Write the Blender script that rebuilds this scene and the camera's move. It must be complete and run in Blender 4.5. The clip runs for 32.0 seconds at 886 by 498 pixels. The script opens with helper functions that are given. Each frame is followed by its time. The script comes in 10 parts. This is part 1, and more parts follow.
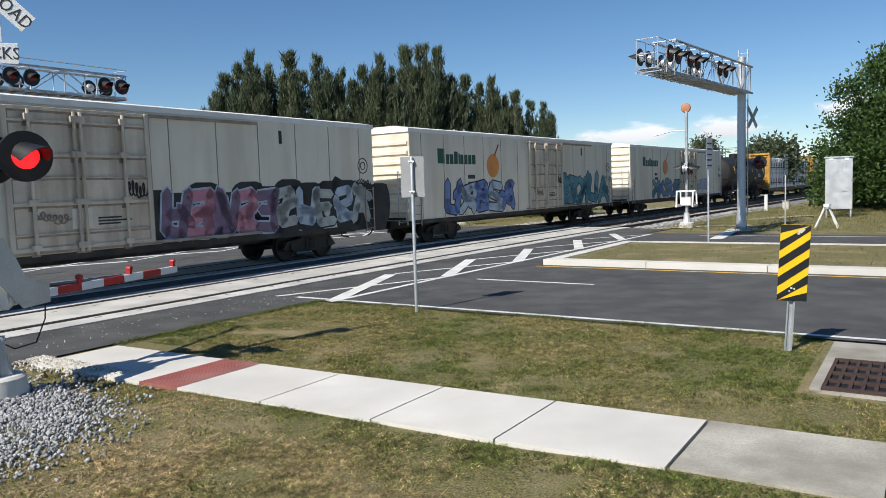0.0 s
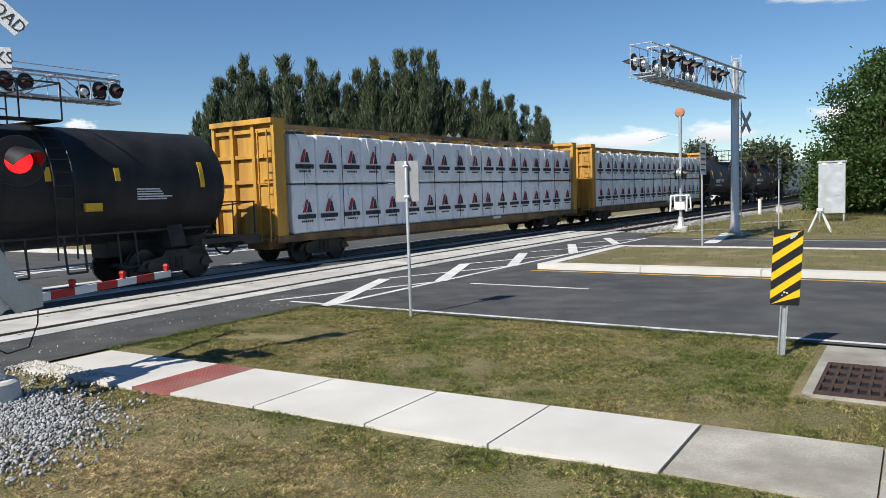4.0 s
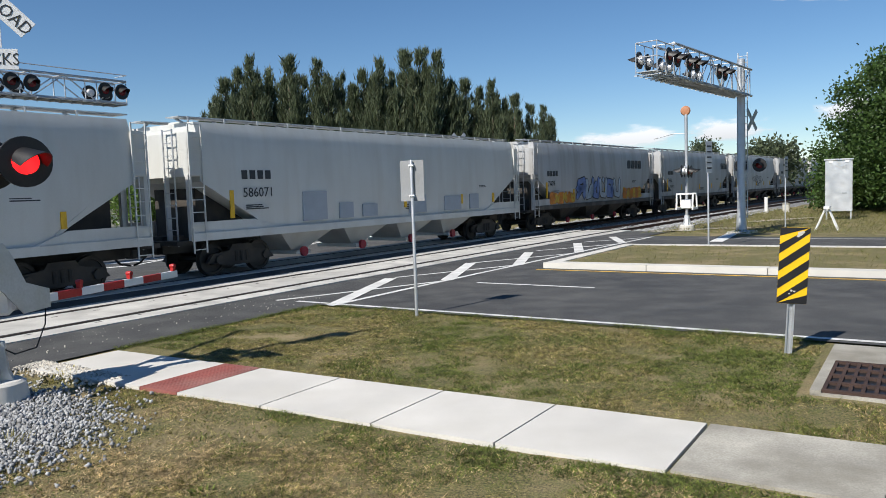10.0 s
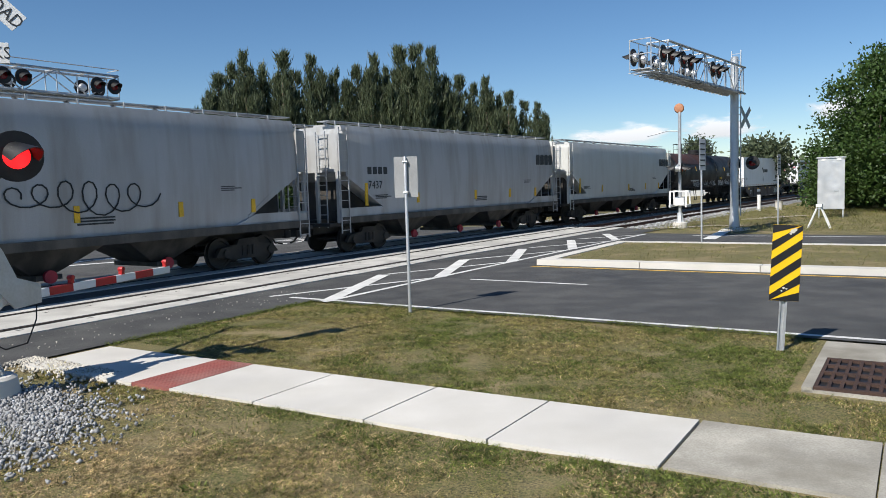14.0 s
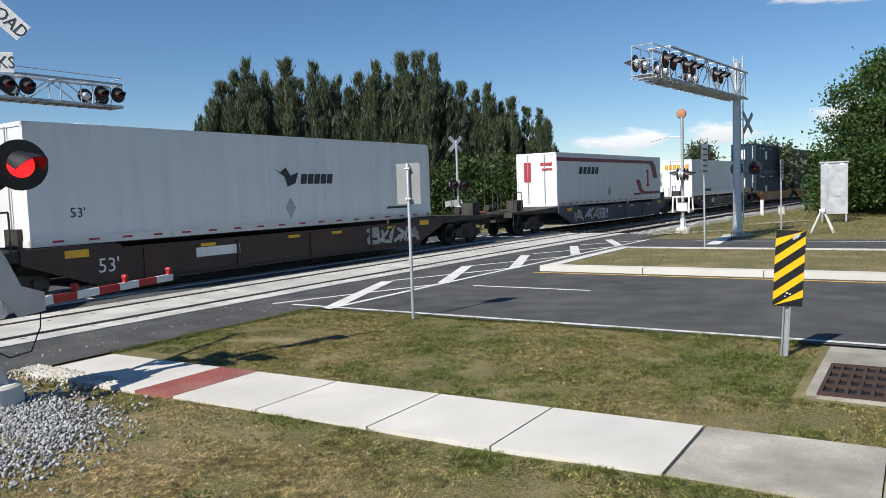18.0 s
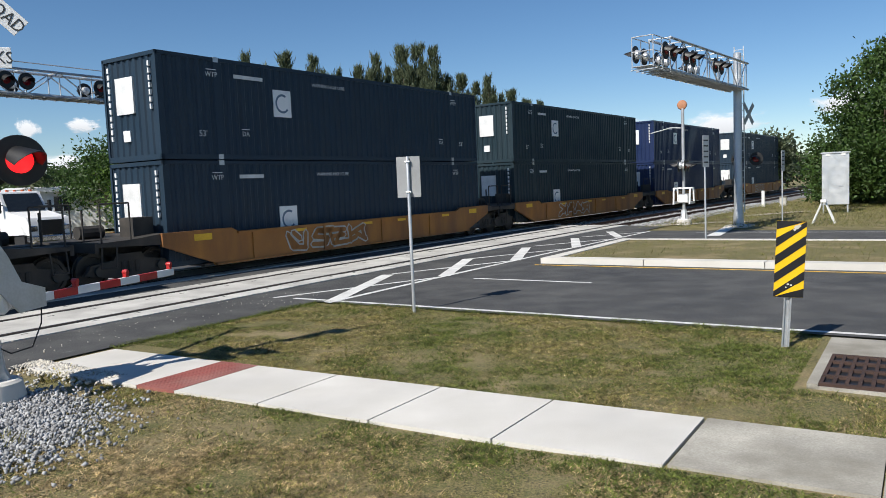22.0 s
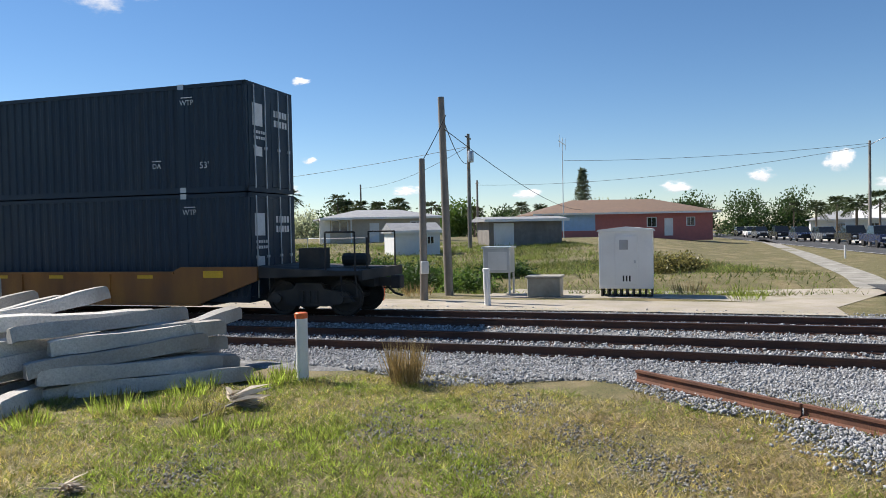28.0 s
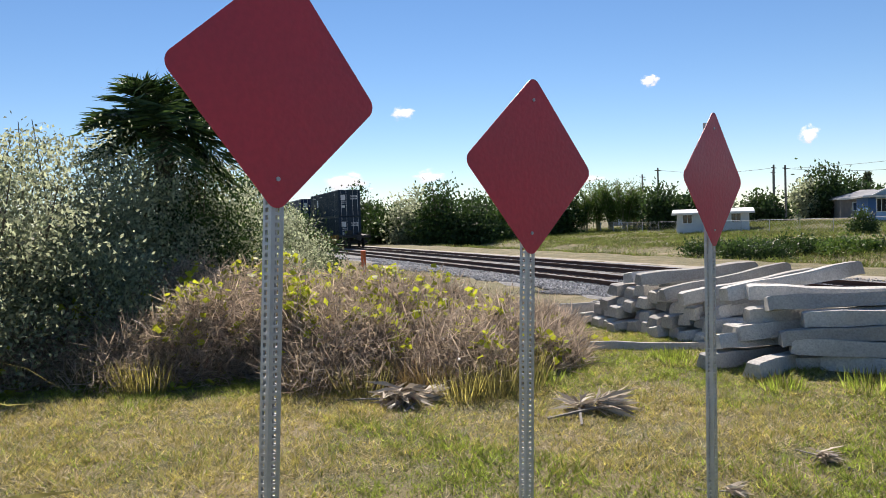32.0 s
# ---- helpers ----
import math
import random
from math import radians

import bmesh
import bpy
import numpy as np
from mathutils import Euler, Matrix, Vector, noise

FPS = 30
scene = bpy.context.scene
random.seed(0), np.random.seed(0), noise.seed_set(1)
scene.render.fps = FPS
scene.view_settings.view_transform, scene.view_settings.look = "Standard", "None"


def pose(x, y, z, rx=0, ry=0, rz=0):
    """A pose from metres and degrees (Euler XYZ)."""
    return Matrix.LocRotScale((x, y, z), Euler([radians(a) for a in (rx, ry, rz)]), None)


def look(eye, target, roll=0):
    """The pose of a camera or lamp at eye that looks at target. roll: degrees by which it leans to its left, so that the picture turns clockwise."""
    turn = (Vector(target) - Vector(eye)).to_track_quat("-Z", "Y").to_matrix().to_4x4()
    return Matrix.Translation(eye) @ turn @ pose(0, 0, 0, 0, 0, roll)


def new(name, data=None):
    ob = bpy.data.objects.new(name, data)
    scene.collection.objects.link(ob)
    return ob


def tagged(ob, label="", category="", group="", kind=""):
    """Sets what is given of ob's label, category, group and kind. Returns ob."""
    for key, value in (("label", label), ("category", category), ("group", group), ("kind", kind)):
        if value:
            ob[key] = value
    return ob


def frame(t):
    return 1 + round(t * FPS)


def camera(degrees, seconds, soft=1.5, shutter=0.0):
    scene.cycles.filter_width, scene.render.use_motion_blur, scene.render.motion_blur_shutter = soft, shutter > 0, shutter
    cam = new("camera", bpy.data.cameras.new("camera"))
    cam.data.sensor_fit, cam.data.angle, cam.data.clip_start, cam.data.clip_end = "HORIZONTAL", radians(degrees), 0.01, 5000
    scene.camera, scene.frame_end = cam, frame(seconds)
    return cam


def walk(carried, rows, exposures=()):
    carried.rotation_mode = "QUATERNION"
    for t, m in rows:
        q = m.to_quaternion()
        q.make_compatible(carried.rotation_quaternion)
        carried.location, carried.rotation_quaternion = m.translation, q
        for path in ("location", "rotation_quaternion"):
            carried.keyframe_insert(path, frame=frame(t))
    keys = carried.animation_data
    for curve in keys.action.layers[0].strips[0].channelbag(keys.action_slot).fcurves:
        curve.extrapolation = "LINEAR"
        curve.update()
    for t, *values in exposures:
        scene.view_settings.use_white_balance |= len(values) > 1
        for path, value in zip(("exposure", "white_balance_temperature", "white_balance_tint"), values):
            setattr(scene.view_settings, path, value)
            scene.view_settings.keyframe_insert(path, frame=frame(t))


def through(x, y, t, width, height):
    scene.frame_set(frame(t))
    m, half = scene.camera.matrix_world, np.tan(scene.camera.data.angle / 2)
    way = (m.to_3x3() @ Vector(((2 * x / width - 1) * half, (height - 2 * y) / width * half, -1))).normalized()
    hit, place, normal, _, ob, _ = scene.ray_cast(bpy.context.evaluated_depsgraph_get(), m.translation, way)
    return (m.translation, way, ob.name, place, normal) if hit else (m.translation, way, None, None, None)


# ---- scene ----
# camera: carried by hand, turning on the spot to its left at the end
cam = camera(61.4, 32.0, 0.75)
PATH = [
    (0.0, pose(0.000, 0.000, 2.362, 85.23, 1.80, 0.85)),
    (1.0, pose(0.004, 0.001, 2.365, 85.24, 1.82, 0.68)),
    (2.0, pose(0.006, -0.002, 2.363, 85.40, 1.74, 0.56)),
    (3.0, pose(0.011, -0.007, 2.368, 85.55, 1.75, 0.49)),
    (6.0, pose(0.011, 0.001, 2.365, 85.49, 1.80, 0.45)),
    (7.0, pose(0.010, 0.005, 2.365, 85.56, 1.80, 0.59)),
    (8.0, pose(0.013, -0.000, 2.366, 85.56, 1.81, 0.76)),
    (9.0, pose(0.009, -0.002, 2.365, 85.49, 1.95, 0.81)),
    (10.0, pose(0.010, -0.005, 2.366, 85.50, 2.00, 0.87)),
    (11.0, pose(0.012, -0.007, 2.366, 85.48, 2.08, 0.78)),
    (12.0, pose(0.011, -0.002, 2.366, 85.32, 2.01, 0.60)),
    (13.0, pose(0.011, 0.001, 2.361, 85.21, 1.93, 0.46)),
    (14.0, pose(0.012, 0.006, 2.361, 85.23, 1.79, 0.40)),
    (17.0, pose(0.011, 0.002, 2.366, 85.57, 1.99, 0.53)),
    (18.0, pose(0.015, -0.002, 2.366, 85.72, 2.04, 0.61)),
    (19.0, pose(0.012, -0.002, 2.365, 85.71, 2.01, 0.63)),
    (20.0, pose(0.009, 0.002, 2.364, 85.49, 1.97, 0.58)),
    (21.0, pose(0.014, 0.006, 2.364, 85.25, 2.17, 0.53)),
    (22.0, pose(0.027, 0.008, 2.367, 85.18, 2.39, 0.67)),
    (23.0, pose(0.053, 0.004, 2.372, 85.28, 2.55, 1.16)),
    (24.0, pose(0.081, -0.004, 2.375, 85.60, 2.50, 1.77)),
    (24.5, pose(0.107, -0.008, 2.371, 85.88, 2.36, 2.19)),
    (25.3, pose(0.090, -0.010, 2.370, 86.20, 2.40, 4.20)),
    (26.0, pose(0.000, -0.020, 2.360, 86.90, 2.30, 10.20)),
    (26.5, pose(-0.067, -0.019, 2.353, 87.21, 2.12, 19.49)),
    (26.9, pose(-0.123, -0.082, 2.323, 87.70, 1.85, 32.43)),
    (27.2, pose(-0.101, -0.083, 2.290, 88.15, 1.57, 44.58)),
    (27.5, pose(-0.129, -0.131, 2.282, 88.27, 1.21, 57.85)),
    (28.0, pose(-0.199, -0.216, 2.287, 88.52, 1.15, 79.49)),
    (28.5, pose(-0.194, -0.213, 2.302, 89.30, 2.20, 96.88)),
    (29.0, pose(-0.097, -0.210, 2.328, 89.46, 2.26, 108.25)),
    (29.5, pose(-0.058, -0.224, 2.321, 88.99, 2.12, 116.72)),
    (30.0, pose(-0.028, -0.233, 2.320, 88.35, 2.03, 123.07)),
    (30.5, pose(0.003, -0.245, 2.329, 87.77, 1.85, 127.17)),
    (31.0, pose(-0.005, -0.272, 2.320, 87.61, 1.87, 129.98)),
    (31.5, pose(0.003, -0.288, 2.313, 87.70, 1.93, 131.73)),
    (32.0, pose(0.002, -0.299, 2.309, 88.01, 2.00, 132.50)),
]
EXPOSURE = [(0.0, 0.30, 6500, 10), (24.5, 0.30, 6500, 10), (27.0, 0.52, 6500, 10), (28.0, 0.52, 6600, 12), (29.5, 0.44, 6800, 15), (32.0, 0.50, 6850, 16)]
walk(cam, PATH, EXPOSURE)

# ---- light: clear sky, sun behind the camera's left shoulder at the start ----
SUN_EL, SUN_AZ = radians(44), math.atan2(-0.67, -0.74)
world = bpy.data.worlds.new("sky")
scene.world = world
world.use_nodes = True
wn = world.node_tree.nodes
sky = wn.new("ShaderNodeTexSky")
sky.sky_type, sky.sun_disc = "NISHITA", False
sky.sun_elevation, sky.sun_rotation = SUN_EL, SUN_AZ % (2 * math.pi)
sky.air_density, sky.dust_density, sky.ozone_density, sky.altitude = 1.0, 0.0, 3.5, 1200
wn["Background"].inputs["Strength"].default_value = 0.083
deep = wn.new("ShaderNodeHueSaturation")
deep.inputs["Saturation"].default_value = 1.15
world.node_tree.links.new(sky.outputs["Color"], deep.inputs["Color"])
world.node_tree.links.new(deep.outputs["Color"], wn["Background"].inputs["Color"])
sun = new("sun", bpy.data.lights.new("sun", "SUN"))
sun.data.energy, sun.data.angle, sun.data.color = 5.0, radians(0.53), (1.0, 0.95, 0.865)
sun.matrix_world = look((0, 0, 50), (50 * math.cos(SUN_EL) * 0.67 / 0.998, 50 * math.cos(SUN_EL) * 0.74 / 0.998, 50 - 50 * math.sin(SUN_EL)))
scene.view_settings.exposure = 0.0


# ---- materials ----
def M(name, col, rough=0.6, metal=0.0, var=0.18, scale=2.5, fine=40.0, bump=0.15, dirt=None, amount=0.5, streak=0.0, spec=0.5, island=0.0, rand=0.0, emit=0.0, clump=None):
    """A surface with variation at two scales, relief, and dirt: in patches, or in streaks that run down (streak)."""
    m = bpy.data.materials.new(name)
    m.use_nodes = True
    n, l = m.node_tree.nodes, m.node_tree.links
    b = n["Principled BSDF"]
    b.inputs["Roughness"].default_value, b.inputs["Metallic"].default_value = rough, metal
    b.inputs["Specular IOR Level"].default_value = spec
    tc = n.new("ShaderNodeTexCoord")

    def noise_at(sc, detail=4.0, squash=None):
        t = n.new("ShaderNodeTexNoise")
        t.inputs["Scale"].default_value, t.inputs["Detail"].default_value = sc, detail
        src = tc.outputs["Object"]
        if squash:
            mp = n.new("ShaderNodeMapping")
            mp.inputs["Scale"].default_value = squash
            l.new(src, mp.inputs["Vector"])
            src = mp.outputs["Vector"]
        l.new(src, t.inputs["Vector"])
        return t.outputs["Fac"]

    def ramp(fac, lo, hi, a, c):
        r = n.new("ShaderNodeMapRange")
        r.inputs[1].default_value, r.inputs[2].default_value, r.inputs[3].default_value, r.inputs[4].default_value = lo, hi, a, c
        l.new(fac, r.inputs[0])
        return r.outputs[0]

    def mix(fac, a, c, kind="MIX"):
        x = n.new("ShaderNodeMix")
        x.data_type, x.blend_type = "RGBA", kind
        for sock, v in ((0, fac), (6, a), (7, c)):
            if isinstance(v, (int, float, tuple)):
                x.inputs[sock].default_value = v
            else:
                l.new(v, x.inputs[sock])
        return x.outputs[2]

    c = (*col, 1.0)
    big = noise_at(scale, 5.0)
    small = noise_at(fine, 3.0)
    v1 = ramp(big, 0.3, 0.7, 1 - var, 1 + var * 0.6)
    v2 = ramp(small, 0.3, 0.7, 1 - var * 0.6, 1 + var * 0.4)
    mul = n.new("ShaderNodeMath")
    mul.operation = "MULTIPLY"
    l.new(v1, mul.inputs[0]), l.new(v2, mul.inputs[1])
    fac = mul.outputs[0]
    for use, node_type, sock in ((island, "ShaderNodeNewGeometry", "Random Per Island"), (rand, "ShaderNodeObjectInfo", "Random")):
        if use:
            g = n.new(node_type)
            m2 = n.new("ShaderNodeMath")
            m2.operation = "MULTIPLY"
            l.new(fac, m2.inputs[0]), l.new(ramp(g.outputs[sock], 0, 1, 1 - use, 1 + use), m2.inputs[1])
            fac = m2.outputs[0]
    if clump:  # light and dark tufts, on the scale of the plants
        for sc, lo, hi in clump:
            m2 = n.new("ShaderNodeMath")
            m2.operation = "MULTIPLY"
            l.new(fac, m2.inputs[0]), l.new(ramp(noise_at(sc, 2.0), 0.36, 0.64, lo, hi), m2.inputs[1])
            fac = m2.outputs[0]
    hsv = n.new("ShaderNodeHueSaturation")
    hsv.inputs["Color"].default_value = c
    l.new(fac, hsv.inputs["Value"])
    out = hsv.outputs["Color"]
    if dirt:
        d1 = noise_at(1.3 if not streak else 1.0, 6.0, (streak, streak, 0.25) if streak else None)
        out = mix(ramp(d1, 0.42, 0.68, 0.0, amount), out, (*dirt, 1.0))
    l.new(out, b.inputs["Base Color"])
    l.new(ramp(big, 0.3, 0.7, max(rough - 0.12, 0.03), min(rough + 0.12, 1)), b.inputs["Roughness"])
    if bump:
        bp = n.new("ShaderNodeBump")
        bp.inputs["Strength"].default_value, bp.inputs["Distance"].default_value = bump, 0.02
        l.new(small, bp.inputs["Height"])
        l.new(bp.outputs["Normal"], b.inputs["Normal"])
    if emit:
        b.inputs["Emission Color"].default_value, b.inputs["Emission Strength"].default_value = c, emit
    return m


def leafy(name, col, var=0.35, through=0.35, clump=None):
    """Leaves: light passes through, and no two clumps are alike."""
    m = M(name, col, 0.55, var=0.2, island=var, bump=0, clump=clump)
    n, l = m.node_tree.nodes, m.node_tree.links
    b, t, mx = n["Principled BSDF"], n.new("ShaderNodeBsdfTranslucent"), n.new("ShaderNodeMixShader")
    src = b.inputs["Base Color"].links[0].from_socket
    l.new(src, t.inputs["Color"])
    mx.inputs[0].default_value = through
    l.new(b.outputs[0], mx.inputs[1]), l.new(t.outputs[0], mx.inputs[2])
    l.new(mx.outputs[0], n["Material Output"].inputs["Surface"])
    return m



def turf(name):
    """Worn turf: dark gaps and pale stalks, green patches, bare tan spots."""
    m = M(name, (0.1, 0.1, 0.04), 0.95, var=0.1, bump=0)
    n, l = m.node_tree.nodes, m.node_tree.links
    b, tc = n["Principled BSDF"], n.new("ShaderNodeTexCoord")
    last = None
    for sc, detail, lo, hi, amount, col in ((1.0, 2.0, 0.0, 0.01, 1.0, (0.030, 0.032, 0.012)), (48.0, 4.0, 0.36, 0.62, 1.0, (0.25, 0.21, 0.085)), (7.0, 5.0, 0.46, 0.64, 0.38, (0.095, 0.12, 0.026)), (0.9, 6.0, 0.48, 0.66, 0.65, (0.32, 0.245, 0.14)), (110.0, 2.0, 0.55, 0.75, 0.6, (0.40, 0.34, 0.17))):
        t, r = n.new("ShaderNodeTexNoise"), n.new("ShaderNodeMapRange")
        t.inputs["Scale"].default_value, t.inputs["Detail"].default_value = sc, detail
        l.new(tc.outputs["Object"], t.inputs["Vector"])
        r.inputs[1].default_value, r.inputs[2].default_value, r.inputs[4].default_value = lo, hi, amount
        l.new(t.outputs["Fac"], r.inputs[0])
        x = n.new("ShaderNodeMix")
        x.data_type = "RGBA"
        x.inputs[6].default_value, x.inputs[7].default_value = (0.03, 0.032, 0.012, 1), (*col, 1)
        if last:
            l.new(last, x.inputs[6])
        l.new(r.outputs[0], x.inputs[0])
        last = x.outputs[2]
        if sc == 48.0:
            bp = n.new("ShaderNodeBump")
            bp.inputs["Strength"].default_value, bp.inputs["Distance"].default_value = 0.9, 0.03
            l.new(t.outputs["Fac"], bp.inputs["Height"]), l.new(bp.outputs["Normal"], b.inputs["Normal"])
    l.new(last, b.inputs["Base Color"])
    return m


MAT = {
    "dull_alu": M("dull_weathered_aluminium", (0.34, 0.35, 0.36), 0.6, 0.3, var=0.12, dirt=(0.22, 0.22, 0.21), amount=0.4),
    "sign_dull": M("dull_white_sheeting", (0.50, 0.52, 0.54), 0.5, var=0.1),
    "asphalt": M("asphalt", (0.060, 0.061, 0.062), 0.85, var=0.28, scale=0.35, fine=70, bump=0.6, dirt=(0.12, 0.12, 0.115), amount=0.5),
    "paint_white": M("road_paint", (0.72, 0.72, 0.70), 0.7, var=0.12, scale=3, fine=60, dirt=(0.35, 0.35, 0.34), amount=0.45),
    "concrete": M("concrete", (0.60, 0.58, 0.54), 0.85, var=0.10, scale=0.9, fine=70, dirt=(0.45, 0.43, 0.38), amount=0.35, rand=0.05),
    "concrete_old": M("weathered_concrete", (0.40, 0.38, 0.33), 0.9, var=0.3, scale=1.1, fine=60, bump=0.2, dirt=(0.20, 0.185, 0.15), amount=0.85),
    "panel": M("crossing_panel_concrete", (0.52, 0.51, 0.48), 0.85, var=0.15, scale=1.0, fine=60, dirt=(0.27, 0.26, 0.25), amount=0.55, rand=0.10),
    "brickred": M("red_tactile_mat", (0.26, 0.075, 0.062), 0.8, var=0.2, fine=30, dirt=(0.34, 0.25, 0.22), amount=0.3),
    "soil": turf("worn_turf"),
    "sand": M("sandy_track", (0.42, 0.37, 0.30), 0.95, var=0.18, scale=0.6, fine=20, bump=0.4, dirt=(0.30, 0.27, 0.17), amount=0.6),
    "ballast": M("ballast_bed", (0.24, 0.24, 0.235), 0.95, var=0.6, scale=4, fine=26, bump=1.0),
    "stone": M("ballast_stone", (0.33, 0.335, 0.34), 0.95, var=0.2, scale=5, fine=60, island=0.5),
    "rust": M("rusty_rail", (0.095, 0.045, 0.030), 0.8, var=0.3, scale=3, fine=50),
    "railtop": M("worn_rail_head", (0.30, 0.28, 0.26), 0.35, 0.7, var=0.2),
    "tie": M("wooden_tie", (0.16, 0.12, 0.09), 0.9, var=0.3, scale=3, fine=25),
    "galv": M("galvanised_steel", (0.52, 0.54, 0.56), 0.45, 0.55, var=0.12, scale=3, fine=30),
    "alu": M("aluminium", (0.66, 0.67, 0.68), 0.38, 0.6, var=0.08),
    "black": M("black_paint", (0.012, 0.012, 0.013), 0.5, var=0.2),
    "gap_black": M("gap_black", (0.02, 0.02, 0.02), 0.8),
    "white": M("white_paint", (0.78, 0.78, 0.77), 0.5, var=0.05, dirt=(0.55, 0.53, 0.48), amount=0.25),
    "signwhite": M("white_sign_sheeting", (0.80, 0.81, 0.82), 0.35, var=0.04),
    "yellow": M("yellow_sign_sheeting", (0.85, 0.52, 0.01), 0.4, var=0.06),
    "red": M("red_paint", (0.42, 0.02, 0.02), 0.4, var=0.08),
    "reddiamond": M("red_sign_sheeting", (0.56, 0.045, 0.07), 0.4, var=0.12, scale=2),
    "orange": M("orange_paint", (0.80, 0.16, 0.04), 0.5),
    "lamp_on": M("lit_red_lens", (1.0, 0.012, 0.016), 0.3, var=0, bump=0, emit=1.6),
    "lamp_off": M("dark_red_lens", (0.16, 0.006, 0.012), 0.15, var=0.1, bump=0),
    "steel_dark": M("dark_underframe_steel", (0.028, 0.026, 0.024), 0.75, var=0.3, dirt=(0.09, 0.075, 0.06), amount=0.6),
    "wheel": M("wheel_steel", (0.05, 0.045, 0.04), 0.6, 0.4, var=0.3),
    "tire": M("tyre", (0.02, 0.02, 0.02), 0.85),
    "glass": M("dark_vehicle_glass", (0.015, 0.018, 0.02), 0.05, var=0, bump=0, spec=0.8),
    "chrome": M("chrome", (0.75, 0.76, 0.77), 0.15, 1.0, var=0.05, bump=0),
    "bark": M("bark", (0.16, 0.125, 0.09), 0.95, var=0.3, scale=4, fine=30, bump=0.6),
    "wood": M("grey_weathered_wood", (0.27, 0.245, 0.215), 0.9, var=0.25, scale=2, fine=30, dirt=(0.12, 0.10, 0.08), amount=0.6, streak=6),
    "cable": M("cable", (0.02, 0.02, 0.02), 0.7),
    # train
    "reefer": M("cream_car_paint", (0.76, 0.70, 0.58), 0.5, var=0.07, scale=0.7, dirt=(0.50, 0.41, 0.30), amount=0.45, streak=1.6),
    "reefer_worn": M("grimy_cream_paint", (0.66, 0.58, 0.46), 0.55, var=0.14, scale=1.6, dirt=(0.26, 0.17, 0.11), amount=0.6, streak=3.0),
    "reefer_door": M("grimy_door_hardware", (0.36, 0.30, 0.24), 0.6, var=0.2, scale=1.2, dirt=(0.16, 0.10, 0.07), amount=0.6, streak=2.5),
    "reefer_seam": M("grimy_sheet_seam", (0.26, 0.225, 0.19), 0.7, var=0.25),
    "reefer_roof": M("white_roof_paint", (0.80, 0.79, 0.75), 0.5, var=0.05, dirt=(0.6, 0.55, 0.45), amount=0.3),
    "tank_black": M("black_tank_paint", (0.014, 0.014, 0.016), 0.6, var=0.25, scale=0.8, dirt=(0.034, 0.033, 0.032), amount=0.6, streak=1.6, spec=0.3),
    "tank_rust": M("rust_stained_tank_top", (0.085, 0.038, 0.028), 0.65, var=0.4, scale=0.7, dirt=(0.02, 0.017, 0.017), amount=0.95, streak=0.7, spec=0.3),
    "hopper_light": M("light_grey_hopper_paint", (0.56, 0.57, 0.55), 0.5, var=0.06, scale=0.6, dirt=(0.42, 0.40, 0.36), amount=0.4, streak=2.0),
    "hopper_grey": M("grey_hopper_paint", (0.41, 0.42, 0.43), 0.55, var=0.08, scale=0.6, dirt=(0.25, 0.23, 0.20), amount=0.6, streak=2.2),
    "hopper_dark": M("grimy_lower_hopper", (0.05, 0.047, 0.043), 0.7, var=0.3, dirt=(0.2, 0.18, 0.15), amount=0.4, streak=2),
    "patch_paint": M("blue_grey_patch_paint", (0.33, 0.37, 0.42), 0.5, var=0.08),
    "centerbeam": M("weathered_yellow_car_paint", (0.55, 0.30, 0.045), 0.6, var=0.15, scale=0.8, dirt=(0.20, 0.10, 0.04), amount=0.6, streak=2),
    "beam_rust": M("brown_stained_beam", (0.20, 0.12, 0.05), 0.7, var=0.35, dirt=(0.05, 0.035, 0.025), amount=0.85),
    "wrap": M("white_plastic_wrap", (0.80, 0.81, 0.84), 0.35, var=0.06, scale=1.5, fine=9, bump=0.9),
    "well_yellow": M("rust_stained_yellow_well", (0.34, 0.145, 0.030), 0.65, var=0.25, scale=0.6, dirt=(0.13, 0.055, 0.025), amount=0.75, streak=1.2),
    "well_brown": M("brown_well_paint", (0.055, 0.032, 0.026), 0.7, var=0.3, scale=0.7, dirt=(0.035, 0.028, 0.024), amount=0.7, streak=1.5),
    "well_blue": M("faded_dark_blue_well_paint", (0.055, 0.075, 0.11), 0.65, var=0.25, scale=0.7, dirt=(0.05, 0.045, 0.04), amount=0.6, streak=1.5),
    "box_dark": M("blue_green_container_paint", (0.015, 0.033, 0.056), 0.5, var=0.12, scale=0.8, spec=0.3, dirt=(0.026, 0.034, 0.043), amount=0.35, streak=3),
    "box_green": M("dark_green_container_paint", (0.014, 0.031, 0.042), 0.5, var=0.12, scale=0.8, spec=0.3, dirt=(0.028, 0.036, 0.040), amount=0.35, streak=3),
    "box_blue": M("navy_container_paint", (0.012, 0.026, 0.085), 0.45, var=0.12, scale=0.8, spec=0.3, dirt=(0.02, 0.03, 0.06), amount=0.3, streak=3),
    "box_white": M("white_container_paint", (0.72, 0.73, 0.74), 0.45, var=0.05, scale=0.8, dirt=(0.55, 0.54, 0.52), amount=0.3, streak=3),
    "maroon": M("maroon_stripe", (0.22, 0.025, 0.035), 0.5), "gold": M("gold_lettering", (0.62, 0.33, 0.03), 0.5),
    "ink": M("dark_lettering", (0.03, 0.035, 0.04), 0.6), "inkgreen": M("dark_green_lettering", (0.02, 0.09, 0.06), 0.6),
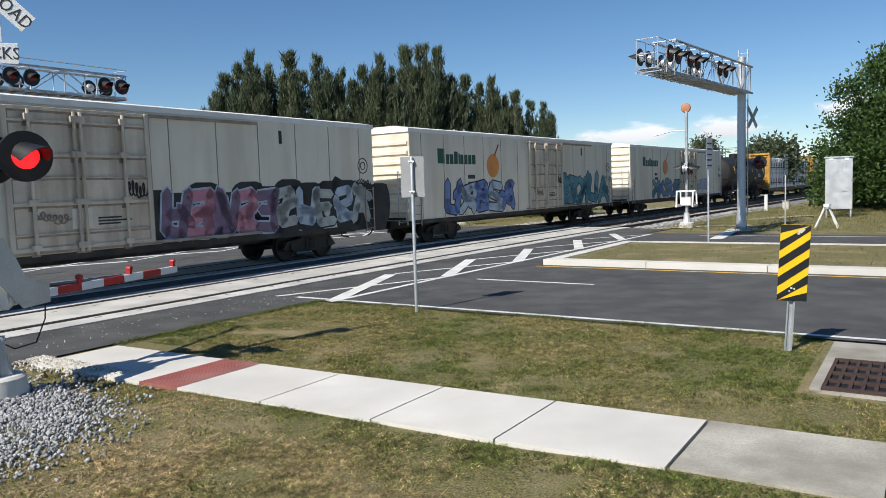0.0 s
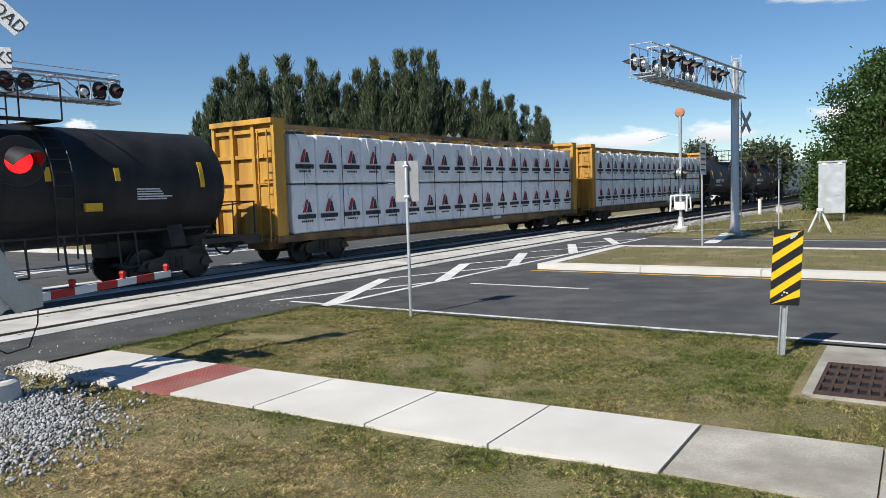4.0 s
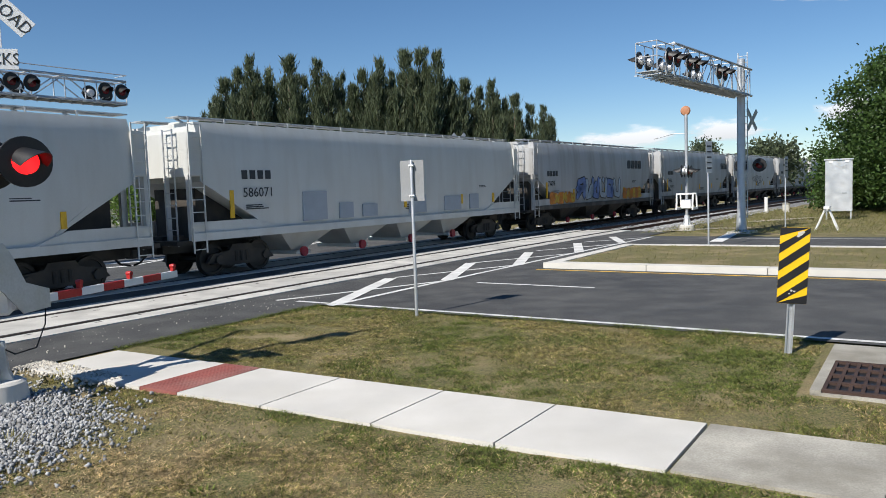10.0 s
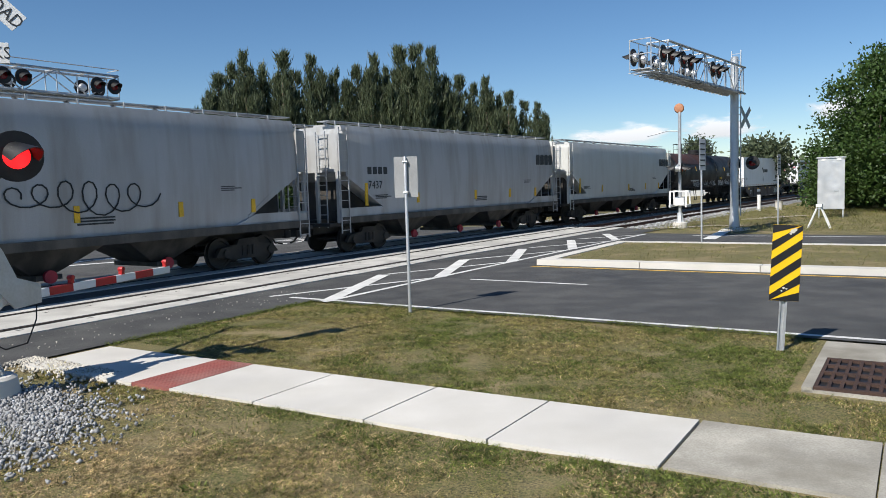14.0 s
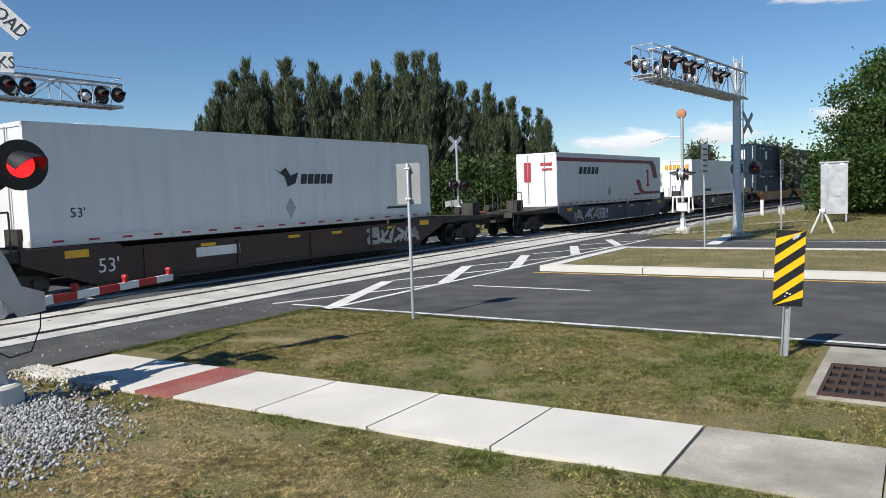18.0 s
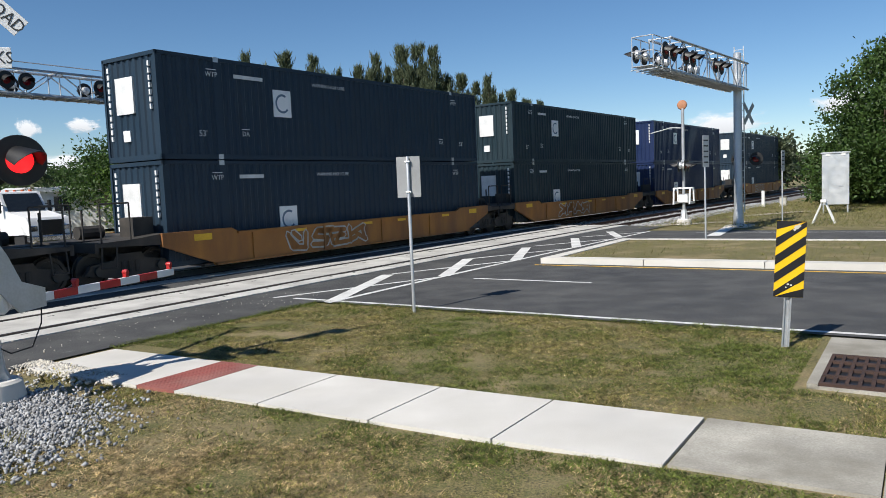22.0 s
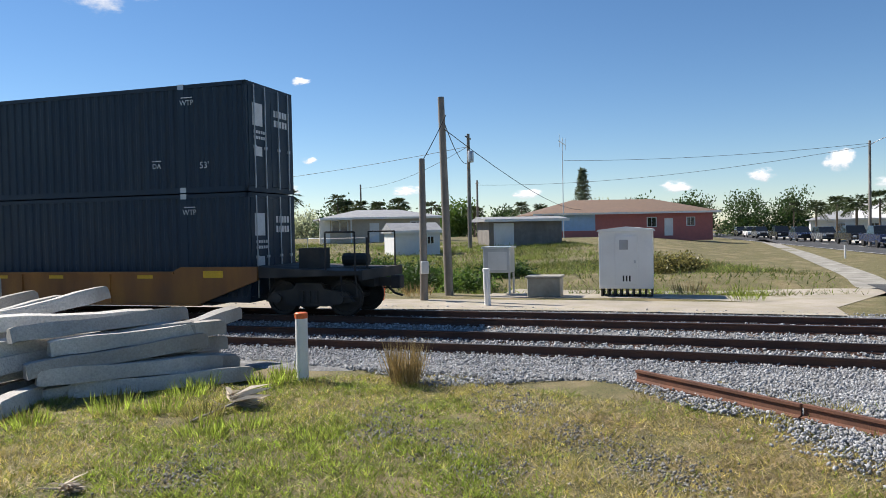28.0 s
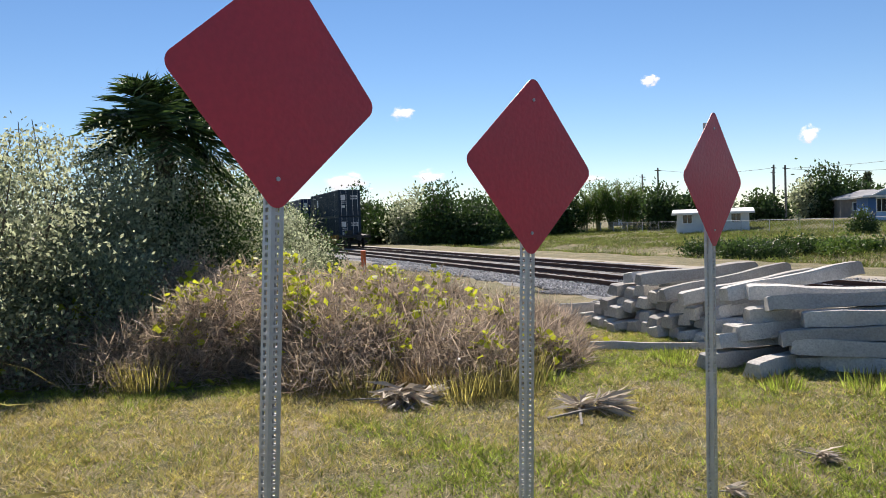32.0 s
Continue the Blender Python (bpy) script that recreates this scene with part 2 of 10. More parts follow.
    "inkwhite": M("white_lettering", (0.70, 0.71, 0.71), 0.6), "inkred": M("red_lettering", (0.40, 0.03, 0.05), 0.6),
    "inkyellow": M("yellow_marking", (0.72, 0.43, 0.02), 0.5), "inkblue": M("blue_grey_mark", (0.10, 0.16, 0.24), 0.5),
    "fruit": M("orange_fruit_decal", (0.72, 0.27, 0.06), 0.5, var=0.2, scale=1.5),
    "spray_blue": M("blue_spray_paint", (0.16, 0.24, 0.50), 0.6, var=0.3), "spray_teal": M("teal_spray_paint", (0.12, 0.32, 0.38), 0.6, var=0.3),
    "spray_purple": M("purple_spray_paint", (0.20, 0.13, 0.20), 0.6, var=0.3), "spray_pink": M("pink_spray_paint", (0.52, 0.22, 0.28), 0.6, var=0.25),
    "spray_pale": M("pale_spray_paint", (0.42, 0.50, 0.58), 0.6, var=0.25), "spray_black": M("black_spray_paint", (0.02, 0.02, 0.022), 0.6),
    "spray_fire": M("orange_spray_paint", (0.62, 0.22, 0.03), 0.6, var=0.4), "spray_gold": M("yellow_spray_paint", (0.60, 0.42, 0.05), 0.6, var=0.3),
    "spray_grey": M("silver_spray_paint", (0.40, 0.42, 0.40), 0.5, var=0.3),
}


# ---- mesh tools ----
class G:
    """Collects faces of one part, in metres."""

    def __init__(self):
        self.v, self.f, self.cuts = [], [], []

    def add(self, verts, faces):
        k = len(self.v)
        self.cuts.append((k, len(self.f)))
        self.v += [tuple(p) for p in verts]
        self.f += [tuple(i + k for i in q) for q in faces]
        return self

    def box(self, x0, x1, y0, y1, z0, z1, c=0.0):
        if c <= 0:
            p = [(x, y, z) for x in (x0, x1) for y in (y0, y1) for z in (z0, z1)]
            return self.add(p, [(0, 1, 3, 2), (4, 6, 7, 5), (0, 4, 5, 1), (2, 3, 7, 6), (0, 2, 6, 4), (1, 5, 7, 3)])
        v, idx = [], {}
        for i, x in enumerate((x0, x1)):
            for j, y in enumerate((y0, y1)):
                for k, z in enumerate((z0, z1)):
                    sx, sy, sz = (1 - 2 * i) * c, (1 - 2 * j) * c, (1 - 2 * k) * c
                    for a, p in enumerate(((x, y + sy, z + sz), (x + sx, y, z + sz), (x + sx, y + sy, z))):
                        idx[i, j, k, a] = len(v)
                        v.append(p)
        f = []
        for a in range(3):
            for s in (0, 1):
                o = [(0, 0), (0, 1), (1, 1), (1, 0)]
                q = []
                for m, n in o:
                    key = [m, n]
                    key.insert(a, s)
                    q.append(idx[(*key, a)])
                f.append(q)
            b, d = [q for q in range(3) if q != a]
            for m in (0, 1):
                for n in (0, 1):
                    q = []
                    for s, w in ((0, b), (1, b), (1, d), (0, d)):
                        key = [0, 0, 0]
                        key[a], key[b], key[d] = s, m, n
                        q.append(idx[(*key, w)])
                    f.append(q)
        for i in (0, 1):
            for j in (0, 1):
                for k in (0, 1):
                    f.append([idx[i, j, k, a] for a in range(3)])
        return self.add(v, f)

    def beam(self, p, q, w, h=None, up=(0, 0, 1)):
        p, q = Vector(p), Vector(q)
        d = (q - p).normalized()
        s = d.cross(Vector(up))
        s = s.normalized() if s.length > 1e-4 else Vector((1, 0, 0))
        u = s.cross(d)
        h = h or w
        c = [s * a * w / 2 + u * b * h / 2 for a, b in ((-1, -1), (1, -1), (1, 1), (-1, 1))]
        return self.add([p + o for o in c] + [q + o for o in c], [(0, 1, 5, 4), (1, 2, 6, 5), (2, 3, 7, 6), (3, 0, 4, 7), (3, 2, 1, 0), (4, 5, 6, 7)])

    def tube(self, p, q, r, r2=None, n=8, cap=True):
        p, q = Vector(p), Vector(q)
        d = (q - p).normalized()
        s = d.cross(Vector((0, 0, 1)))
        s = s.normalized() if s.length > 1e-4 else Vector((1, 0, 0))
        u = s.cross(d)
        r2 = r if r2 is None else r2
        ring = [s * math.cos(2 * math.pi * i / n) + u * math.sin(2 * math.pi * i / n) for i in range(n)]
        f = [(i, (i + 1) % n, n + (i + 1) % n, n + i) for i in range(n)]
        if cap:
            f += [tuple(range(n - 1, -1, -1)), tuple(range(n, 2 * n))]
        return self.add([p + o * r for o in ring] + [q + o * r2 for o in ring], f)

    def path(self, pts, r, n=6):
        for a, b in zip(pts, pts[1:]):
            self.tube(a, b, r, n=n)
        return self

    def turned(self, prof, origin, axis="z", n=16):
        """A profile of (radius, height) turned about an axis."""
        o, v = Vector(origin), []
        for r, h in prof:
            for i in range(n):
                a = 2 * math.pi * i / n
                c, s = r * math.cos(a), r * math.sin(a)
                v.append(o + Vector({"z": (c, s, h), "x": (h, c, s), "y": (s, h, c)}[axis]))
        f = [(k * n + i, k * n + (i + 1) % n, (k + 1) * n + (i + 1) % n, (k + 1) * n + i) for k in range(len(prof) - 1) for i in range(n)]
        f += [tuple(range(n - 1, -1, -1)), tuple(range((len(prof) - 1) * n, len(prof) * n))]
        return self.add(v, f)

    def prism(self, poly, a, b, axis="x"):
        """A polygon drawn out along an axis. poly is (y, z) for x, (x, z) for y, (x, y) for z."""
        mk = {"x": lambda p, t: (t, p[0], p[1]), "y": lambda p, t: (p[0], t, p[1]), "z": lambda p, t: (p[0], p[1], t)}[axis]
        n = len(poly)
        return self.add([mk(p, a) for p in poly] + [mk(p, b) for p in poly],
                        [tuple(range(n - 1, -1, -1)), tuple(range(n, 2 * n))] + [(i, (i + 1) % n, n + (i + 1) % n, n + i) for i in range(n)])


def mesh_of(g, name, mat, angle=35):
    me = bpy.data.meshes.new(name)
    if isinstance(g, G):
        me.from_pydata(g.v, [], g.f)
    else:
        me.from_pydata(*g)
    bm = bmesh.new()
    bm.from_mesh(me)
    bmesh.ops.recalc_face_normals(bm, faces=bm.faces)
    bm.to_mesh(me)
    bm.free()
    me.shade_smooth()
    me.set_sharp_from_angle(angle=radians(angle))
    me.materials.append(MAT[mat] if isinstance(mat, str) else mat)
    return me


def part(name, g, mat, parent=None, label="", angle=35):
    """One mesh object under a thing or under a part."""
    me = g if isinstance(g, bpy.types.Mesh) else mesh_of(g, name, mat, angle)
    ob = new(name, me)
    ob.parent = parent
    return tagged(ob, label)


def pieces(name, g, mat, parent):
    """Each solid of g as a part of its own."""
    ends = g.cuts[1:] + [(len(g.v), len(g.f))]
    for (v0, f0), (v1, f1) in zip(g.cuts, ends):
        q = G()
        q.add(g.v[v0:v1], [tuple(i - v0 for i in f) for f in g.f[f0:f1]])
        part(name, q, mat, parent)


def thing(name, label, category, m=None, group="", kind=""):
    ob = new(name)
    ob.empty_display_size = 0.2
    if m is not None:
        ob.matrix_basis = m
    return tagged(ob, label, category, group, kind)


def loose(name, g, mat, label, category, m=None, group="", kind="", angle=35):
    """A thing of one mesh."""
    ob = part(name, g, mat, None, label, angle)
    if m is not None:
        ob.matrix_basis = m
    return tagged(ob, "", category, group, kind)


def words(text, size, mat, parent, m, name="lettering", depth=0.002, squeeze=1.0, align="CENTER"):
    """Lettering in the built-in font, lying in the x-y plane of m."""
    cu = bpy.data.curves.new(name, "FONT")
    cu.body, cu.size, cu.extrude, cu.align_x, cu.align_y = text, size, depth, align, "CENTER"
    cu.resolution_u = 2
    cu.materials.append(MAT[mat])
    ob = new(name, cu)
    ob.parent = parent
    ob.matrix_basis = m @ Matrix.Diagonal((squeeze, 1, 1, 1))
    return ob


FRONT = pose(0, 0, 0, 90, 0, 0)  # lettering that stands upright and faces -y


# ---- the plan: a curved pair of tracks, and a road that crosses them ----
_y = np.linspace(-540, 620, 11601)
_x = -19.711 + 0.5109 * _y + 0.18671 * 10 * np.logaddexp(0, (_y - 14) / 10)
_s = np.concatenate([[0], np.cumsum(np.hypot(np.diff(_x), np.diff(_y)))])
_s -= np.interp(0, _y, _s)
_tx, _ty = np.gradient(_x, _s), np.gradient(_y, _s)
MAIN, SIDING, RAIL_Z, RAIL_N = -1.22, 2.15, 0.13, 0.05


def along(s, o=0.0, z=0.0):
    """A point at s metres along the tracks, o metres to the road user's side of them."""
    tx, ty = np.interp(s, _s, _tx), np.interp(s, _s, _ty)
    return (float(np.interp(s, _s, _x) + ty * o), float(np.interp(s, _s, _y) - tx * o), z)


def heading(s):
    return math.degrees(math.atan2(np.interp(s, _s, _ty), np.interp(s, _s, _tx)))


def on_track(s, o, z):
    x, y, z = along(s, o, z)
    return pose(x, y, z, 0, 0, heading(s))


RD, RN = (0.847, -0.531), (0.531, 0.847)
ROAD_ANG = math.degrees(math.atan2(RD[1], RD[0]))


def rp(u, v, z=0.0):
    """A point of the road's own plan: u along it, v across it; beyond the tracks the road bends a little."""
    v = v + 0.16 * min(0.0, u + 40)
    return (u * RD[0] + v * RN[0], u * RD[1] + v * RN[1], z)


def straight(u, v, z=0.0):
    """The same plan without the bend."""
    return (u * RD[0] + v * RN[0], u * RD[1] + v * RN[1], z)


def track_uv(s, o):
    x, y, _ = along(s, o)
    return x * RD[0] + y * RD[1], x * RN[0] + y * RN[1]


# track coordinates of any places, for the lie of the land
def near_track(x, y):
    x, y = np.asarray(x, float), np.asarray(y, float)
    s = np.interp(y, _y, _s)
    for _ in range(6):
        s = s + (x - np.interp(s, _s, _x)) * np.interp(s, _s, _tx) + (y - np.interp(s, _s, _y)) * np.interp(s, _s, _ty)
    return s, (x - np.interp(s, _s, _x)) * np.interp(s, _s, _ty) - (y - np.interp(s, _s, _y)) * np.interp(s, _s, _tx)


def smooth(a, b, t):
    t = np.clip((t - a) / (b - a), 0, 1)
    return t * t * (3 - 2 * t)


_TABLE = np.random.default_rng(3).uniform(-1, 1, (64, 64))


def patchy(x, y, sc, z=0.0):
    """Smooth random patches, -1 to 1."""
    x, y = np.asarray(x, float) * sc + z * 3.7, np.asarray(y, float) * sc + z * 1.9
    i, j = np.floor(x).astype(int), np.floor(y).astype(int)
    u, v = x - i, y - j
    u, v = u * u * (3 - 2 * u), v * v * (3 - 2 * v)
    t = lambda a, b: _TABLE[a % 64, b % 64]
    return (t(i, j) * (1 - u) + t(i + 1, j) * u) * (1 - v) + (t(i, j + 1) * (1 - u) + t(i + 1, j + 1) * u) * v


def land(x, y):
    """Height of the ground: a ditch and a rise beyond the tracks, and a bed for the ballast."""
    s, o = near_track(x, y)
    u = np.asarray(x) * RD[0] + np.asarray(y) * RD[1]
    v = np.asarray(x) * RN[0] + np.asarray(y) * RN[1] - 0.16 * np.minimum(0, u + 40)
    h = -0.45 * smooth(-9, -12, o) * (1 - smooth(-14, -17, o)) * (1 - smooth(-3, 9, v))
    h = h + 1.15 * smooth(-15, -58, o) * (1 - smooth(-6, 9.5, v))
    h = h - 0.14 * smooth(4.5, 3.9, np.abs(o - 0.4))
    return h + np.where(o > 5.6, 0.025 * patchy(x, y, 0.7), 0.0)


# ---- the train ----
def run(t):
    return 16.86 * t + 0.0076 * t * t


MOVERS = []  # (thing, place on the train, height over the rail, shift across)


def car_root(name, label, s0, s1, category="railway car"):
    """A car between two places on the train; local x runs to its rear, -y is the road user's side."""
    ob = thing(name, label, category, None, "cars of the freight train")
    MOVERS.append((ob, (s0 + s1) / 2, 0.0))
    return ob, s1 - s0


def make_truck_meshes():
    g = G()
    for sy in (-1, 1):
        y = sy * 1.0
        g.prism([(-1.25, 0.38), (-1.05, 0.62), (-0.45, 0.70), (-0.35, 0.86), (0.35, 0.86), (0.45, 0.70), (1.05, 0.62), (1.25, 0.38), (0.95, 0.34), (0.5, 0.26), (-0.5, 0.26), (-0.95, 0.34)], y - 0.07, y + 0.07, "y")
        for sx in (-0.88, 0.88):
            g.tube((sx, y - 0.1, 0.46), (sx, y + sy * 0.16, 0.46), 0.13, n=10)
        for k in (-0.2, 0.0, 0.2):
            g.tube((k, y + sy * 0.05, 0.36), (k, y + sy * 0.05, 0.66), 0.075, n=8)
    g.box(-0.25, 0.25, -1.0, 1.0, 0.50, 0.78)
    frame_mesh = mesh_of(g, "truck", "steel_dark")
    w = G()
    w.turned([(0.10, -0.07), (0.16, -0.07), (0.17, -0.03), (0.36, -0.03), (0.37, -0.065), (0.455, -0.065), (0.46, 0.045), (0.49, 0.05), (0.49, 0.075), (0.38, 0.075), (0.36, 0.03), (0.17, 0.04), (0.10, 0.07)], (0, 0, 0), "y", 22)
    a = G()
    a.tube((0, -0.95, 0), (0, 0.95, 0), 0.09, n=8)
    return frame_mesh, mesh_of(w, "wheel", "wheel"), mesh_of(a, "axle", "wheel")


TRUCK = make_truck_meshes()


def truck(parent, x):
    t = part("truck", TRUCK[0], None, parent)
    t.location.x = x
    for sx in (-0.88, 0.88):
        ax = part("axle", TRUCK[2], None, t)
        ax.location = (sx, 0, 0.46)
        for sy in (-0.75, 0.75):
            wh = part("wheel", TRUCK[1], None, t)
            wh.location = (sx, sy, 0.46)
            if sy > 0:
                wh.rotation_euler.z = math.pi
    return t


def coupler(parent, x, d):
    g = G()
    g.box(min(x - 0.35 * d, x + 0.5 * d), max(x - 0.35 * d, x + 0.5 * d), -0.10, 0.10, 0.72, 0.94)
    g.box(min(x + 0.35 * d, x + 0.62 * d), max(x + 0.35 * d, x + 0.62 * d), -0.17, 0.17, 0.66, 1.0, 0.03)
    g.path([(x, 0.25, 0.8), (x + 0.3 * d, 0.28, 0.5), (x + 0.55 * d, 0.2, 0.45)], 0.03)
    part("coupler", g, "steel_dark", parent)


def ladder(parent, x, y, z0, z1, w=0.4, axis="x", mat="galv", step=0.34):
    g = G()
    dx, dy = (w / 2, 0) if axis == "x" else (0, w / 2)
    for k in (-1, 1):
        g.beam((x + k * dx, y + k * dy, z0), (x + k * dx, y + k * dy, z1), 0.035)
    z = z0 + 0.1
    while z < z1:
        g.beam((x - dx, y - dy, z), (x + dx, y + dy, z), 0.024)
        z += step
    return part("ladder", g, mat, parent)


def stamp(parent, g, mat, name="marking", label=""):
    return part(name, g, mat, parent, label)


def bars(parent, x, z, w, h, n, y, mat="ink", seed=0, gap=0.55, centre=False):
    """Writing too small to read: rows of plain bars."""
    r = random.Random(seed)
    g = G()
    for i in range(n):
        ww = w * r.uniform(0.6, 1.0)
        zz = z - i * h / gap
        x0 = x - ww / 2 if centre else x
        g.box(x0, x0 + ww, y - 0.004, y + 0.003, zz - h / 2, zz + h / 2)
    return stamp(parent, g, mat)


def bubble(cx, cz, w, h, r, n=18):
    """A swelling spray-can form."""
    k = [r.uniform(0.72, 1.1) for _ in range(6)]
    out = []
    for i in range(n):
        a = 2 * math.pi * i / n
        e = 0.55
        c, s = math.cos(a), math.sin(a)
        rr = k[int(6 * i / n)]
        out.append((cx + w / 2 * rr * math.copysign(abs(c) ** e, c), cz + h / 2 * rr * math.copysign(abs(s) ** e, s)))
    return out


FORMS = [
    [((0, 0), (0, 1)), ((0, 1), (0.85, 0.85)), ((0.85, 0.85), (0.8, 0.55)), ((0.8, 0.55), (0, 0.48)), ((0.35, 0.5), (1, 0))],
    [((0.1, 0), (0, 1)), ((0, 1), (0.95, 0.95)), ((0.05, 0.52), (0.8, 0.55)), ((0.1, 0), (1, 0.05))],
    [((0.95, 0.9), (0.2, 1)), ((0.2, 1), (0.05, 0.62)), ((0.05, 0.62), (0.9, 0.42)), ((0.9, 0.42), (0.8, 0.03)), ((0.8, 0.03), (0, 0.1))],
    [((0, 0), (0.45, 1)), ((0.45, 1), (1, 0)), ((0.2, 0.35), (0.85, 0.35))],
    [((0.05, 0), (0, 1)), ((0, 0.45), (0.9, 1)), ((0.3, 0.55), (1, 0))],
    [((0, 1), (0.1, 0.1)), ((0.1, 0.1), (0.8, 0)), ((0.8, 0), (0.95, 1))],
]


def dash(a, b, w):
    """A thick stroke with pointed ends, as a polygon."""
    dx, dz = b[0] - a[0], b[1] - a[1]
    k = math.hypot(dx, dz) or 1.0
    dx, dz = dx / k * w / 2, dz / k * w / 2
    return [(a[0] - dx, a[1] - dz), (a[0] - dz, a[1] + dx), (b[0] - dz, b[1] + dx), (b[0] + dx, b[1] + dz), (b[0] + dz, b[1] - dx), (a[0] + dz, a[1] - dx)]


def graffiti(parent, x0, x1, z0, z1, y, fills, outline="spray_black", seed=1, n=5, cloud=None, label="spray-painted letter forms"):
    r = random.Random(seed)
    w = (x1 - x0) / n
    if cloud:
        g = G()
        for i in range(n + 2):
            g.prism(bubble(x0 + (i - 0.3) * w, (z0 + z1) / 2 + r.uniform(-0.1, 0.1), w * 1.7, (z1 - z0) * r.uniform(1.05, 1.3), r), y - 0.001, y + 0.003, "y")
        tagged(stamp(parent, g, cloud, "graffiti"), kind="stuff")
    go, gi = G(), [G() for _ in fills]
    for i in range(n):  # leaning letter forms of thick strokes, one over the other
        cx, h = x0 + i * w, (z1 - z0) * r.uniform(0.86, 1.0)
        lean, foot = r.uniform(-0.12, 0.22) * w, z0 + r.uniform(0.0, 0.08) * h
        th = 0.25 * min(h, w * 1.5)
        flip = r.random() < 0.5
        form = r.choice(FORMS) + [((r.random(), r.random()), (r.uniform(-0.2, 1.2), r.uniform(-0.1, 1.1))) for _ in range(2)]
        for (ax, az), (bx, bz) in form:
            if flip:
                ax, bx = 1 - ax, 1 - bx
            a = (cx + (0.06 + ax * 0.86) * w + lean * az + r.uniform(-0.03, 0.03) * w, foot + (0.1 + az * 0.8) * h)
            b = (cx + (0.06 + bx * 0.86) * w + lean * bz + r.uniform(-0.03, 0.03) * w, foot + (0.1 + bz * 0.8) * h)
            go.prism(dash(a, b, th + 0.11), y - 0.003, y + 0.002, "y")
            gi[i % len(fills)].prism(dash(a, b, th), y - 0.006, y + 0.001, "y")
    tagged(stamp(parent, go, outline, "graffiti", label), kind="stuff")
    for gg, f in zip(gi, fills):
        if gg.v:
            tagged(stamp(parent, gg, f, "graffiti"), kind="stuff")


def scribble(parent, x0, x1, z, h, y, mat, seed):
    """A looping tag in one thin line."""
    r = random.Random(seed)
    g, n, loops = G(), 70, r.choice((4, 5, 6))
    tall = [r.uniform(0.35, 1.0) for _ in range(loops + 1)]
    pts = []
    for i in range(n + 1):
        u = i / n
        a = 2 * math.pi * loops * u
        k = tall[int(u * loops)]
        pts.append((x0 + (x1 - x0) * (u + 0.09 * math.cos(a)), z + h * 0.5 * k * math.sin(a) + 0.05 * math.sin(7 * u)))
    for a, b in zip(pts, pts[1:]):
        g.prism(dash(a, b, 0.035), y - 0.006, y + 0.002, "y")
    stamp(parent, g, mat, "graffiti")


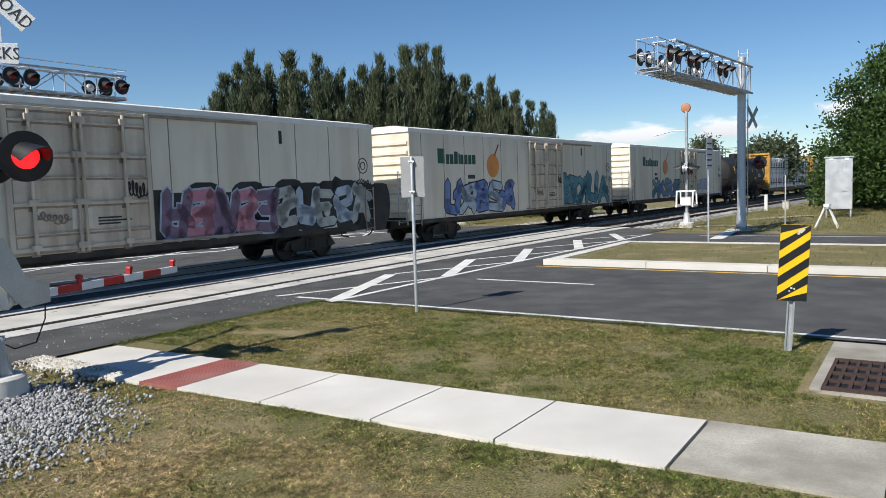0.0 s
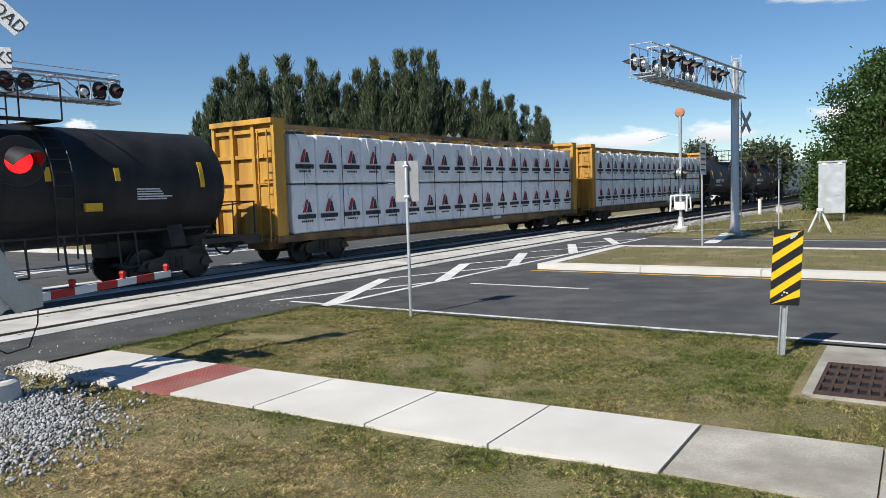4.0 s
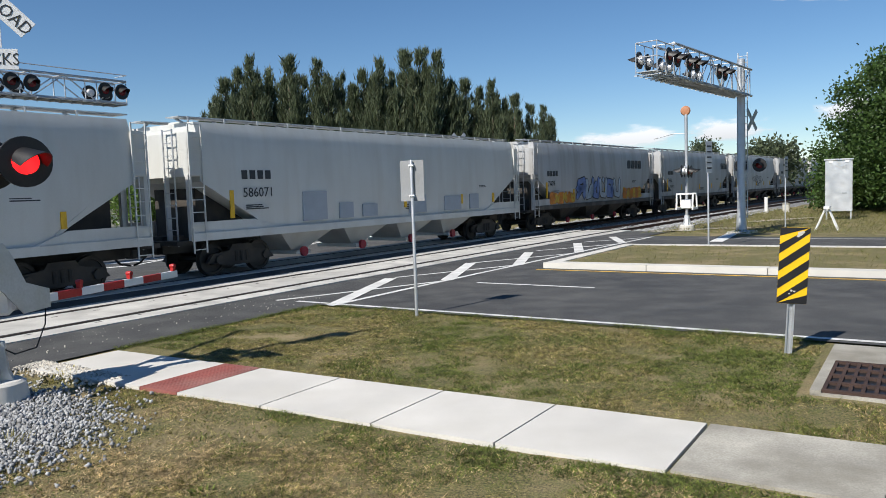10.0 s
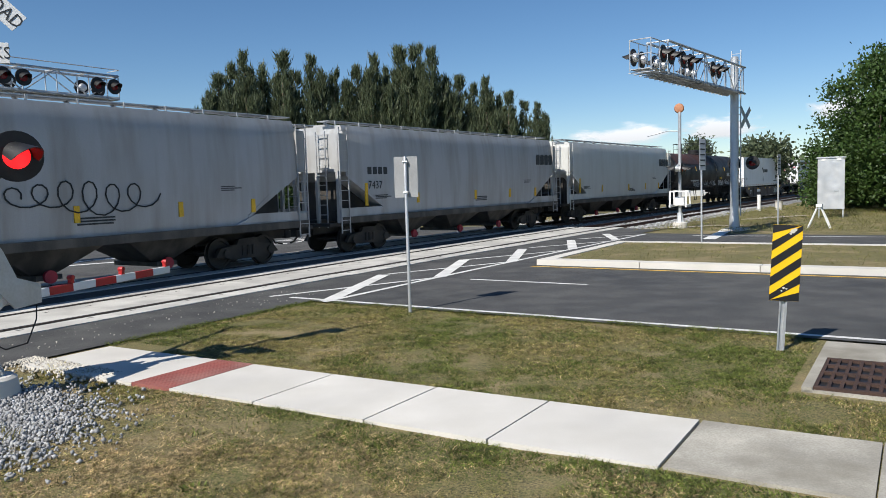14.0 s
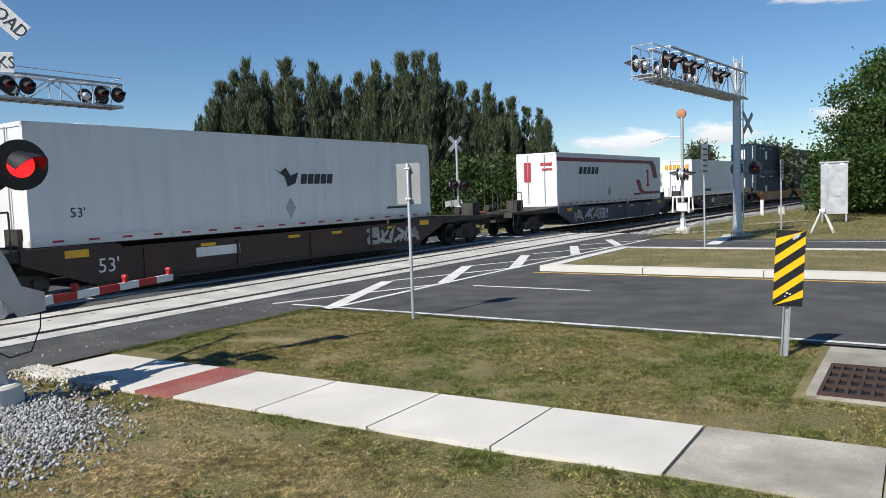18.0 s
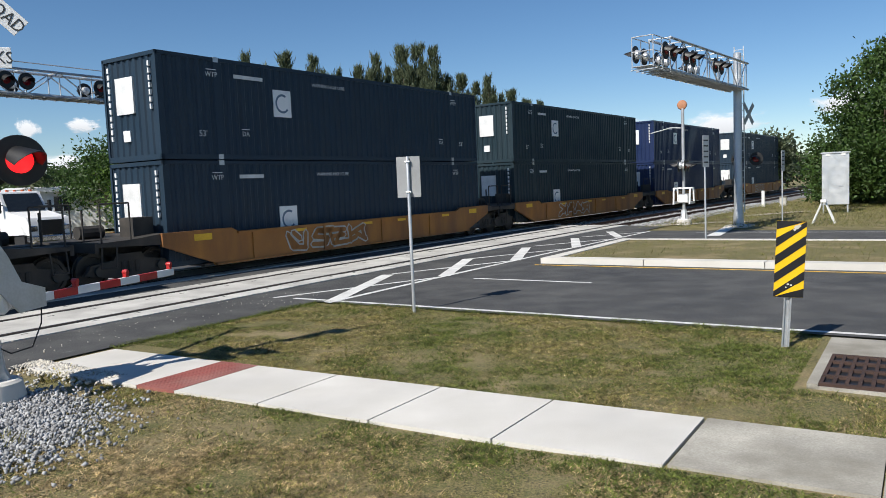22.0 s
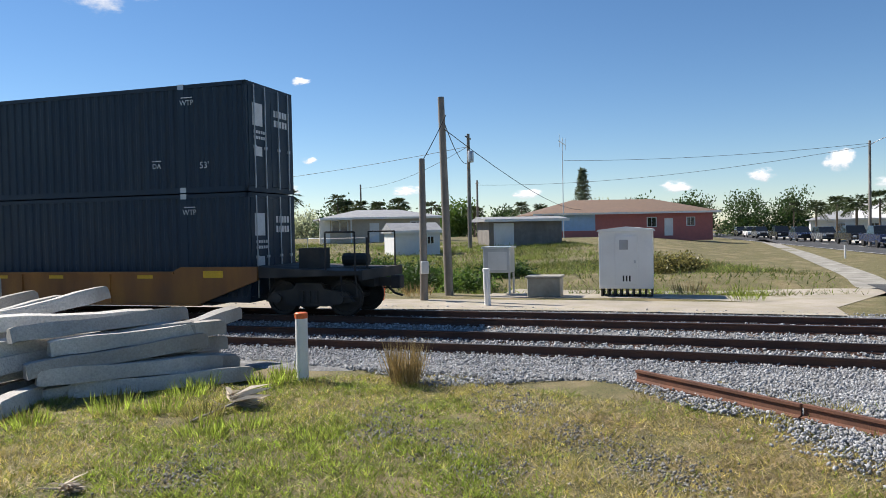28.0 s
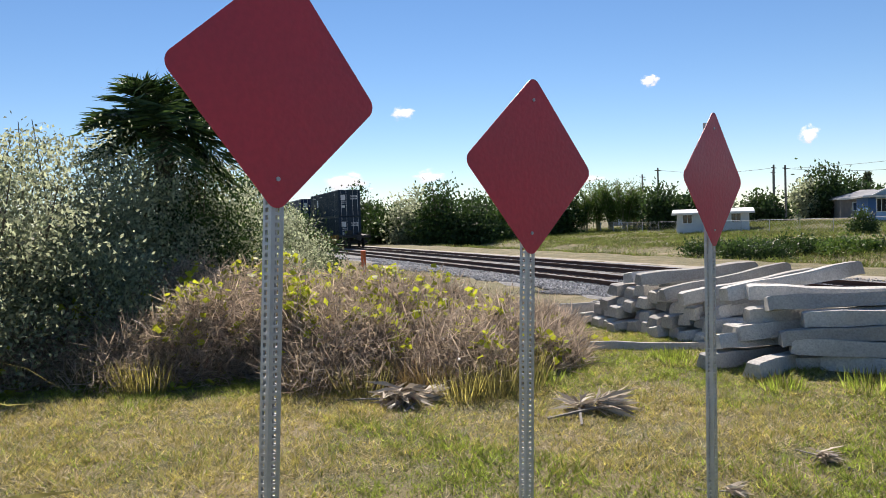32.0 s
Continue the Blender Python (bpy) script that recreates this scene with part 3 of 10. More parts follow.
def reefer(s0, s1, label, spray, decal, seed, dx=1.6):
    ob, L = car_root("refrigerator_car", label, s0, s1)
    h, W, zb, zt = L / 2, 1.55, 0.95, 4.62
    g = G()
    g.box(-h, h, -W, W, zb, zt - 0.25, 0.02)
    part("body", g, "reefer", ob)
    g = G()
    g.prism([(-W - 0.02, zt - 0.26), (-W - 0.02, zt - 0.12), (-0.9, zt), (0.9, zt), (W + 0.02, zt - 0.12), (W + 0.02, zt - 0.26)], -h - 0.05, h + 0.05)
    part("roof", g, "reefer_roof", ob)
    for k in range(-6, 7):  # seams of the side sheets
        x = k * L / 13
        if abs(x - dx + 0.3) < 1.9:
            continue
        g = G()
        g.box(x - 0.014, x + 0.014, -W - 0.008, -W + 0.01, zb + 0.05, zt - 0.3)
        part("seam", g, "reefer_seam", ob)
    # plug door: framed bays, hinge rods and their brackets
    d = G()
    d.box(dx - 2.1, dx + 1.5, -W - 0.06, -W, zb + 0.1, zt - 0.32, 0.02)
    door = part("door", d, "reefer_worn", ob, "dirty cream plug door with locking rods")
    for z, t in ((zb + 0.16, 0.08), (1.45, 0.035), (2.12, 0.07), (2.72, 0.03), (3.22, 0.06), (3.98, 0.05), (zt - 0.37, 0.07)):
        g = G()
        g.box(dx - 2.08, dx + 1.48, -W - 0.10, -W - 0.06, z - t * 0.6, z + t * 0.6, 0.01)
        part("door_bar", g, "reefer_worn", door)
        # brown strip along the lower side of the bar
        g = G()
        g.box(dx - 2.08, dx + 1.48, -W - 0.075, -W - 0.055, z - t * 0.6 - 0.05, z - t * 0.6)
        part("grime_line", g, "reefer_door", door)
    for x in (dx - 2.05, dx + 1.44):
        g = G()
        g.box(x - 0.06, x + 0.06, -W - 0.12, -W - 0.06, zb + 0.12, zt - 0.34, 0.01)
        part("door_edge", g, "reefer_worn", door)
        # brown strip along the rear side of the door edge
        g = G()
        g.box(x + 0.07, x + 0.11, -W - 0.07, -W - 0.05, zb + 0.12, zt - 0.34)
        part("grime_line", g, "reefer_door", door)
    for x in (dx - 1.55, dx - 0.5, dx - 0.34, dx + 0.75):
        g = G()
        g.tube((x, -W - 0.14, zb + 0.05), (x, -W - 0.14, zt - 0.4), 0.042, n=8)
        part("rod", g, "reefer_worn", door)
        for z in (1.15, 2.16, 3.25, 4.05):
            g = G()
            g.box(x - 0.10, x + 0.10, -W - 0.18, -W - 0.06, z - 0.075, z + 0.075, 0.012)
            part("rod_bracket", g, "reefer_worn", door)
            # brown strip below the bracket
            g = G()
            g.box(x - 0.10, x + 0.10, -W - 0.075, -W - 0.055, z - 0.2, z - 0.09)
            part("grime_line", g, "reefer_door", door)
    g = G()
    g.box(dx - 0.66, dx - 0.14, -W - 0.085, -W - 0.058, 1.52, 2.0, 0.006)
    part("notice_plate", g, "reefer", door)
    bars(door, dx + 0.0, 1.75, 0.9, 0.04, 3, -W - 0.064, "ink", seed + 7)
    g = G()
    for z in (zb + 0.1, zt - 0.36):
        g.box(dx - 2.3, dx + 5.2, -W - 0.09, -W, z - 0.04, z + 0.04)
    pieces("door_track", g, "reefer_door", ob)
    for sx in (-1, 1):
        for k in range(8):  # ribs across the ends
            z = 1.35 + k * 0.37
            g = G()
            x = sx * h
            g.prism([(x, z - 0.11), (x + sx * 0.07, z - 0.05), (x + sx * 0.07, z + 0.05), (x, z + 0.11)], -W + 0.08, W - 0.08, "y")
            part("end_rib", g, "reefer", ob)
        ladder(ob, sx * (h + 0.12), -W + 0.3, 0.8, 2.9 if sx < 0 else 2.2, 0.42, "y")
        ladder(ob, sx * (h - 0.35), -W - 0.06, 0.75, 2.3, 0.45, "x", "reefer_door")
        truck(ob, sx * (h - 2.9))
        coupler(ob, sx * h, sx)
        g = G()
        g.box(sx * h - 0.3, sx * h + 0.3, -1.3, 1.3, 1.0, 1.08)
        part("step_platform", g, "steel_dark", ob)
    g = G()
    g.box(-h + 0.2, h - 0.2, -0.35, 0.35, 0.62, 0.98)
    g.box(-h + 0.1, h - 0.1, -W - 0.02, -W + 0.1, 0.82, 0.98)
    g.box(-h + 0.1, h - 0.1, W - 0.1, W + 0.02, 0.82, 0.98)
    part("underframe", g, "steel_dark", ob)
    g = G()
    g.box(5.54, 5.66, -W - 0.012, -W, 3.7, 4.1)
    stamp(ob, g, "spray_black", "vent", "small black vent")
    if decal:
        g = G()
        rr = 0.52
        g.prism([(-3.75 + rr * math.cos(a), 3.1 + rr * math.sin(a)) for a in [2 * math.pi * i / 28 for i in range(28)]], -W - 0.005, -W + 0.01, "y")
        stamp(ob, g, "fruit", "decal", "round orange fruit decal with a straw")
        g = G()
        g.beam((-3.6, -W - 0.008, 3.55), (-3.25, -W - 0.008, 4.05), 0.006, 0.09)
        stamp(ob, g, "inkred", "decal")
        g = G()  # a company name, as plain shapes
        x = -8.0
        for w, hh in ((0.62, 0.62), (0.28, 0.4), (0.34, 0.4), (0.34, 0.52), (0.14, 0.44), (0.3, 0.4), (0.34, 0.4), (0.32, 0.4), (0.34, 0.4)):
            g.box(x, x + w * 0.78, -W - 0.005, -W + 0.01, 3.15 + (0 if w < 0.6 else 0.02), 3.15 + hh)
            x += w * 0.95
        stamp(ob, g, "inkgreen", "company_mark", "dark green company name as plain shapes")
        bars(ob, -5.8, 2.62, 0.7, 0.16, 2, -W, "ink", seed)
    bars(ob, dx + 2.2, 1.75, 0.9, 0.03, 5, -W, "ink", seed + 3)
    g = G()
    for i in range(16):
        t0, t1 = 2 * math.pi * i / 16, 2 * math.pi * (i + 1) / 16
        for q in (0.26, 0.13):
            g.prism(dash((h - 0.6 + q * math.cos(t0), 3.05 + q * math.sin(t0)), (h - 0.6 + q * math.cos(t1), 3.05 + q * math.sin(t1)), 0.035), -W - 0.006, -W + 0.004, "y")
    tagged(stamp(ob, g, "spray_black", "sprayed_ring", "sprayed black rings"), kind="stuff")
    scribble(ob, h - 0.95, h - 0.25, 2.45, 0.32, -W, "spray_black", seed + 4)
    scribble(ob, dx - 1.5, dx - 0.7, 1.8, 0.3, -W - 0.075, "reefer_door", seed + 9)
    scribble(ob, dx + 0.85, dx + 1.35, 2.4, 0.4, -W - 0.075, "spray_black", seed + 10)
    for a in spray:
        graffiti(ob, *a[:4], -W - 0.008, *a[4:])
    return ob


def tank_car(s0, s1, label, r, zc, top, seed, vessel="tank_black", mark="inkwhite", number=""):
    ob, L = car_root("tank_car", label, s0, s1)
    h = L / 2
    hh = h - 0.55
    g = G()
    prof = [(r * math.sin(a), -hh + 0.5 * (1 - math.cos(a))) for a in [radians(d) for d in (4, 20, 38, 56, 72, 84, 90)]]
    prof += [(r, x) for x in np.linspace(-hh + 0.55, hh - 0.55, 9)] + [(a, -b) for a, b in reversed(prof)]
    g.turned(prof, (0, 0, zc), "x", 40)
    part("tank", g, vessel, ob, "", 50)
    for k in range(-2, 3):
        g = G()
        g.turned([(r + 0.001, k * hh / 2.6 - 0.02), (r + 0.004, k * hh / 2.6 - 0.012), (r + 0.004, k * hh / 2.6 + 0.012), (r + 0.001, k * hh / 2.6 + 0.02)], (0, 0, zc), "x", 40)
        part("weld_seam", g, vessel, ob)
    if top:
        g = G()
        pr = [(math.sin(a) * (r + 0.014), zc + math.cos(a) * (r + 0.014)) for a in np.linspace(-1.15, 1.15, 20)]
        pr += [(math.sin(a) * (r - 0.05), zc + math.cos(a) * (r - 0.05)) for a in np.linspace(1.15, -1.15, 20)]
        g.prism(pr, -hh + 0.8, hh * 0.1)
        part("rust_stain", g, "tank_rust", ob, "brown rust-stained upper shell", 60)
    # dome, platform and rails
    g = G()
    g.turned([(0.44, 0.0), (0.44, 0.42), (0.40, 0.46), (0.1, 0.5)], (0, 0, zc + r - 0.08), "z", 18)
    part("dome", g, vessel, ob)
    g = G()
    zp = zc + r + 0.06
    for y in (-0.95, 0.95):
        g.box(-1.6, 1.6, y - 0.28, y + 0.28, zp - 0.03, zp)
    g.box(-1.7, -1.2, -1.0, 1.0, zp - 0.03, zp), g.box(1.2, 1.7, -1.0, 1.0, zp - 0.03, zp)
    part("platform", g, "black", ob)
    g = G()
    for y in (-1.2, 1.2):
        for x in (-1.6, -0.6, 0.6, 1.6):
            g.tube((x, y, zp), (x, y, zp + 0.85), 0.022, n=5)
        g.path([(-1.6, y, zp + 0.85), (1.6, y, zp + 0.85)], 0.022, 5)
        g.path([(-1.6, y, zp + 0.45), (1.6, y, zp + 0.45)], 0.018, 5)
    for x in (-1.6, 1.6):
        g.path([(x, -1.2, zp + 0.85), (x, 1.2, zp + 0.85)], 0.022, 5)
    part("railing", g, "black", ob)
    g = G()
    for k in (-0.24, 0.24):
        pts = [(1.3 + k, -(r + 0.1) * math.sin(a), zc + (r + 0.1) * math.cos(a)) for a in np.linspace(0.55, 1.75, 8)] + [(1.3 + k, -r - 0.06, 0.9)]
        g.path(pts, 0.022, 5)
    for a in np.linspace(0.6, 1.75, 7):
        y, z = -(r + 0.1) * math.sin(a), zc + (r + 0.1) * math.cos(a)
        g.tube((1.06, y, z), (1.54, y, z), 0.016, n=5)
    part("ladder", g, "black", ob)
    for k, x in enumerate((-hh + 1.2, -hh * 0.45, hh * 0.15, hh * 0.42, hh - 1.2)):  # yellow reflective stripes
        g = G()
        a0, a1 = (1.15, 1.62) if k in (0, 4) else (1.28, 1.5)
        pr = [(-math.sin(a) * (r + 0.016), zc + math.cos(a) * (r + 0.016)) for a in np.linspace(a0, a1, 6)] + [(-math.sin(a) * (r - 0.02), zc + math.cos(a) * (r - 0.02)) for a in np.linspace(a1, a0, 6)]
        g.prism(pr, x - 0.07, x + 0.07)
        stamp(ob, g, "inkyellow", "stripe")
    g = G()  # end sills, side rails, saddles
    for sx in (-1, 1):
        g.box(sx * h - 0.35, sx * h + 0.35, -1.5, 1.5, 0.85, 1.1)
        g.box(sx * (h - 2.4) - 1.6, sx * (h - 2.4) + 1.6, -0.35, 0.35, 0.75, zc - r + 0.25)
        g.prism([(-1.2, 0.95), (1.2, 0.95), (1.0, zc - r * 0.62), (-1.0, zc - r * 0.62)], sx * (h - 2.4) - 0.25, sx * (h - 2.4) + 0.25)
        g.box(sx * (h - 1.0) - 0.9, sx * (h - 1.0) + 0.9, -1.52, -1.42, 0.95, 1.1)
    g.path([(-h + 1.5, -1.45, zc - r * 0.78), (h - 1.5, -1.45, zc - r * 0.78)], 0.03, 5)
    for k in range(5):
        x = -h * 0.4 + k * h * 0.2
        g.path([(x, -1.2, zc - r * 0.8), (x, -1.3, 0.55), (x + 0.5, -1.3, 0.55), (x + 0.5, -1.2, zc - r * 0.8)], 0.03, 5)
    part("underframe", g, "steel_dark", ob)
    for sx in (-1, 1):
        truck(ob, sx * (h - 2.4))
        coupler(ob, sx * h, sx)
        g = G()
        for y in (-1.42, -0.5, 0.5, 1.42):
            g.tube((sx * (h + 0.2), y, 1.05), (sx * (h + 0.2), y, 2.1), 0.022, n=5)
        g.path([(sx * (h + 0.2), -1.42, 2.1), (sx * (h + 0.2), 1.42, 2.1)], 0.022, 5)
        g.path([(sx * (h - 1.2), -1.46, 1.05), (sx * (h - 1.2), -1.46, 2.0), (sx * (h + 0.2), -1.46, 2.1)], 0.022, 5)
        part("end_railing", g, "black", ob)
    y = -r - 0.016
    if number:
        words(number, 0.42, mark, ob, pose(-hh * 0.33 - 1.1, -r * 0.985 - 0.01, zc - 0.28) @ FRONT, align="LEFT")
        g = G()
        for i in range(4):
            x = -hh * 0.33 - 2.4 + i * 0.3
            g.box(x, x + 0.22, y - 0.002, y + 0.05, zc - 0.42, zc - 0.14)
        stamp(ob, g, mark, "company_mark")
    bars(ob, -hh * 0.33 - 2.4, zc - 0.62, 2.2, 0.035, 2, y + 0.07, mark, seed)
    bars(ob, hh * 0.5, zc - 0.1, 1.1, 0.035, 5, y + 0.02, mark, seed + 1)
    g = G()
    g.box(hh * 0.28, hh * 0.28 + 0.45, y - 0.002, y + 0.08, zc - 0.62, zc - 0.42)
    stamp(ob, g, "inkyellow", "placard")
    return ob, r, zc, hh


def hopper(s0, s1, label, paint, low, seed, chutes=4, top=4.45, number="", mark="", ymark=True, spray=()):
    ob, L = car_root("covered_hopper_car", label, s0, s1)
    h = L / 2
    W = 1.6
    # the barrel-sided body with sloping end sheets
    st = [(-h + 0.45, 2.75), (-h + 0.46, 2.70), (-h + 2.9, 1.32), (-h + 3.0, 1.25), (0, 1.25), (h - 3.0, 1.25), (h - 2.9, 1.32), (h - 0.46, 2.70), (h - 0.45, 2.75)]
    ring, v, f = 16, [], []

    def half(z):
        t = (z - 1.2) / (top - 1.2)
        return W * (0.965 + 0.035 * math.sin(math.pi * min(max(t * 1.1, 0), 1))) if t < 0.86 else W * (0.965 - 1.5 * (t - 0.86) ** 1.5)

    for x, zb in st:
        zs = [zb + (top - zb) * k / (ring - 1) for k in range(ring)]
        v += [(x, -half(z), z) for z in zs] + [(x, half(z), z) for z in reversed(zs)]
    n = 2 * ring
    for i in range(len(st) - 1):
        for k in range(n):
            f.append((i * n + k, i * n + (k + 1) % n, (i + 1) * n + (k + 1) % n, (i + 1) * n + k))
    f += [tuple(range(n)), tuple(range((len(st) - 1) * n, len(st) * n))]
    g = G()
    g.add(v, f)
    part("body", g, paint, ob, "", 40)
    for sx in (-1, 1):  # the upright end skirts beside the slope sheets
        g = G()
        e = sx * h
        for y in (-W + 0.02, W - 0.02):
            poly = [(e - sx * 0.1, top - 0.35), (e - sx * 0.5, top - 0.35), (e - sx * 0.5, 2.85), (e - sx * 0.1, 2.85)]
            g.prism(poly, y - 0.03, y + 0.03, "y")
            poly = [(e - sx * 0.05, 1.15), (e - sx * 0.05, 1.6), (e - sx * 2.3, 1.6), (e - sx * 3.2, 1.28), (e - sx * 3.2, 1.15)]
            g.prism(poly, y - 0.03, y + 0.03, "y")
        g.box(min(e - sx * 0.1, e - sx * 0.45), max(e - sx * 0.1, e - sx * 0.45), -W, W, 2.85, top - 0.3)
        part("end_sheet", g, paint, ob)
        # solid dark block that stands in for the shade under the slope sheet
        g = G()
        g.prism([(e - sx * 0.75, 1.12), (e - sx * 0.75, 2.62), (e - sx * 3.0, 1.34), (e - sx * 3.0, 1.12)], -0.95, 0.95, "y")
        part("end_bay", g, "steel_dark", ob, "dark block in place of the shade under the slope sheet")
        g = G()
        for y in (-W + 0.08, W - 0.08, -0.55, 0.55):
            g.beam((e - sx * 0.12, y, 1.1), (e - sx * 0.12, y, 2.9), 0.11)
        for y in (-W + 0.06, W - 0.06):
            g.beam((e - sx * 2.6, y, 1.5), (e - sx * 1.4, y, 2.35), 0.09)
        pieces("end_post", g, paint, ob)
        ladder(ob, e - sx * 0.3, -W - 0.05, 0.75, top - 0.1, 0.42, "x", paint)
        ladder(ob, e + sx * 0.02, -0.9, 0.95, top - 0.2, 0.42, "y", "galv")
        g = G()
        g.box(e - 0.3, e + 0.3, -1.45, 1.45, 0.98, 1.1)
        g.box(min(e, e - sx * 3.6), max(e, e - sx * 3.6), -0.35, 0.35, 0.7, 1.2)
        g.tube((e - sx * 1.5, -0.7, 1.32), (e - sx * 0.7, -0.7, 1.32), 0.2, n=12)
        g.box(e - sx * 1.9 - 0.25, e - sx * 1.9 + 0.25, 0.2, 0.8, 1.15, 1.6)
        part("end_platform", g, "steel_dark", ob, "end platform with air tank and brake gear")
        truck(ob, sx * (h - 2.2))
        coupler(ob, sx * h, sx)
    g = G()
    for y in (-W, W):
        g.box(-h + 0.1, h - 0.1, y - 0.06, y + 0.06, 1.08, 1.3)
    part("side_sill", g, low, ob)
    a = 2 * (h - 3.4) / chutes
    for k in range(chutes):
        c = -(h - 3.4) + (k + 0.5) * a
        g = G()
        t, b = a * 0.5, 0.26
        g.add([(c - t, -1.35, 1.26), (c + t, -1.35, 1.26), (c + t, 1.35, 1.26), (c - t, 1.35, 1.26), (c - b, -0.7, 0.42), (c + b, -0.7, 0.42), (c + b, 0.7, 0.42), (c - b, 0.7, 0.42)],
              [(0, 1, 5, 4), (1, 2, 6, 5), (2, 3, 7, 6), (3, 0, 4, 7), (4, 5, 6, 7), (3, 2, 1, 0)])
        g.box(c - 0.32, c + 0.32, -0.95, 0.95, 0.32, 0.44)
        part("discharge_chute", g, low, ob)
        g = G()
        g.turned([(0.16, -0.05), (0.16, 0.05)], (c, -0.98, 0.4), "y", 12)
        part("gate_wheel", g, "inkred" if ymark else "steel_dark", ob)
    g = G()
    for y in (-0.85, 0.85):
        g.box(-h + 0.2, h - 0.2, y - 0.28, y + 0.28, top + 0.14, top + 0.17)
    k = -h + 0.5
    while k < h - 0.4:
        g.beam((k, -1.2, top - 0.12), (k, -0.6, top + 0.15), 0.05)
        g.beam((k, 1.2, top - 0.12), (k, 0.6, top + 0.15), 0.05)
        g.beam((k, -1.15, top - 0.05), (k, -1.15, top + 0.17), 0.04)
        k += 1.25
    part("running_board", g, "galv", ob)
    g = G()
    g.prism([(-0.33, top - 0.03), (0.33, top - 0.03), (0.26, top + 0.12), (-0.26, top + 0.12)], -h + 0.9, h - 0.9)
    part("hatch_cover", g, paint, ob)
    y = -W - 0.006
    if number:
        words(number, 0.40, "ink", ob, pose(-h + 1.9 if L > 18 else -h + 1.6, y - 0.006, 2.36) @ FRONT, align="LEFT")
        g = G()
        x = -h + 1.9 if L > 18 else -h + 1.6
        for i in range(4):
            g.box(x + i * 0.3, x + i * 0.3 + 0.2, y - 0.009, y + 0.02, 2.76, 3.02)
        stamp(ob, g, "ink", "company_mark")
    if mark:
        g = G()
        for i in range(4):
            x0, st = (h - 4.3, 0.6) if seed == 101 else (h - 2.25, 0.46)
            a0, b0 = x0 + i * st, x0 + i * st + st * 0.74
            g.prism([(a0, 3.18), (b0 - 0.06, 3.18), (b0, 3.24), (b0, 3.62), (b0 - 0.06, 3.68), (a0 + 0.06, 3.68), (a0, 3.62)], y - 0.012, y + 0.02, "y")
        stamp(ob, g, mark, "company_mark", "bold company mark as plain shapes")
    bars(ob, -h + 2.0, 2.0, 1.0, 0.03, 3, y + 0.012, "ink", seed)
    bars(ob, h - 3.6, 2.6, 0.8, 0.03, 6, y + 0.012, "ink", seed + 2)
    bars(ob, 0.4, 1.75, 1.2, 0.04, 3, y + 0.02, "ink", seed + 5)
    for x in ((-h + 1.5), (-h + 4.6), 0.4, h - 5.0, h - 2.4):
        g = G()
        g.box(x - 0.07, x + 0.07, y - 0.003, y + 0.04, 1.65, 2.05 if abs(x) < h - 2 else 2.45)
        stamp(ob, g, "inkyellow", "stripe")
    for a in spray:
        graffiti(ob, *a[:4], y - 0.003, *a[4:])
    return ob


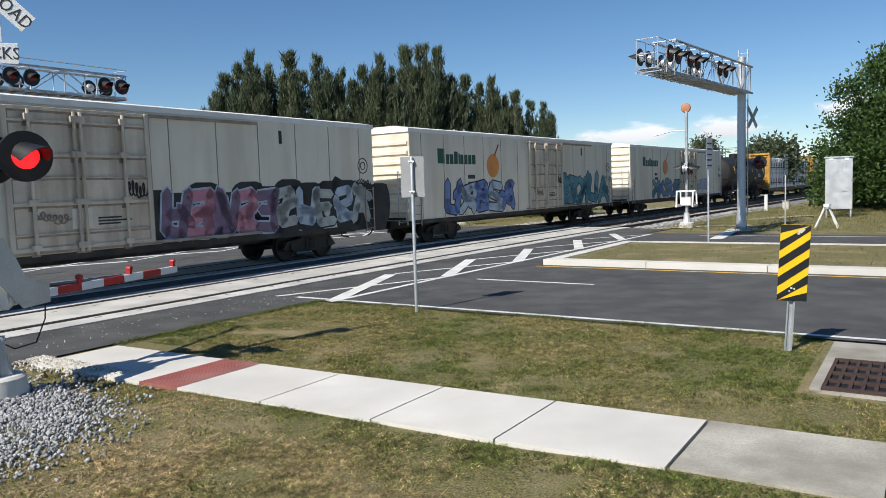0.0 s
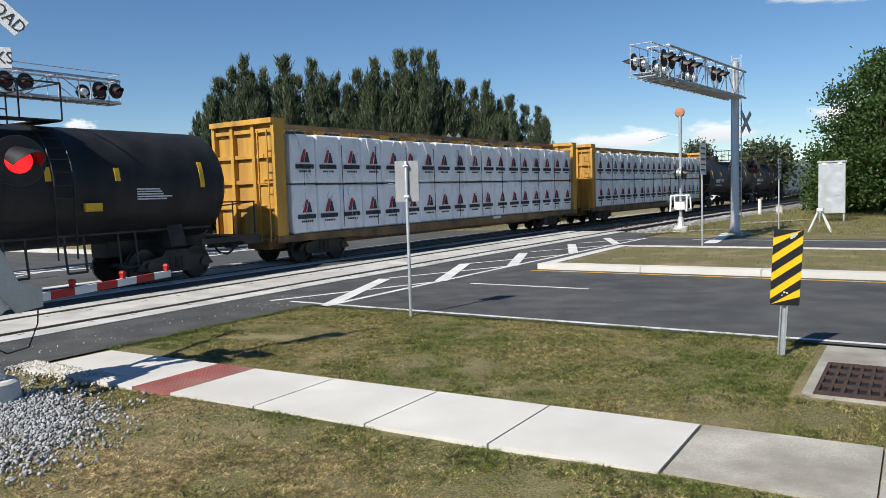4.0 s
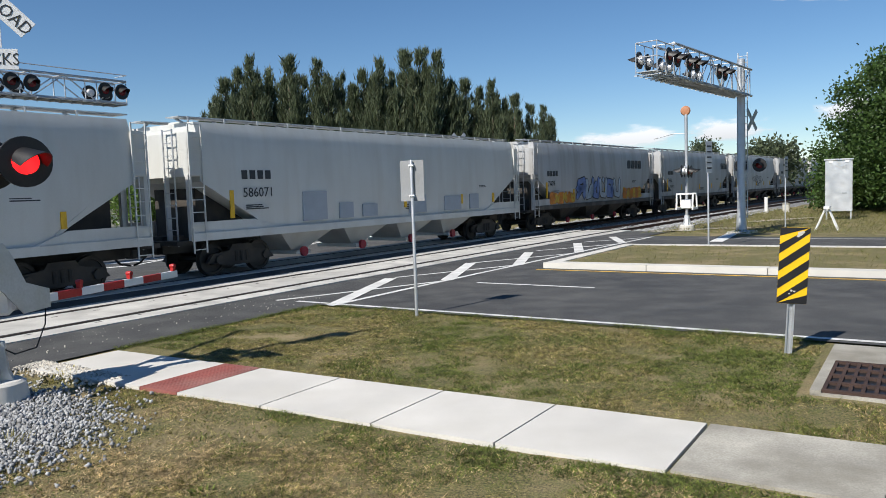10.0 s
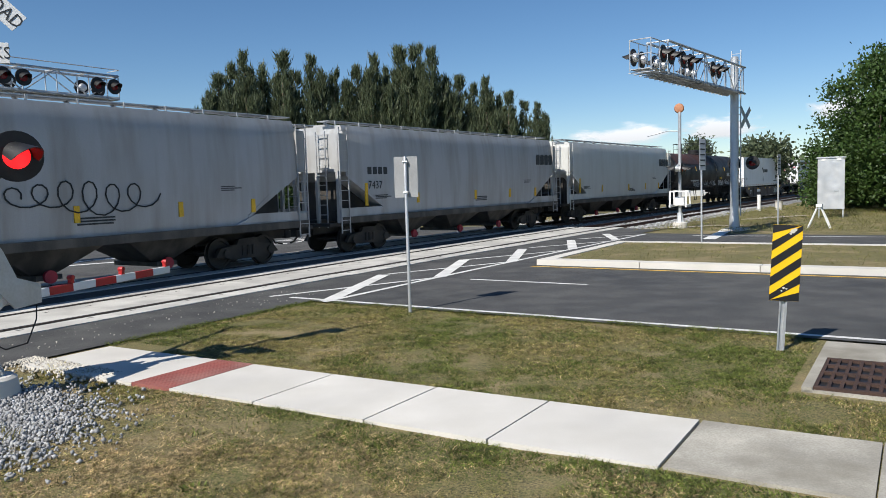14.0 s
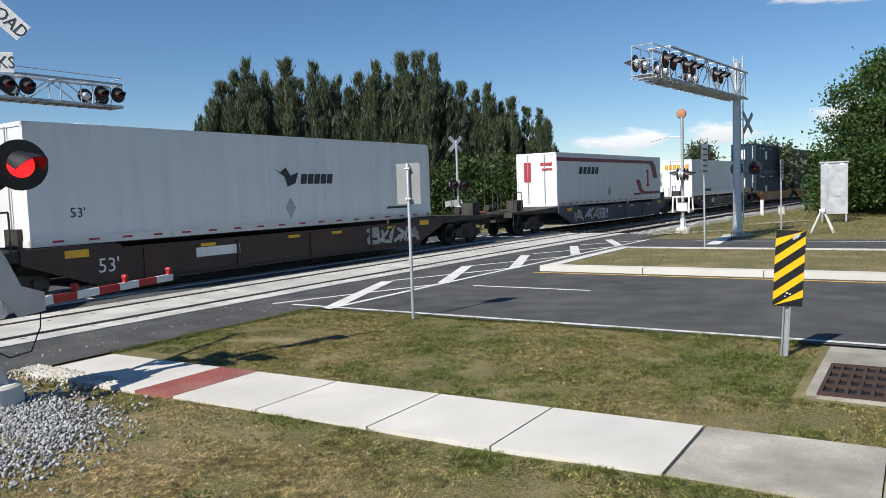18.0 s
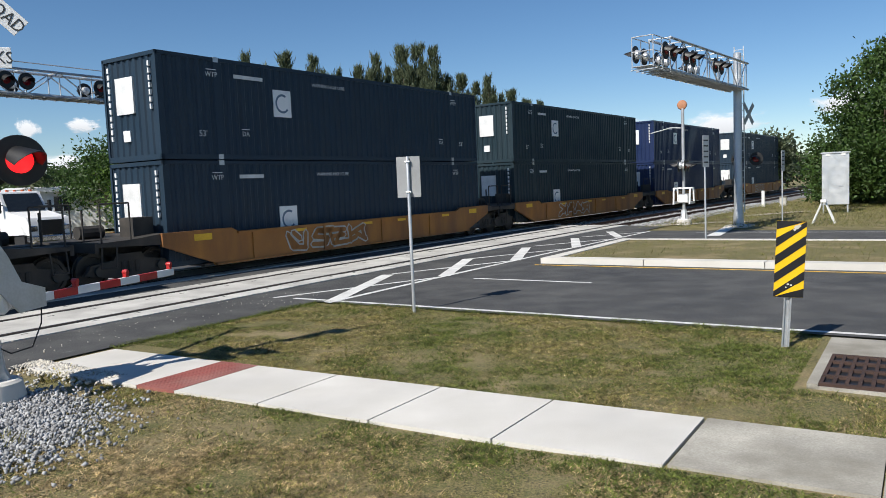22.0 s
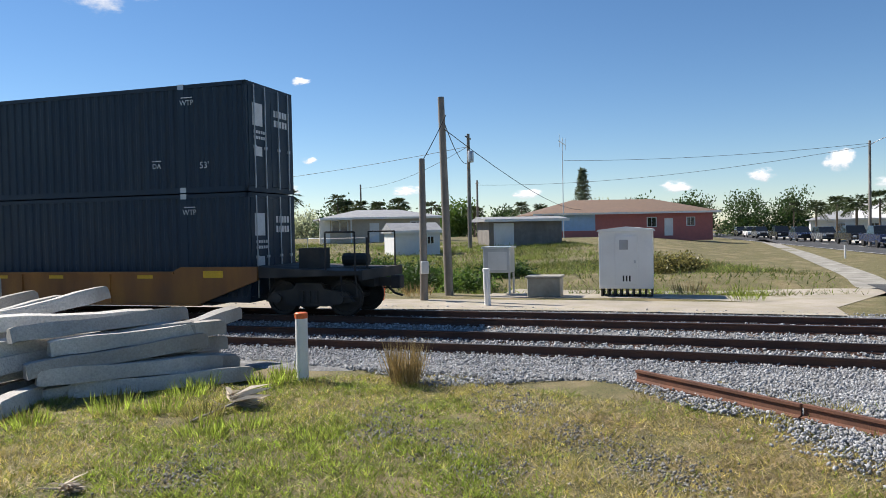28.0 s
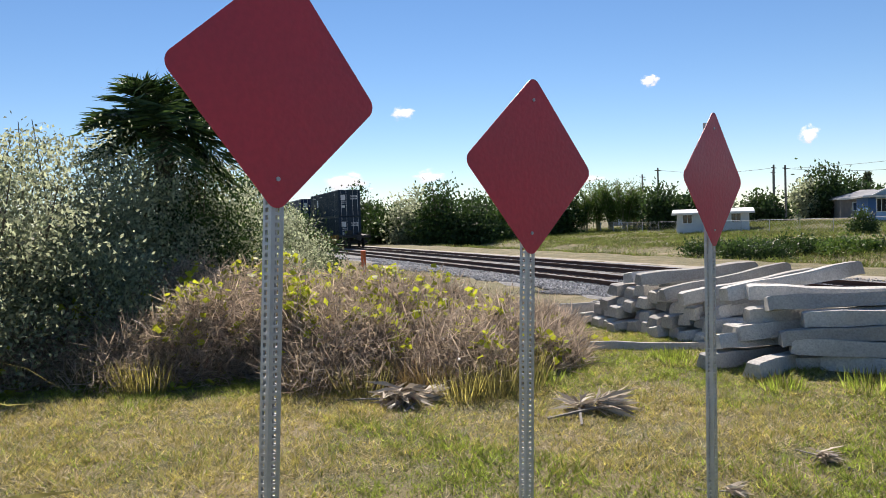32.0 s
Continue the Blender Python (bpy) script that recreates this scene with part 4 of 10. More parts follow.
def centerbeam(s0, s1, seed):
    ob, L = car_root("centerbeam_flatcar", "weathered yellow centerbeam flatcar carrying white wrapped bundles", s0, s1)
    h = L / 2
    g = G()
    g.box(-h, h, -1.42, 1.42, 0.86, 0.98)
    g.box(-h + 0.6, h - 0.6, -0.5, 0.5, 0.5, 0.86)
    for y in (-1.42, 1.42):
        g.prism([(-h + 0.1, 0.76), (-h + 3.6, 0.76), (-h + 4.4, 0.68), (h - 4.4, 0.68), (h - 3.6, 0.76), (h - 0.1, 0.76), (h - 0.1, 0.99), (-h + 0.1, 0.99)], y - 0.05, y + 0.05, "y")
    part("deck", g, "beam_rust", ob)
    for sx in (-1, 1):
        b = G()
        x = sx * (h - 0.35)
        b.box(x - 0.05, x + 0.05, -1.42, 1.42, 0.99, 4.55)
        for y in (-1.4, -0.5, 0.5, 1.4):
            b.box(x - 0.22, x + 0.22, y - 0.07, y + 0.07, 0.99, 4.6)
        for z in (1.9, 2.7, 3.5, 4.3):
            b.box(x - 0.16, x + 0.16, -1.42, 1.42, z - 0.06, z + 0.06)
        b.box(x - 0.3, x + 0.3, -1.45, 1.45, 4.5, 4.66)
        pieces("bulkhead_post", b, "centerbeam", ob)
        truck(ob, sx * (h - 2.6))
        coupler(ob, sx * h, sx)
        ladder(ob, sx * (h + 0.02), -1.1, 0.8, 4.3, 0.42, "y", "centerbeam")
    g = G()
    g.box(-h + 0.4, h - 0.4, -0.32, 0.32, 4.48, 4.62)
    part("top_beam", g, "beam_rust", ob)
    k = -h + 1.6
    while k < h - 1:
        g = G()
        g.box(k - 0.1, k + 0.1, -0.22, 0.22, 0.98, 4.5)
        g.prism([(k - 0.35, 4.5), (k + 0.35, 4.5), (k + 0.1, 4.15), (k - 0.1, 4.15)], -0.2, 0.2, "y")
        part("column", g, "centerbeam", ob)
        k += 1.85
    for i in range(12):
        x = -h + 1.2 + i * (L - 2.4) / 11
        g = G()
        g.path([(x + 0.9, -0.3, 4.5), (x + 0.25, -1.2, 3.98), (x + 0.2, -1.44, 3.9), (x + 0.2, -1.46, 1.1)], 0.014, 4)
        part("tie_down_cable", g, "cable", ob)
    bars(ob, 2.0, 0.95, 0.9, 0.12, 1, -1.47, "inkwhite", seed)
    # bundles on both sides, two high
    r = random.Random(seed)
    n = 9
    bw = (L - 1.6) / n
    mid = (s0 + s1) / 2
    for i in range(n):
        for tier in (0, 1):
            for side in (-1, 1):
                key = ("bundle", side, tier, i % 3, round(bw, 2))
                b = thing("wrapped_bundle", "white plastic-wrapped bundle of boards with dark printed marks", "cargo", None, "wrapped bundles on the flatcars")
                if key not in BUNDLE:
                    BUNDLE[key] = bundle_meshes(bw, side, tier, r)
                wrap, marks, bar = BUNDLE[key]
                part("wrap", wrap, None, b)
                if side < 0:
                    part("company_mark", marks, None, b)
                    part("company_mark", bar, None, b)
                MOVERS.append((b, mid - L / 2 + 0.8 + (i + 0.5) * bw, 0.99 + tier * 1.62))
    return ob


BUNDLE = {}


def bundle_meshes(bw, side, tier, r):
    g = G()
    y0, y1 = (-1.4, -0.26) if side < 0 else (0.26, 1.4)
    for k in range(2):  # two stacks under one wrap, pulled tight between
        x0, x1 = -bw / 2 + k * bw / 2 + 0.015, -bw / 2 + (k + 1) * bw / 2 - 0.015
        g.box(x0, x1, y0 + r.uniform(0, 0.03), y1, 0.01, 1.60 - r.uniform(0, 0.05), 0.05)
        for q in range(3):
            zz, xx = r.uniform(0.2, 1.4), r.uniform(x0 + 0.1, x1 - 0.25)
            if side < 0:
                g.prism([(xx, zz), (xx + 0.12, zz + 0.14), (xx + 0.07, zz - 0.18)], y0 - 0.012, y0 + 0.05, "y")
        if tier == 1 and side < 0 and r.random() < 0.7:  # a loose flap
            w = r.uniform(0.3, 0.6)
            g.prism([(x0 + 0.2, 1.58), (x0 + 0.2 + w, 1.58), (x0 + 0.2 + w * 0.5, 1.58 - r.uniform(0.3, 0.7))], y0 - 0.05, y0 - 0.02, "y")
    m, bq = G(), G()
    yy = y0 - 0.018
    for k in range(2):
        c = -bw / 2 + (k + 0.5) * bw / 2 + r.uniform(-0.08, 0.08)
        z = 0.68
        m.prism([(c - 0.2, z), (c - 0.02, z + 0.42), (c + 0.06, z + 0.42), (c - 0.06, z)], yy - 0.002, yy + 0.02, "y")
        bq.prism([(c + 0.0, z), (c + 0.09, z + 0.34), (c + 0.13, z + 0.34), (c + 0.22, z)], yy - 0.002, yy + 0.02, "y")
        for i in range(8):
            bq.box(c - 0.42 + i * 0.105, c - 0.42 + i * 0.105 + 0.08, yy - 0.002, yy + 0.02, z - 0.2, z - 0.06)
        for i in range(6):
            bq.box(c - 0.25 + i * 0.09, c - 0.25 + i * 0.09 + 0.045, yy - 0.002, yy + 0.02, z - 0.32, z - 0.26)
    return mesh_of(g, "wrap", "wrap"), mesh_of(m, "company_mark", "inkred"), mesh_of(bq, "company_mark", "ink")


def well_car(s0, s1, c0, c1, paint, label, seed, spray=(), word=""):
    """A well car; c0, c1: the ends of its well on the train."""
    ob, L = car_root("well_car", label, s0, s1)
    m = (s0 + s1) / 2
    a, b, h = c0 - m - 0.25, c1 - m + 0.25, L / 2
    for y in (-1.42, 1.42):
        g = G()
        g.prism([(a - 0.1, 0.95), (a + 1.7, 0.30), (b - 1.7, 0.30), (b + 0.1, 0.95), (b + 0.1, 1.30), (b - 2.2, 1.30), (b - 2.5, 1.16), (a + 2.5, 1.16), (a + 2.2, 1.30), (a - 0.1, 1.30)], y - 0.06, y + 0.06, "y")
        part("side_sill", g, paint, ob)
        g = G()
        g.box(a + 2.4, b - 2.4, y - 0.12, y + 0.12, 1.12, 1.18)
        g.box(a + 1.6, b - 1.6, y - 0.12, y + 0.12, 0.28, 0.33)
        k = a + 3.0
        while k < b - 2.5:
            g.box(k - 0.04, k + 0.04, y - 0.1, y + 0.1, 0.32, 1.14)
            k += 3.05
        part("side_flange", g, paint, ob)
    g = G()
    g.box(a + 1.3, b - 1.3, -1.36, 1.36, 0.28, 0.34)
    part("well_floor", g, "steel_dark", ob)
    for sx, e, q in ((-1, -h, a), (1, h, b)):
        lo, hi = min(e, q), max(e, q)
        g = G()
        g.box(lo, hi, -0.42, 0.42, 0.72, 1.22)
        g.prism([(q, 1.30), (q + sx * (abs(e - q) * 0.45), 1.22), (e, 1.18), (e, 1.08), (q, 1.0)], -1.4, 1.4, "y")
        g.box(min(e, e + sx * 0.1), max(e, e + sx * 0.1), -1.4, 1.4, 0.95, 1.2)
        part("end_platform", g, "steel_dark", ob)
        g = G()
        for y in (-1.38, 1.38):
            for x in (e - sx * 0.1, e - sx * 0.9):
                g.tube((x, y, 1.15), (x, y, 2.15), 0.024, n=5)
            g.path([(e - sx * 0.1, y, 2.15), (e - sx * 0.9, y, 2.15)], 0.024, 5)
            g.path([(e - sx * 0.1, y, 1.15), (e - sx * 0.05, y, 0.55), (e - sx * 0.45, y, 0.55), (e - sx * 0.5, y, 1.1)], 0.022, 5)
        g.tube((e - sx * 0.15, -0.5, 1.2), (e - sx * 0.15, -0.5, 2.0), 0.03, n=6)
        pieces("handrail", g, "steel_dark", ob)
        g = G()
        g.box(e - sx * 1.6 - 0.3, e - sx * 1.6 + 0.3, -0.9, -0.3, 1.2, 1.75)
        g.tube((e - sx * 1.2, 0.4, 1.4), (e - sx * 0.5, 0.4, 1.4), 0.18, n=10)
        pieces("brake_gear", g, "steel_dark", ob)
        truck(ob, (e + q) / 2 - sx * 0.1)
        coupler(ob, e, sx)
        g = G()
        g.box(q - sx * 1.2 - 0.3, q - sx * 1.2 + 0.3, -1.485, -1.475, 1.02, 1.2)
        stamp(ob, g, "inkyellow", "stripe")
    y = -1.485
    if word:
        bars(ob, a + 4.6, 0.85, 1.9, 0.26, 1, y, "inkwhite", seed)
        words("53'", 0.5, word, ob, pose(a + 2.0, y, 0.75) @ FRONT)
    for i, k in enumerate((0.3, 0.5, 0.62, 0.8)):
        x = a + (b - a) * k
        g = G()
        g.box(x - 0.25, x + 0.25, y - 0.002, y + 0.004, 1.0, 1.09)
        stamp(ob, g, "inkyellow", "stripe")
    for z in spray:
        graffiti(ob, *z[:4], y - 0.002, *z[4:])
    return ob


def corrugated(x0, x1, y, z0, z1, n, depth=0.035):
    """A corrugated sheet in the x-z plane, hollows towards +y (depth) from y."""
    v, f = [], []
    w = (x1 - x0) / n
    xs = []
    for i in range(n):
        a = x0 + i * w
        xs += [(a, 0), (a + w * 0.36, 0), (a + w * 0.5, 1), (a + w * 0.86, 1)]
    xs.append((x1, 0))
    for x, d in xs:
        v += [(x, y + d * depth, z0), (x, y + d * depth, z1)]
    for i in range(len(xs) - 1):
        f.append((2 * i, 2 * i + 2, 2 * i + 3, 2 * i + 1))
    return v, f


def container(c0, z, paint, kind, seed, label):
    """A 53-foot box; kind: 'steel' corrugated, or a smooth white one."""
    Lc, Hc, W = 16.15, 2.90, 1.22
    ob = thing("shipping_container", label, "container", None, "containers on the train")
    MOVERS.append((ob, c0 + Lc / 2, z))
    h = Lc / 2
    if kind == "steel":
        for a, b in ((-h + 0.1, -h + 1.88), (-h + 2.08, h - 2.08), (h - 1.88, h - 0.1)):
            g = G()
            g.add(*corrugated(a, b, -W + 0.012, 0.12, Hc - 0.1, max(4, int((b - a) / 0.27))))
            part("side_panel", g, paint, ob, "", 20)
            v, f = corrugated(a, b, 0, 0.12, Hc - 0.1, max(4, int((b - a) / 0.27)))
            g = G()
            g.add([(x, W - 0.012 - yy, zz) for x, yy, zz in v], f)
            part("side_panel", g, paint, ob, "", 20)
        g = G()
        v, f = corrugated(-W + 0.1, W - 0.1, 0, 0.12, Hc - 0.1, 8, 0.04)
        g.add([(-h + 0.03 + yy, x, zz) for x, yy, zz in v], f)
        part("front_wall", g, paint, ob, "", 20)
    else:
        g = G()
        g.box(-h + 0.02, h - 0.02, -W + 0.01, W - 0.01, 0.14, Hc - 0.06)
        part("side_panel", g, paint, ob)
        for k in range(1, 13):
            x = -h + k * Lc / 13
            g = G()
            g.box(x - 0.015, x + 0.015, -W + 0.004, -W + 0.02, 0.3, Hc - 0.14)
            part("seam", g, paint, ob)
    g = G()
    for y in (-W, W - 0.07):
        g.box(-h, h, y, y + 0.07, 0.0, 0.15), g.box(-h, h, y, y + 0.07, Hc - 0.12, Hc - 0.015)
    for x in (-h, h - 0.09):
        g.box(x, x + 0.09, -W, W, 0, 0.15), g.box(x, x + 0.09, -W, W, Hc - 0.12, Hc - 0.015)
        for y in (-W, W - 0.09):
            g.box(x, x + 0.09, y, y + 0.09, 0.1, Hc - 0.1)
    if kind == "steel":
        for x in (-h + 1.88, h - 2.08):
            for y in (-W, W - 0.1):
                g.box(x, x + 0.2, y, y + 0.1, 0.1, Hc - 0.1)
    part("frame", g, paint, ob)
    g = G()
    g.box(-h + 0.03, h - 0.03, -W + 0.03, W - 0.03, Hc - 0.06, Hc - 0.03)
    part("roof", g, paint, ob)
    for x in (-h + 1.98, h - 1.98):
        for zz in (0.08, Hc - 0.07):
            for y in (-W - 0.004, W - 0.08):
                g = G()
                g.box(x - 0.09, x + 0.09, y, y + 0.09, zz - 0.07, zz + 0.07)
                part("corner_casting", g, "galv" if kind == "steel" else paint, ob)
    # doors at the rear with their bars
    for k in (-1, 1):
        g = G()
        g.box(h - 0.02, h + 0.015, min(0.01 * k, k * (W - 0.1)), max(0.01 * k, k * (W - 0.1)), 0.16, Hc - 0.13)
        d = part("door", g, paint, ob)
        for y in (0.35, 0.9):
            g = G()
            g.tube((h + 0.05, k * y, 0.1), (h + 0.05, k * y, Hc - 0.08), 0.02, n=6)
            g.box(h + 0.02, h + 0.07, k * y - 0.05, k * y + 0.05, 1.15, 1.22)
            part("lock_rod", g, "galv", d)
    y = -W - 0.004
    if kind == "steel":
        def sq(x, z, s):
            g = G()
            g.box(x - s / 2, x + s / 2, y - 0.002, y + 0.03, z - s * 0.56, z + s * 0.56)
            stamp(ob, g, "signwhite", "emblem", "white square emblem with a curved mark")
            g = G()
            pts = [(x + s * 0.36 * math.cos(t), z + s * 0.36 * math.sin(t)) for t in np.linspace(1.0, 5.6, 14)]
            for p, q in zip(pts, pts[1:]):
                g.beam((p[0], y - 0.004, p[1]), (q[0], y - 0.004, q[1]), 0.006, s * 0.09)
            stamp(ob, g, "inkblue", "emblem")
        sq(-h + 4.5, 1.75 if z > 2 else 1.05, 0.74)
        words("WARNING HIGH CUBE", 0.155, "inkwhite", ob, pose(-1.4, y, 2.45) @ FRONT)
        bars(ob, -h + 2.6, 2.42, 1.3, 0.11, 1, y, "inkwhite", seed + 3)
        for x in (-h + 1.8, h - 1.8):
            words("WTP", 0.20, "inkwhite", ob, pose(x, y, 2.4) @ FRONT)
            g = G()
            g.box(x - 0.17, x + 0.17, y - 0.002, y + 0.02, 2.53, 2.555)
            stamp(ob, g, "inkwhite")
        if z > 2:
            for x in (-h + 1.4, h - 1.3):
                words("53'", 0.25, "inkwhite", ob, pose(x, y, 0.72) @ FRONT)
            for x in (-h + 2.95, h - 2.8):
                words("DA", 0.20, "inkwhite", ob, pose(x, y, 0.75) @ FRONT)
                g = G()
                g.box(x - 0.14, x + 0.14, y - 0.002, y + 0.02, 0.88, 0.905)
                stamp(ob, g, "inkwhite")
        # front wall marks
        g = G()
        g.box(-h - 0.006, -h + 0.06, -0.15, 0.65, 1.3, 2.3)
        g.box(-h - 0.006, -h + 0.06, 0.1, 0.42, 0.55, 0.85)
        stamp(ob, g, "inkwhite", "emblem")
        g = G()
        for k in range(11):
            g.box(-h - 0.006, -h + 0.06, 0.92, 1.0, 2.5 - k * 0.19, 2.5 - k * 0.19 + 0.13)
            if k < 7:
                g.box(-h - 0.006, -h + 0.06, -0.92, -0.86, 2.5 - k * 0.19, 2.5 - k * 0.19 + 0.13)
        stamp(ob, g, "inkwhite", "marking")
        g = G()  # rear doors: emblem, number rows
        g.box(h + 0.016, h + 0.022, -0.95, -0.45, 1.75, 2.35)
        g.box(h + 0.016, h + 0.022, -0.9, -0.5, 0.95, 1.2)
        stamp(ob, g, "inkwhite", "emblem")
        g = G()
        for i in range(5):
            g.box(h + 0.016, h + 0.022, 0.15 + i * 0.15, 0.15 + i * 0.15 + 0.1, 2.1, 2.28)
            g.box(h + 0.016, h + 0.022, 0.15 + i * 0.15, 0.15 + i * 0.15 + 0.1, 1.83, 2.01)
            g.box(h + 0.016, h + 0.022, -0.9 + i * 0.12, -0.9 + i * 0.12 + 0.08, 1.55, 1.63)
            g.box(h + 0.016, h + 0.022, -0.9 + i * 0.12, -0.9 + i * 0.12 + 0.08, 1.40, 1.48)
        stamp(ob, g, "inkwhite", "marking")
    else:
        g = G()
        g.box(-h, h, y - 0.012, y + 0.03, 0.0, 0.2)
        part("rub_rail", g, "alu", ob)
        for k in range(18):
            x = -h + 0.5 + k * 0.9
            g = G()
            g.box(x, x + 0.28, y - 0.016, y, 0.08, 0.13)
            stamp(ob, g, "inkred", "reflector")
        g = G()
        for yy in (-0.5, 0.5):
            g.tube((-h - 0.03, yy, 0.15), (-h - 0.03, yy, Hc - 0.1), 0.02, n=5)
        part("door_bar", g, "galv", ob)
    return ob


# the consist, front to rear
reefer(11.2, 31.5, "dirty cream refrigerator car with purple and pale blue graffiti", [(1.2, 5.3, 0.95, 2.35, ["spray_purple", "spray_pink"], "spray_pale", 3, 5, "spray_black"), (-7.4, -3.0, 0.95, 2.3, ["spray_blue", "spray_pale"], "spray_black", 9, 5, None), (5.3, 9.8, 1.05, 2.45, ["spray_grey", "spray_pale"], "spray_black", 4, 5, "spray_black")], False, 1, -0.6)
reefer(33.6, 53.3, "cream refrigerator car with an orange fruit decal and blue graffiti", [(-7.6, -1.9, 1.0, 2.5, ["spray_blue", "spray_pale"], "spray_black", 5, 5, None), (2.0, 9.3, 1.0, 2.7, ["spray_teal"], "spray_black", 6, 5, None)], True, 11)
reefer(56.2, 76.5, "cream refrigerator car with an orange fruit decal and teal graffiti", [(-6.2, -0.6, 1.0, 2.3, ["spray_teal", "spray_blue"], "spray_black", 7, 5, None), (3.0, 6.4, 1.4, 2.2, ["spray_pale"], "spray_blue", 8, 6, None)], True, 21)
tank_car(79.3, 93.5, "black tank car with yellow stripes", 1.5, 2.62, False, 31, number="212502")
centerbeam(94.5, 117.1, 41)
centerbeam(118.9, 141.0, 51)
tank_car(141.7, 156.4, "black tank car with white numbers", 1.55, 2.62, False, 61, number="219898")
tank_car(156.8, 171.6, "black tank car with a long yellow end stripe", 1.5, 2.6, False, 71, number="212466")
hopper(172.1, 191.7, "light grey covered hopper car with yellow marks", "hopper_light", "hopper_light", 81, 4, 4.3, "921407")
hop = hopper(192.8, 211.4, "light grey covered hopper car with patched paint", "hopper_light", "hopper_light", 91, 4, 4.35, "586071")
for x0, x1, z1 in ((-5.0, -3.9, 2.35), (-3.3, -2.6, 1.95), (-2.1, -1.3, 1.85), (0.6, 1.7, 2.1), (3.0, 4.2, 2.0), (4.9, 5.6, 2.05)):
    g = G()
    g.box(x0, x1, -1.625, -1.58, 1.42, z1)
    stamp(hop, g, "patch_paint", "paint_patch", "blue-grey square of fresh paint")
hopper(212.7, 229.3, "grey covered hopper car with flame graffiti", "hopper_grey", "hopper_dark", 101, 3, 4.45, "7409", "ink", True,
       [(-3.4, 2.8, 1.45, 2.7, ["spray_blue", "spray_pale"], "spray_black", 12, 6, None), (-6.5, -3.6, 1.35, 1.9, ["spray_fire", "spray_gold"], "spray_fire", 13, 6, None), (3.2, 6.2, 1.35, 2.0, ["spray_fire", "spray_gold"], "spray_fire", 14, 6, None)])
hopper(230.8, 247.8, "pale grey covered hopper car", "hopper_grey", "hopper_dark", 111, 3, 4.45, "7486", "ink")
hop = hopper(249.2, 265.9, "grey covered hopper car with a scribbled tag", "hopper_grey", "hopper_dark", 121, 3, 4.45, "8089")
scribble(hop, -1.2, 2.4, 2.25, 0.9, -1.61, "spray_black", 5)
hopper(267.3, 284.2, "grey covered hopper car with dark end bays", "hopper_grey", "hopper_dark", 131, 3, 4.45, "7437", "ink")
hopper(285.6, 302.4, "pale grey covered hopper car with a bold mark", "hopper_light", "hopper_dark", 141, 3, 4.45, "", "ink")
lpg, _, _, _ = tank_car(303.2, 323.4, "long black tank car, rust-brown along its top, with white tags", 1.52, 2.75, True, 151)
for i, x in enumerate((-4.6, -1.8, 0.2, 2.6, 4.6)):
    scribble(lpg, x, x + 1.5, 1.85, 0.55, -1.36, "inkwhite", 20 + i)
w = well_car(324.0, 347.2, 325.4, 341.6, "well_brown", "black and brown well car with grey graffiti", 161, [(1.5, 4.6, 0.45, 1.05, ["spray_grey"], "spray_black", 15, 4, None)], "inkwhite")
w = well_car(348.0, 372.3, 353.1, 369.2, "well_blue", "faded dark blue well car with pale graffiti", 171, [(-5.5, -1.0, 0.4, 1.1, ["spray_grey", "spray_pale"], "spray_black", 16, 4, None)], "inkwhite")
w = well_car(373.1, 394.9, 376.6, 392.7, "well_brown", "rusty brown well car with sprayed tags", 181, [(-2.5, 3.5, 0.4, 1.05, ["well_brown"], "spray_grey", 17, 5, None)], "inkwhite")
for a, b, c in ((395.6, 415.4, 397.7), (415.5, 435.0, 417.1), (435.1, 455.9, 436.6), (456.5, 479.3, 460.0)):
    well_car(a, b, c, c + 16.15, "well_yellow", "rust-stained yellow well car with double-stacked containers", int(a), [(c - (a + b) / 2 + 4.2, c - (a + b) / 2 + 8.0, 0.4, 1.05, ["well_yellow"], "spray_grey", int(a), 4, None)], "")

c1 = container(325.4, 1.32, "box_white", "smooth", 1, "white smooth-sided container with a black bird emblem")
c2 = container(353.1, 1.32, "box_white", "smooth", 2, "white container with maroon stripes")
c3 = container(376.6, 1.32, "box_white", "smooth", 3, "white container with gold lettering shapes")
Y = -1.226
g = G()  # bird emblem and its name, plain shapes
g.prism([(-0.5, 1.9), (0.0, 1.6), (0.1, 1.3), (0.45, 1.4), (0.6, 1.75), (0.25, 1.65), (0.05, 1.9), (-0.2, 1.75)], Y - 0.003, Y + 0.01, "y")
for i in range(5):
    g.prism([(0.7 + i * 0.31, 1.38), (0.95 + i * 0.31, 1.38), (1.01 + i * 0.31, 1.70), (0.76 + i * 0.31, 1.70)], Y - 0.003, Y + 0.01, "y")
stamp(c1, g, "ink", "company_mark", "black bird emblem beside plain name shapes")
g = G()
g.prism([(0.2, 0.95), (0.42, 0.62), (0.2, 0.29), (-0.02, 0.62)], Y - 0.003, Y + 0.01, "y")
stamp(c1, g, "hopper_grey", "marking")
g = G()
g.prism([(0.2, 1.9), (0.75, 2.2), (0.5, 1.5), (0.0, 1.75)], -8.1, -8.05, "x")
stamp(c1, g, "ink", "company_mark")
bars(c1, 5.2, 0.45, 2.2, 0.08, 1, Y, "ink", 4)
words("53'", 0.34, "ink", c1, pose(-6.9, Y, 0.75) @ FRONT)
g = G()
g.box(-8.05, 5.6, Y - 0.003, Y + 0.01, 2.42, 2.62)
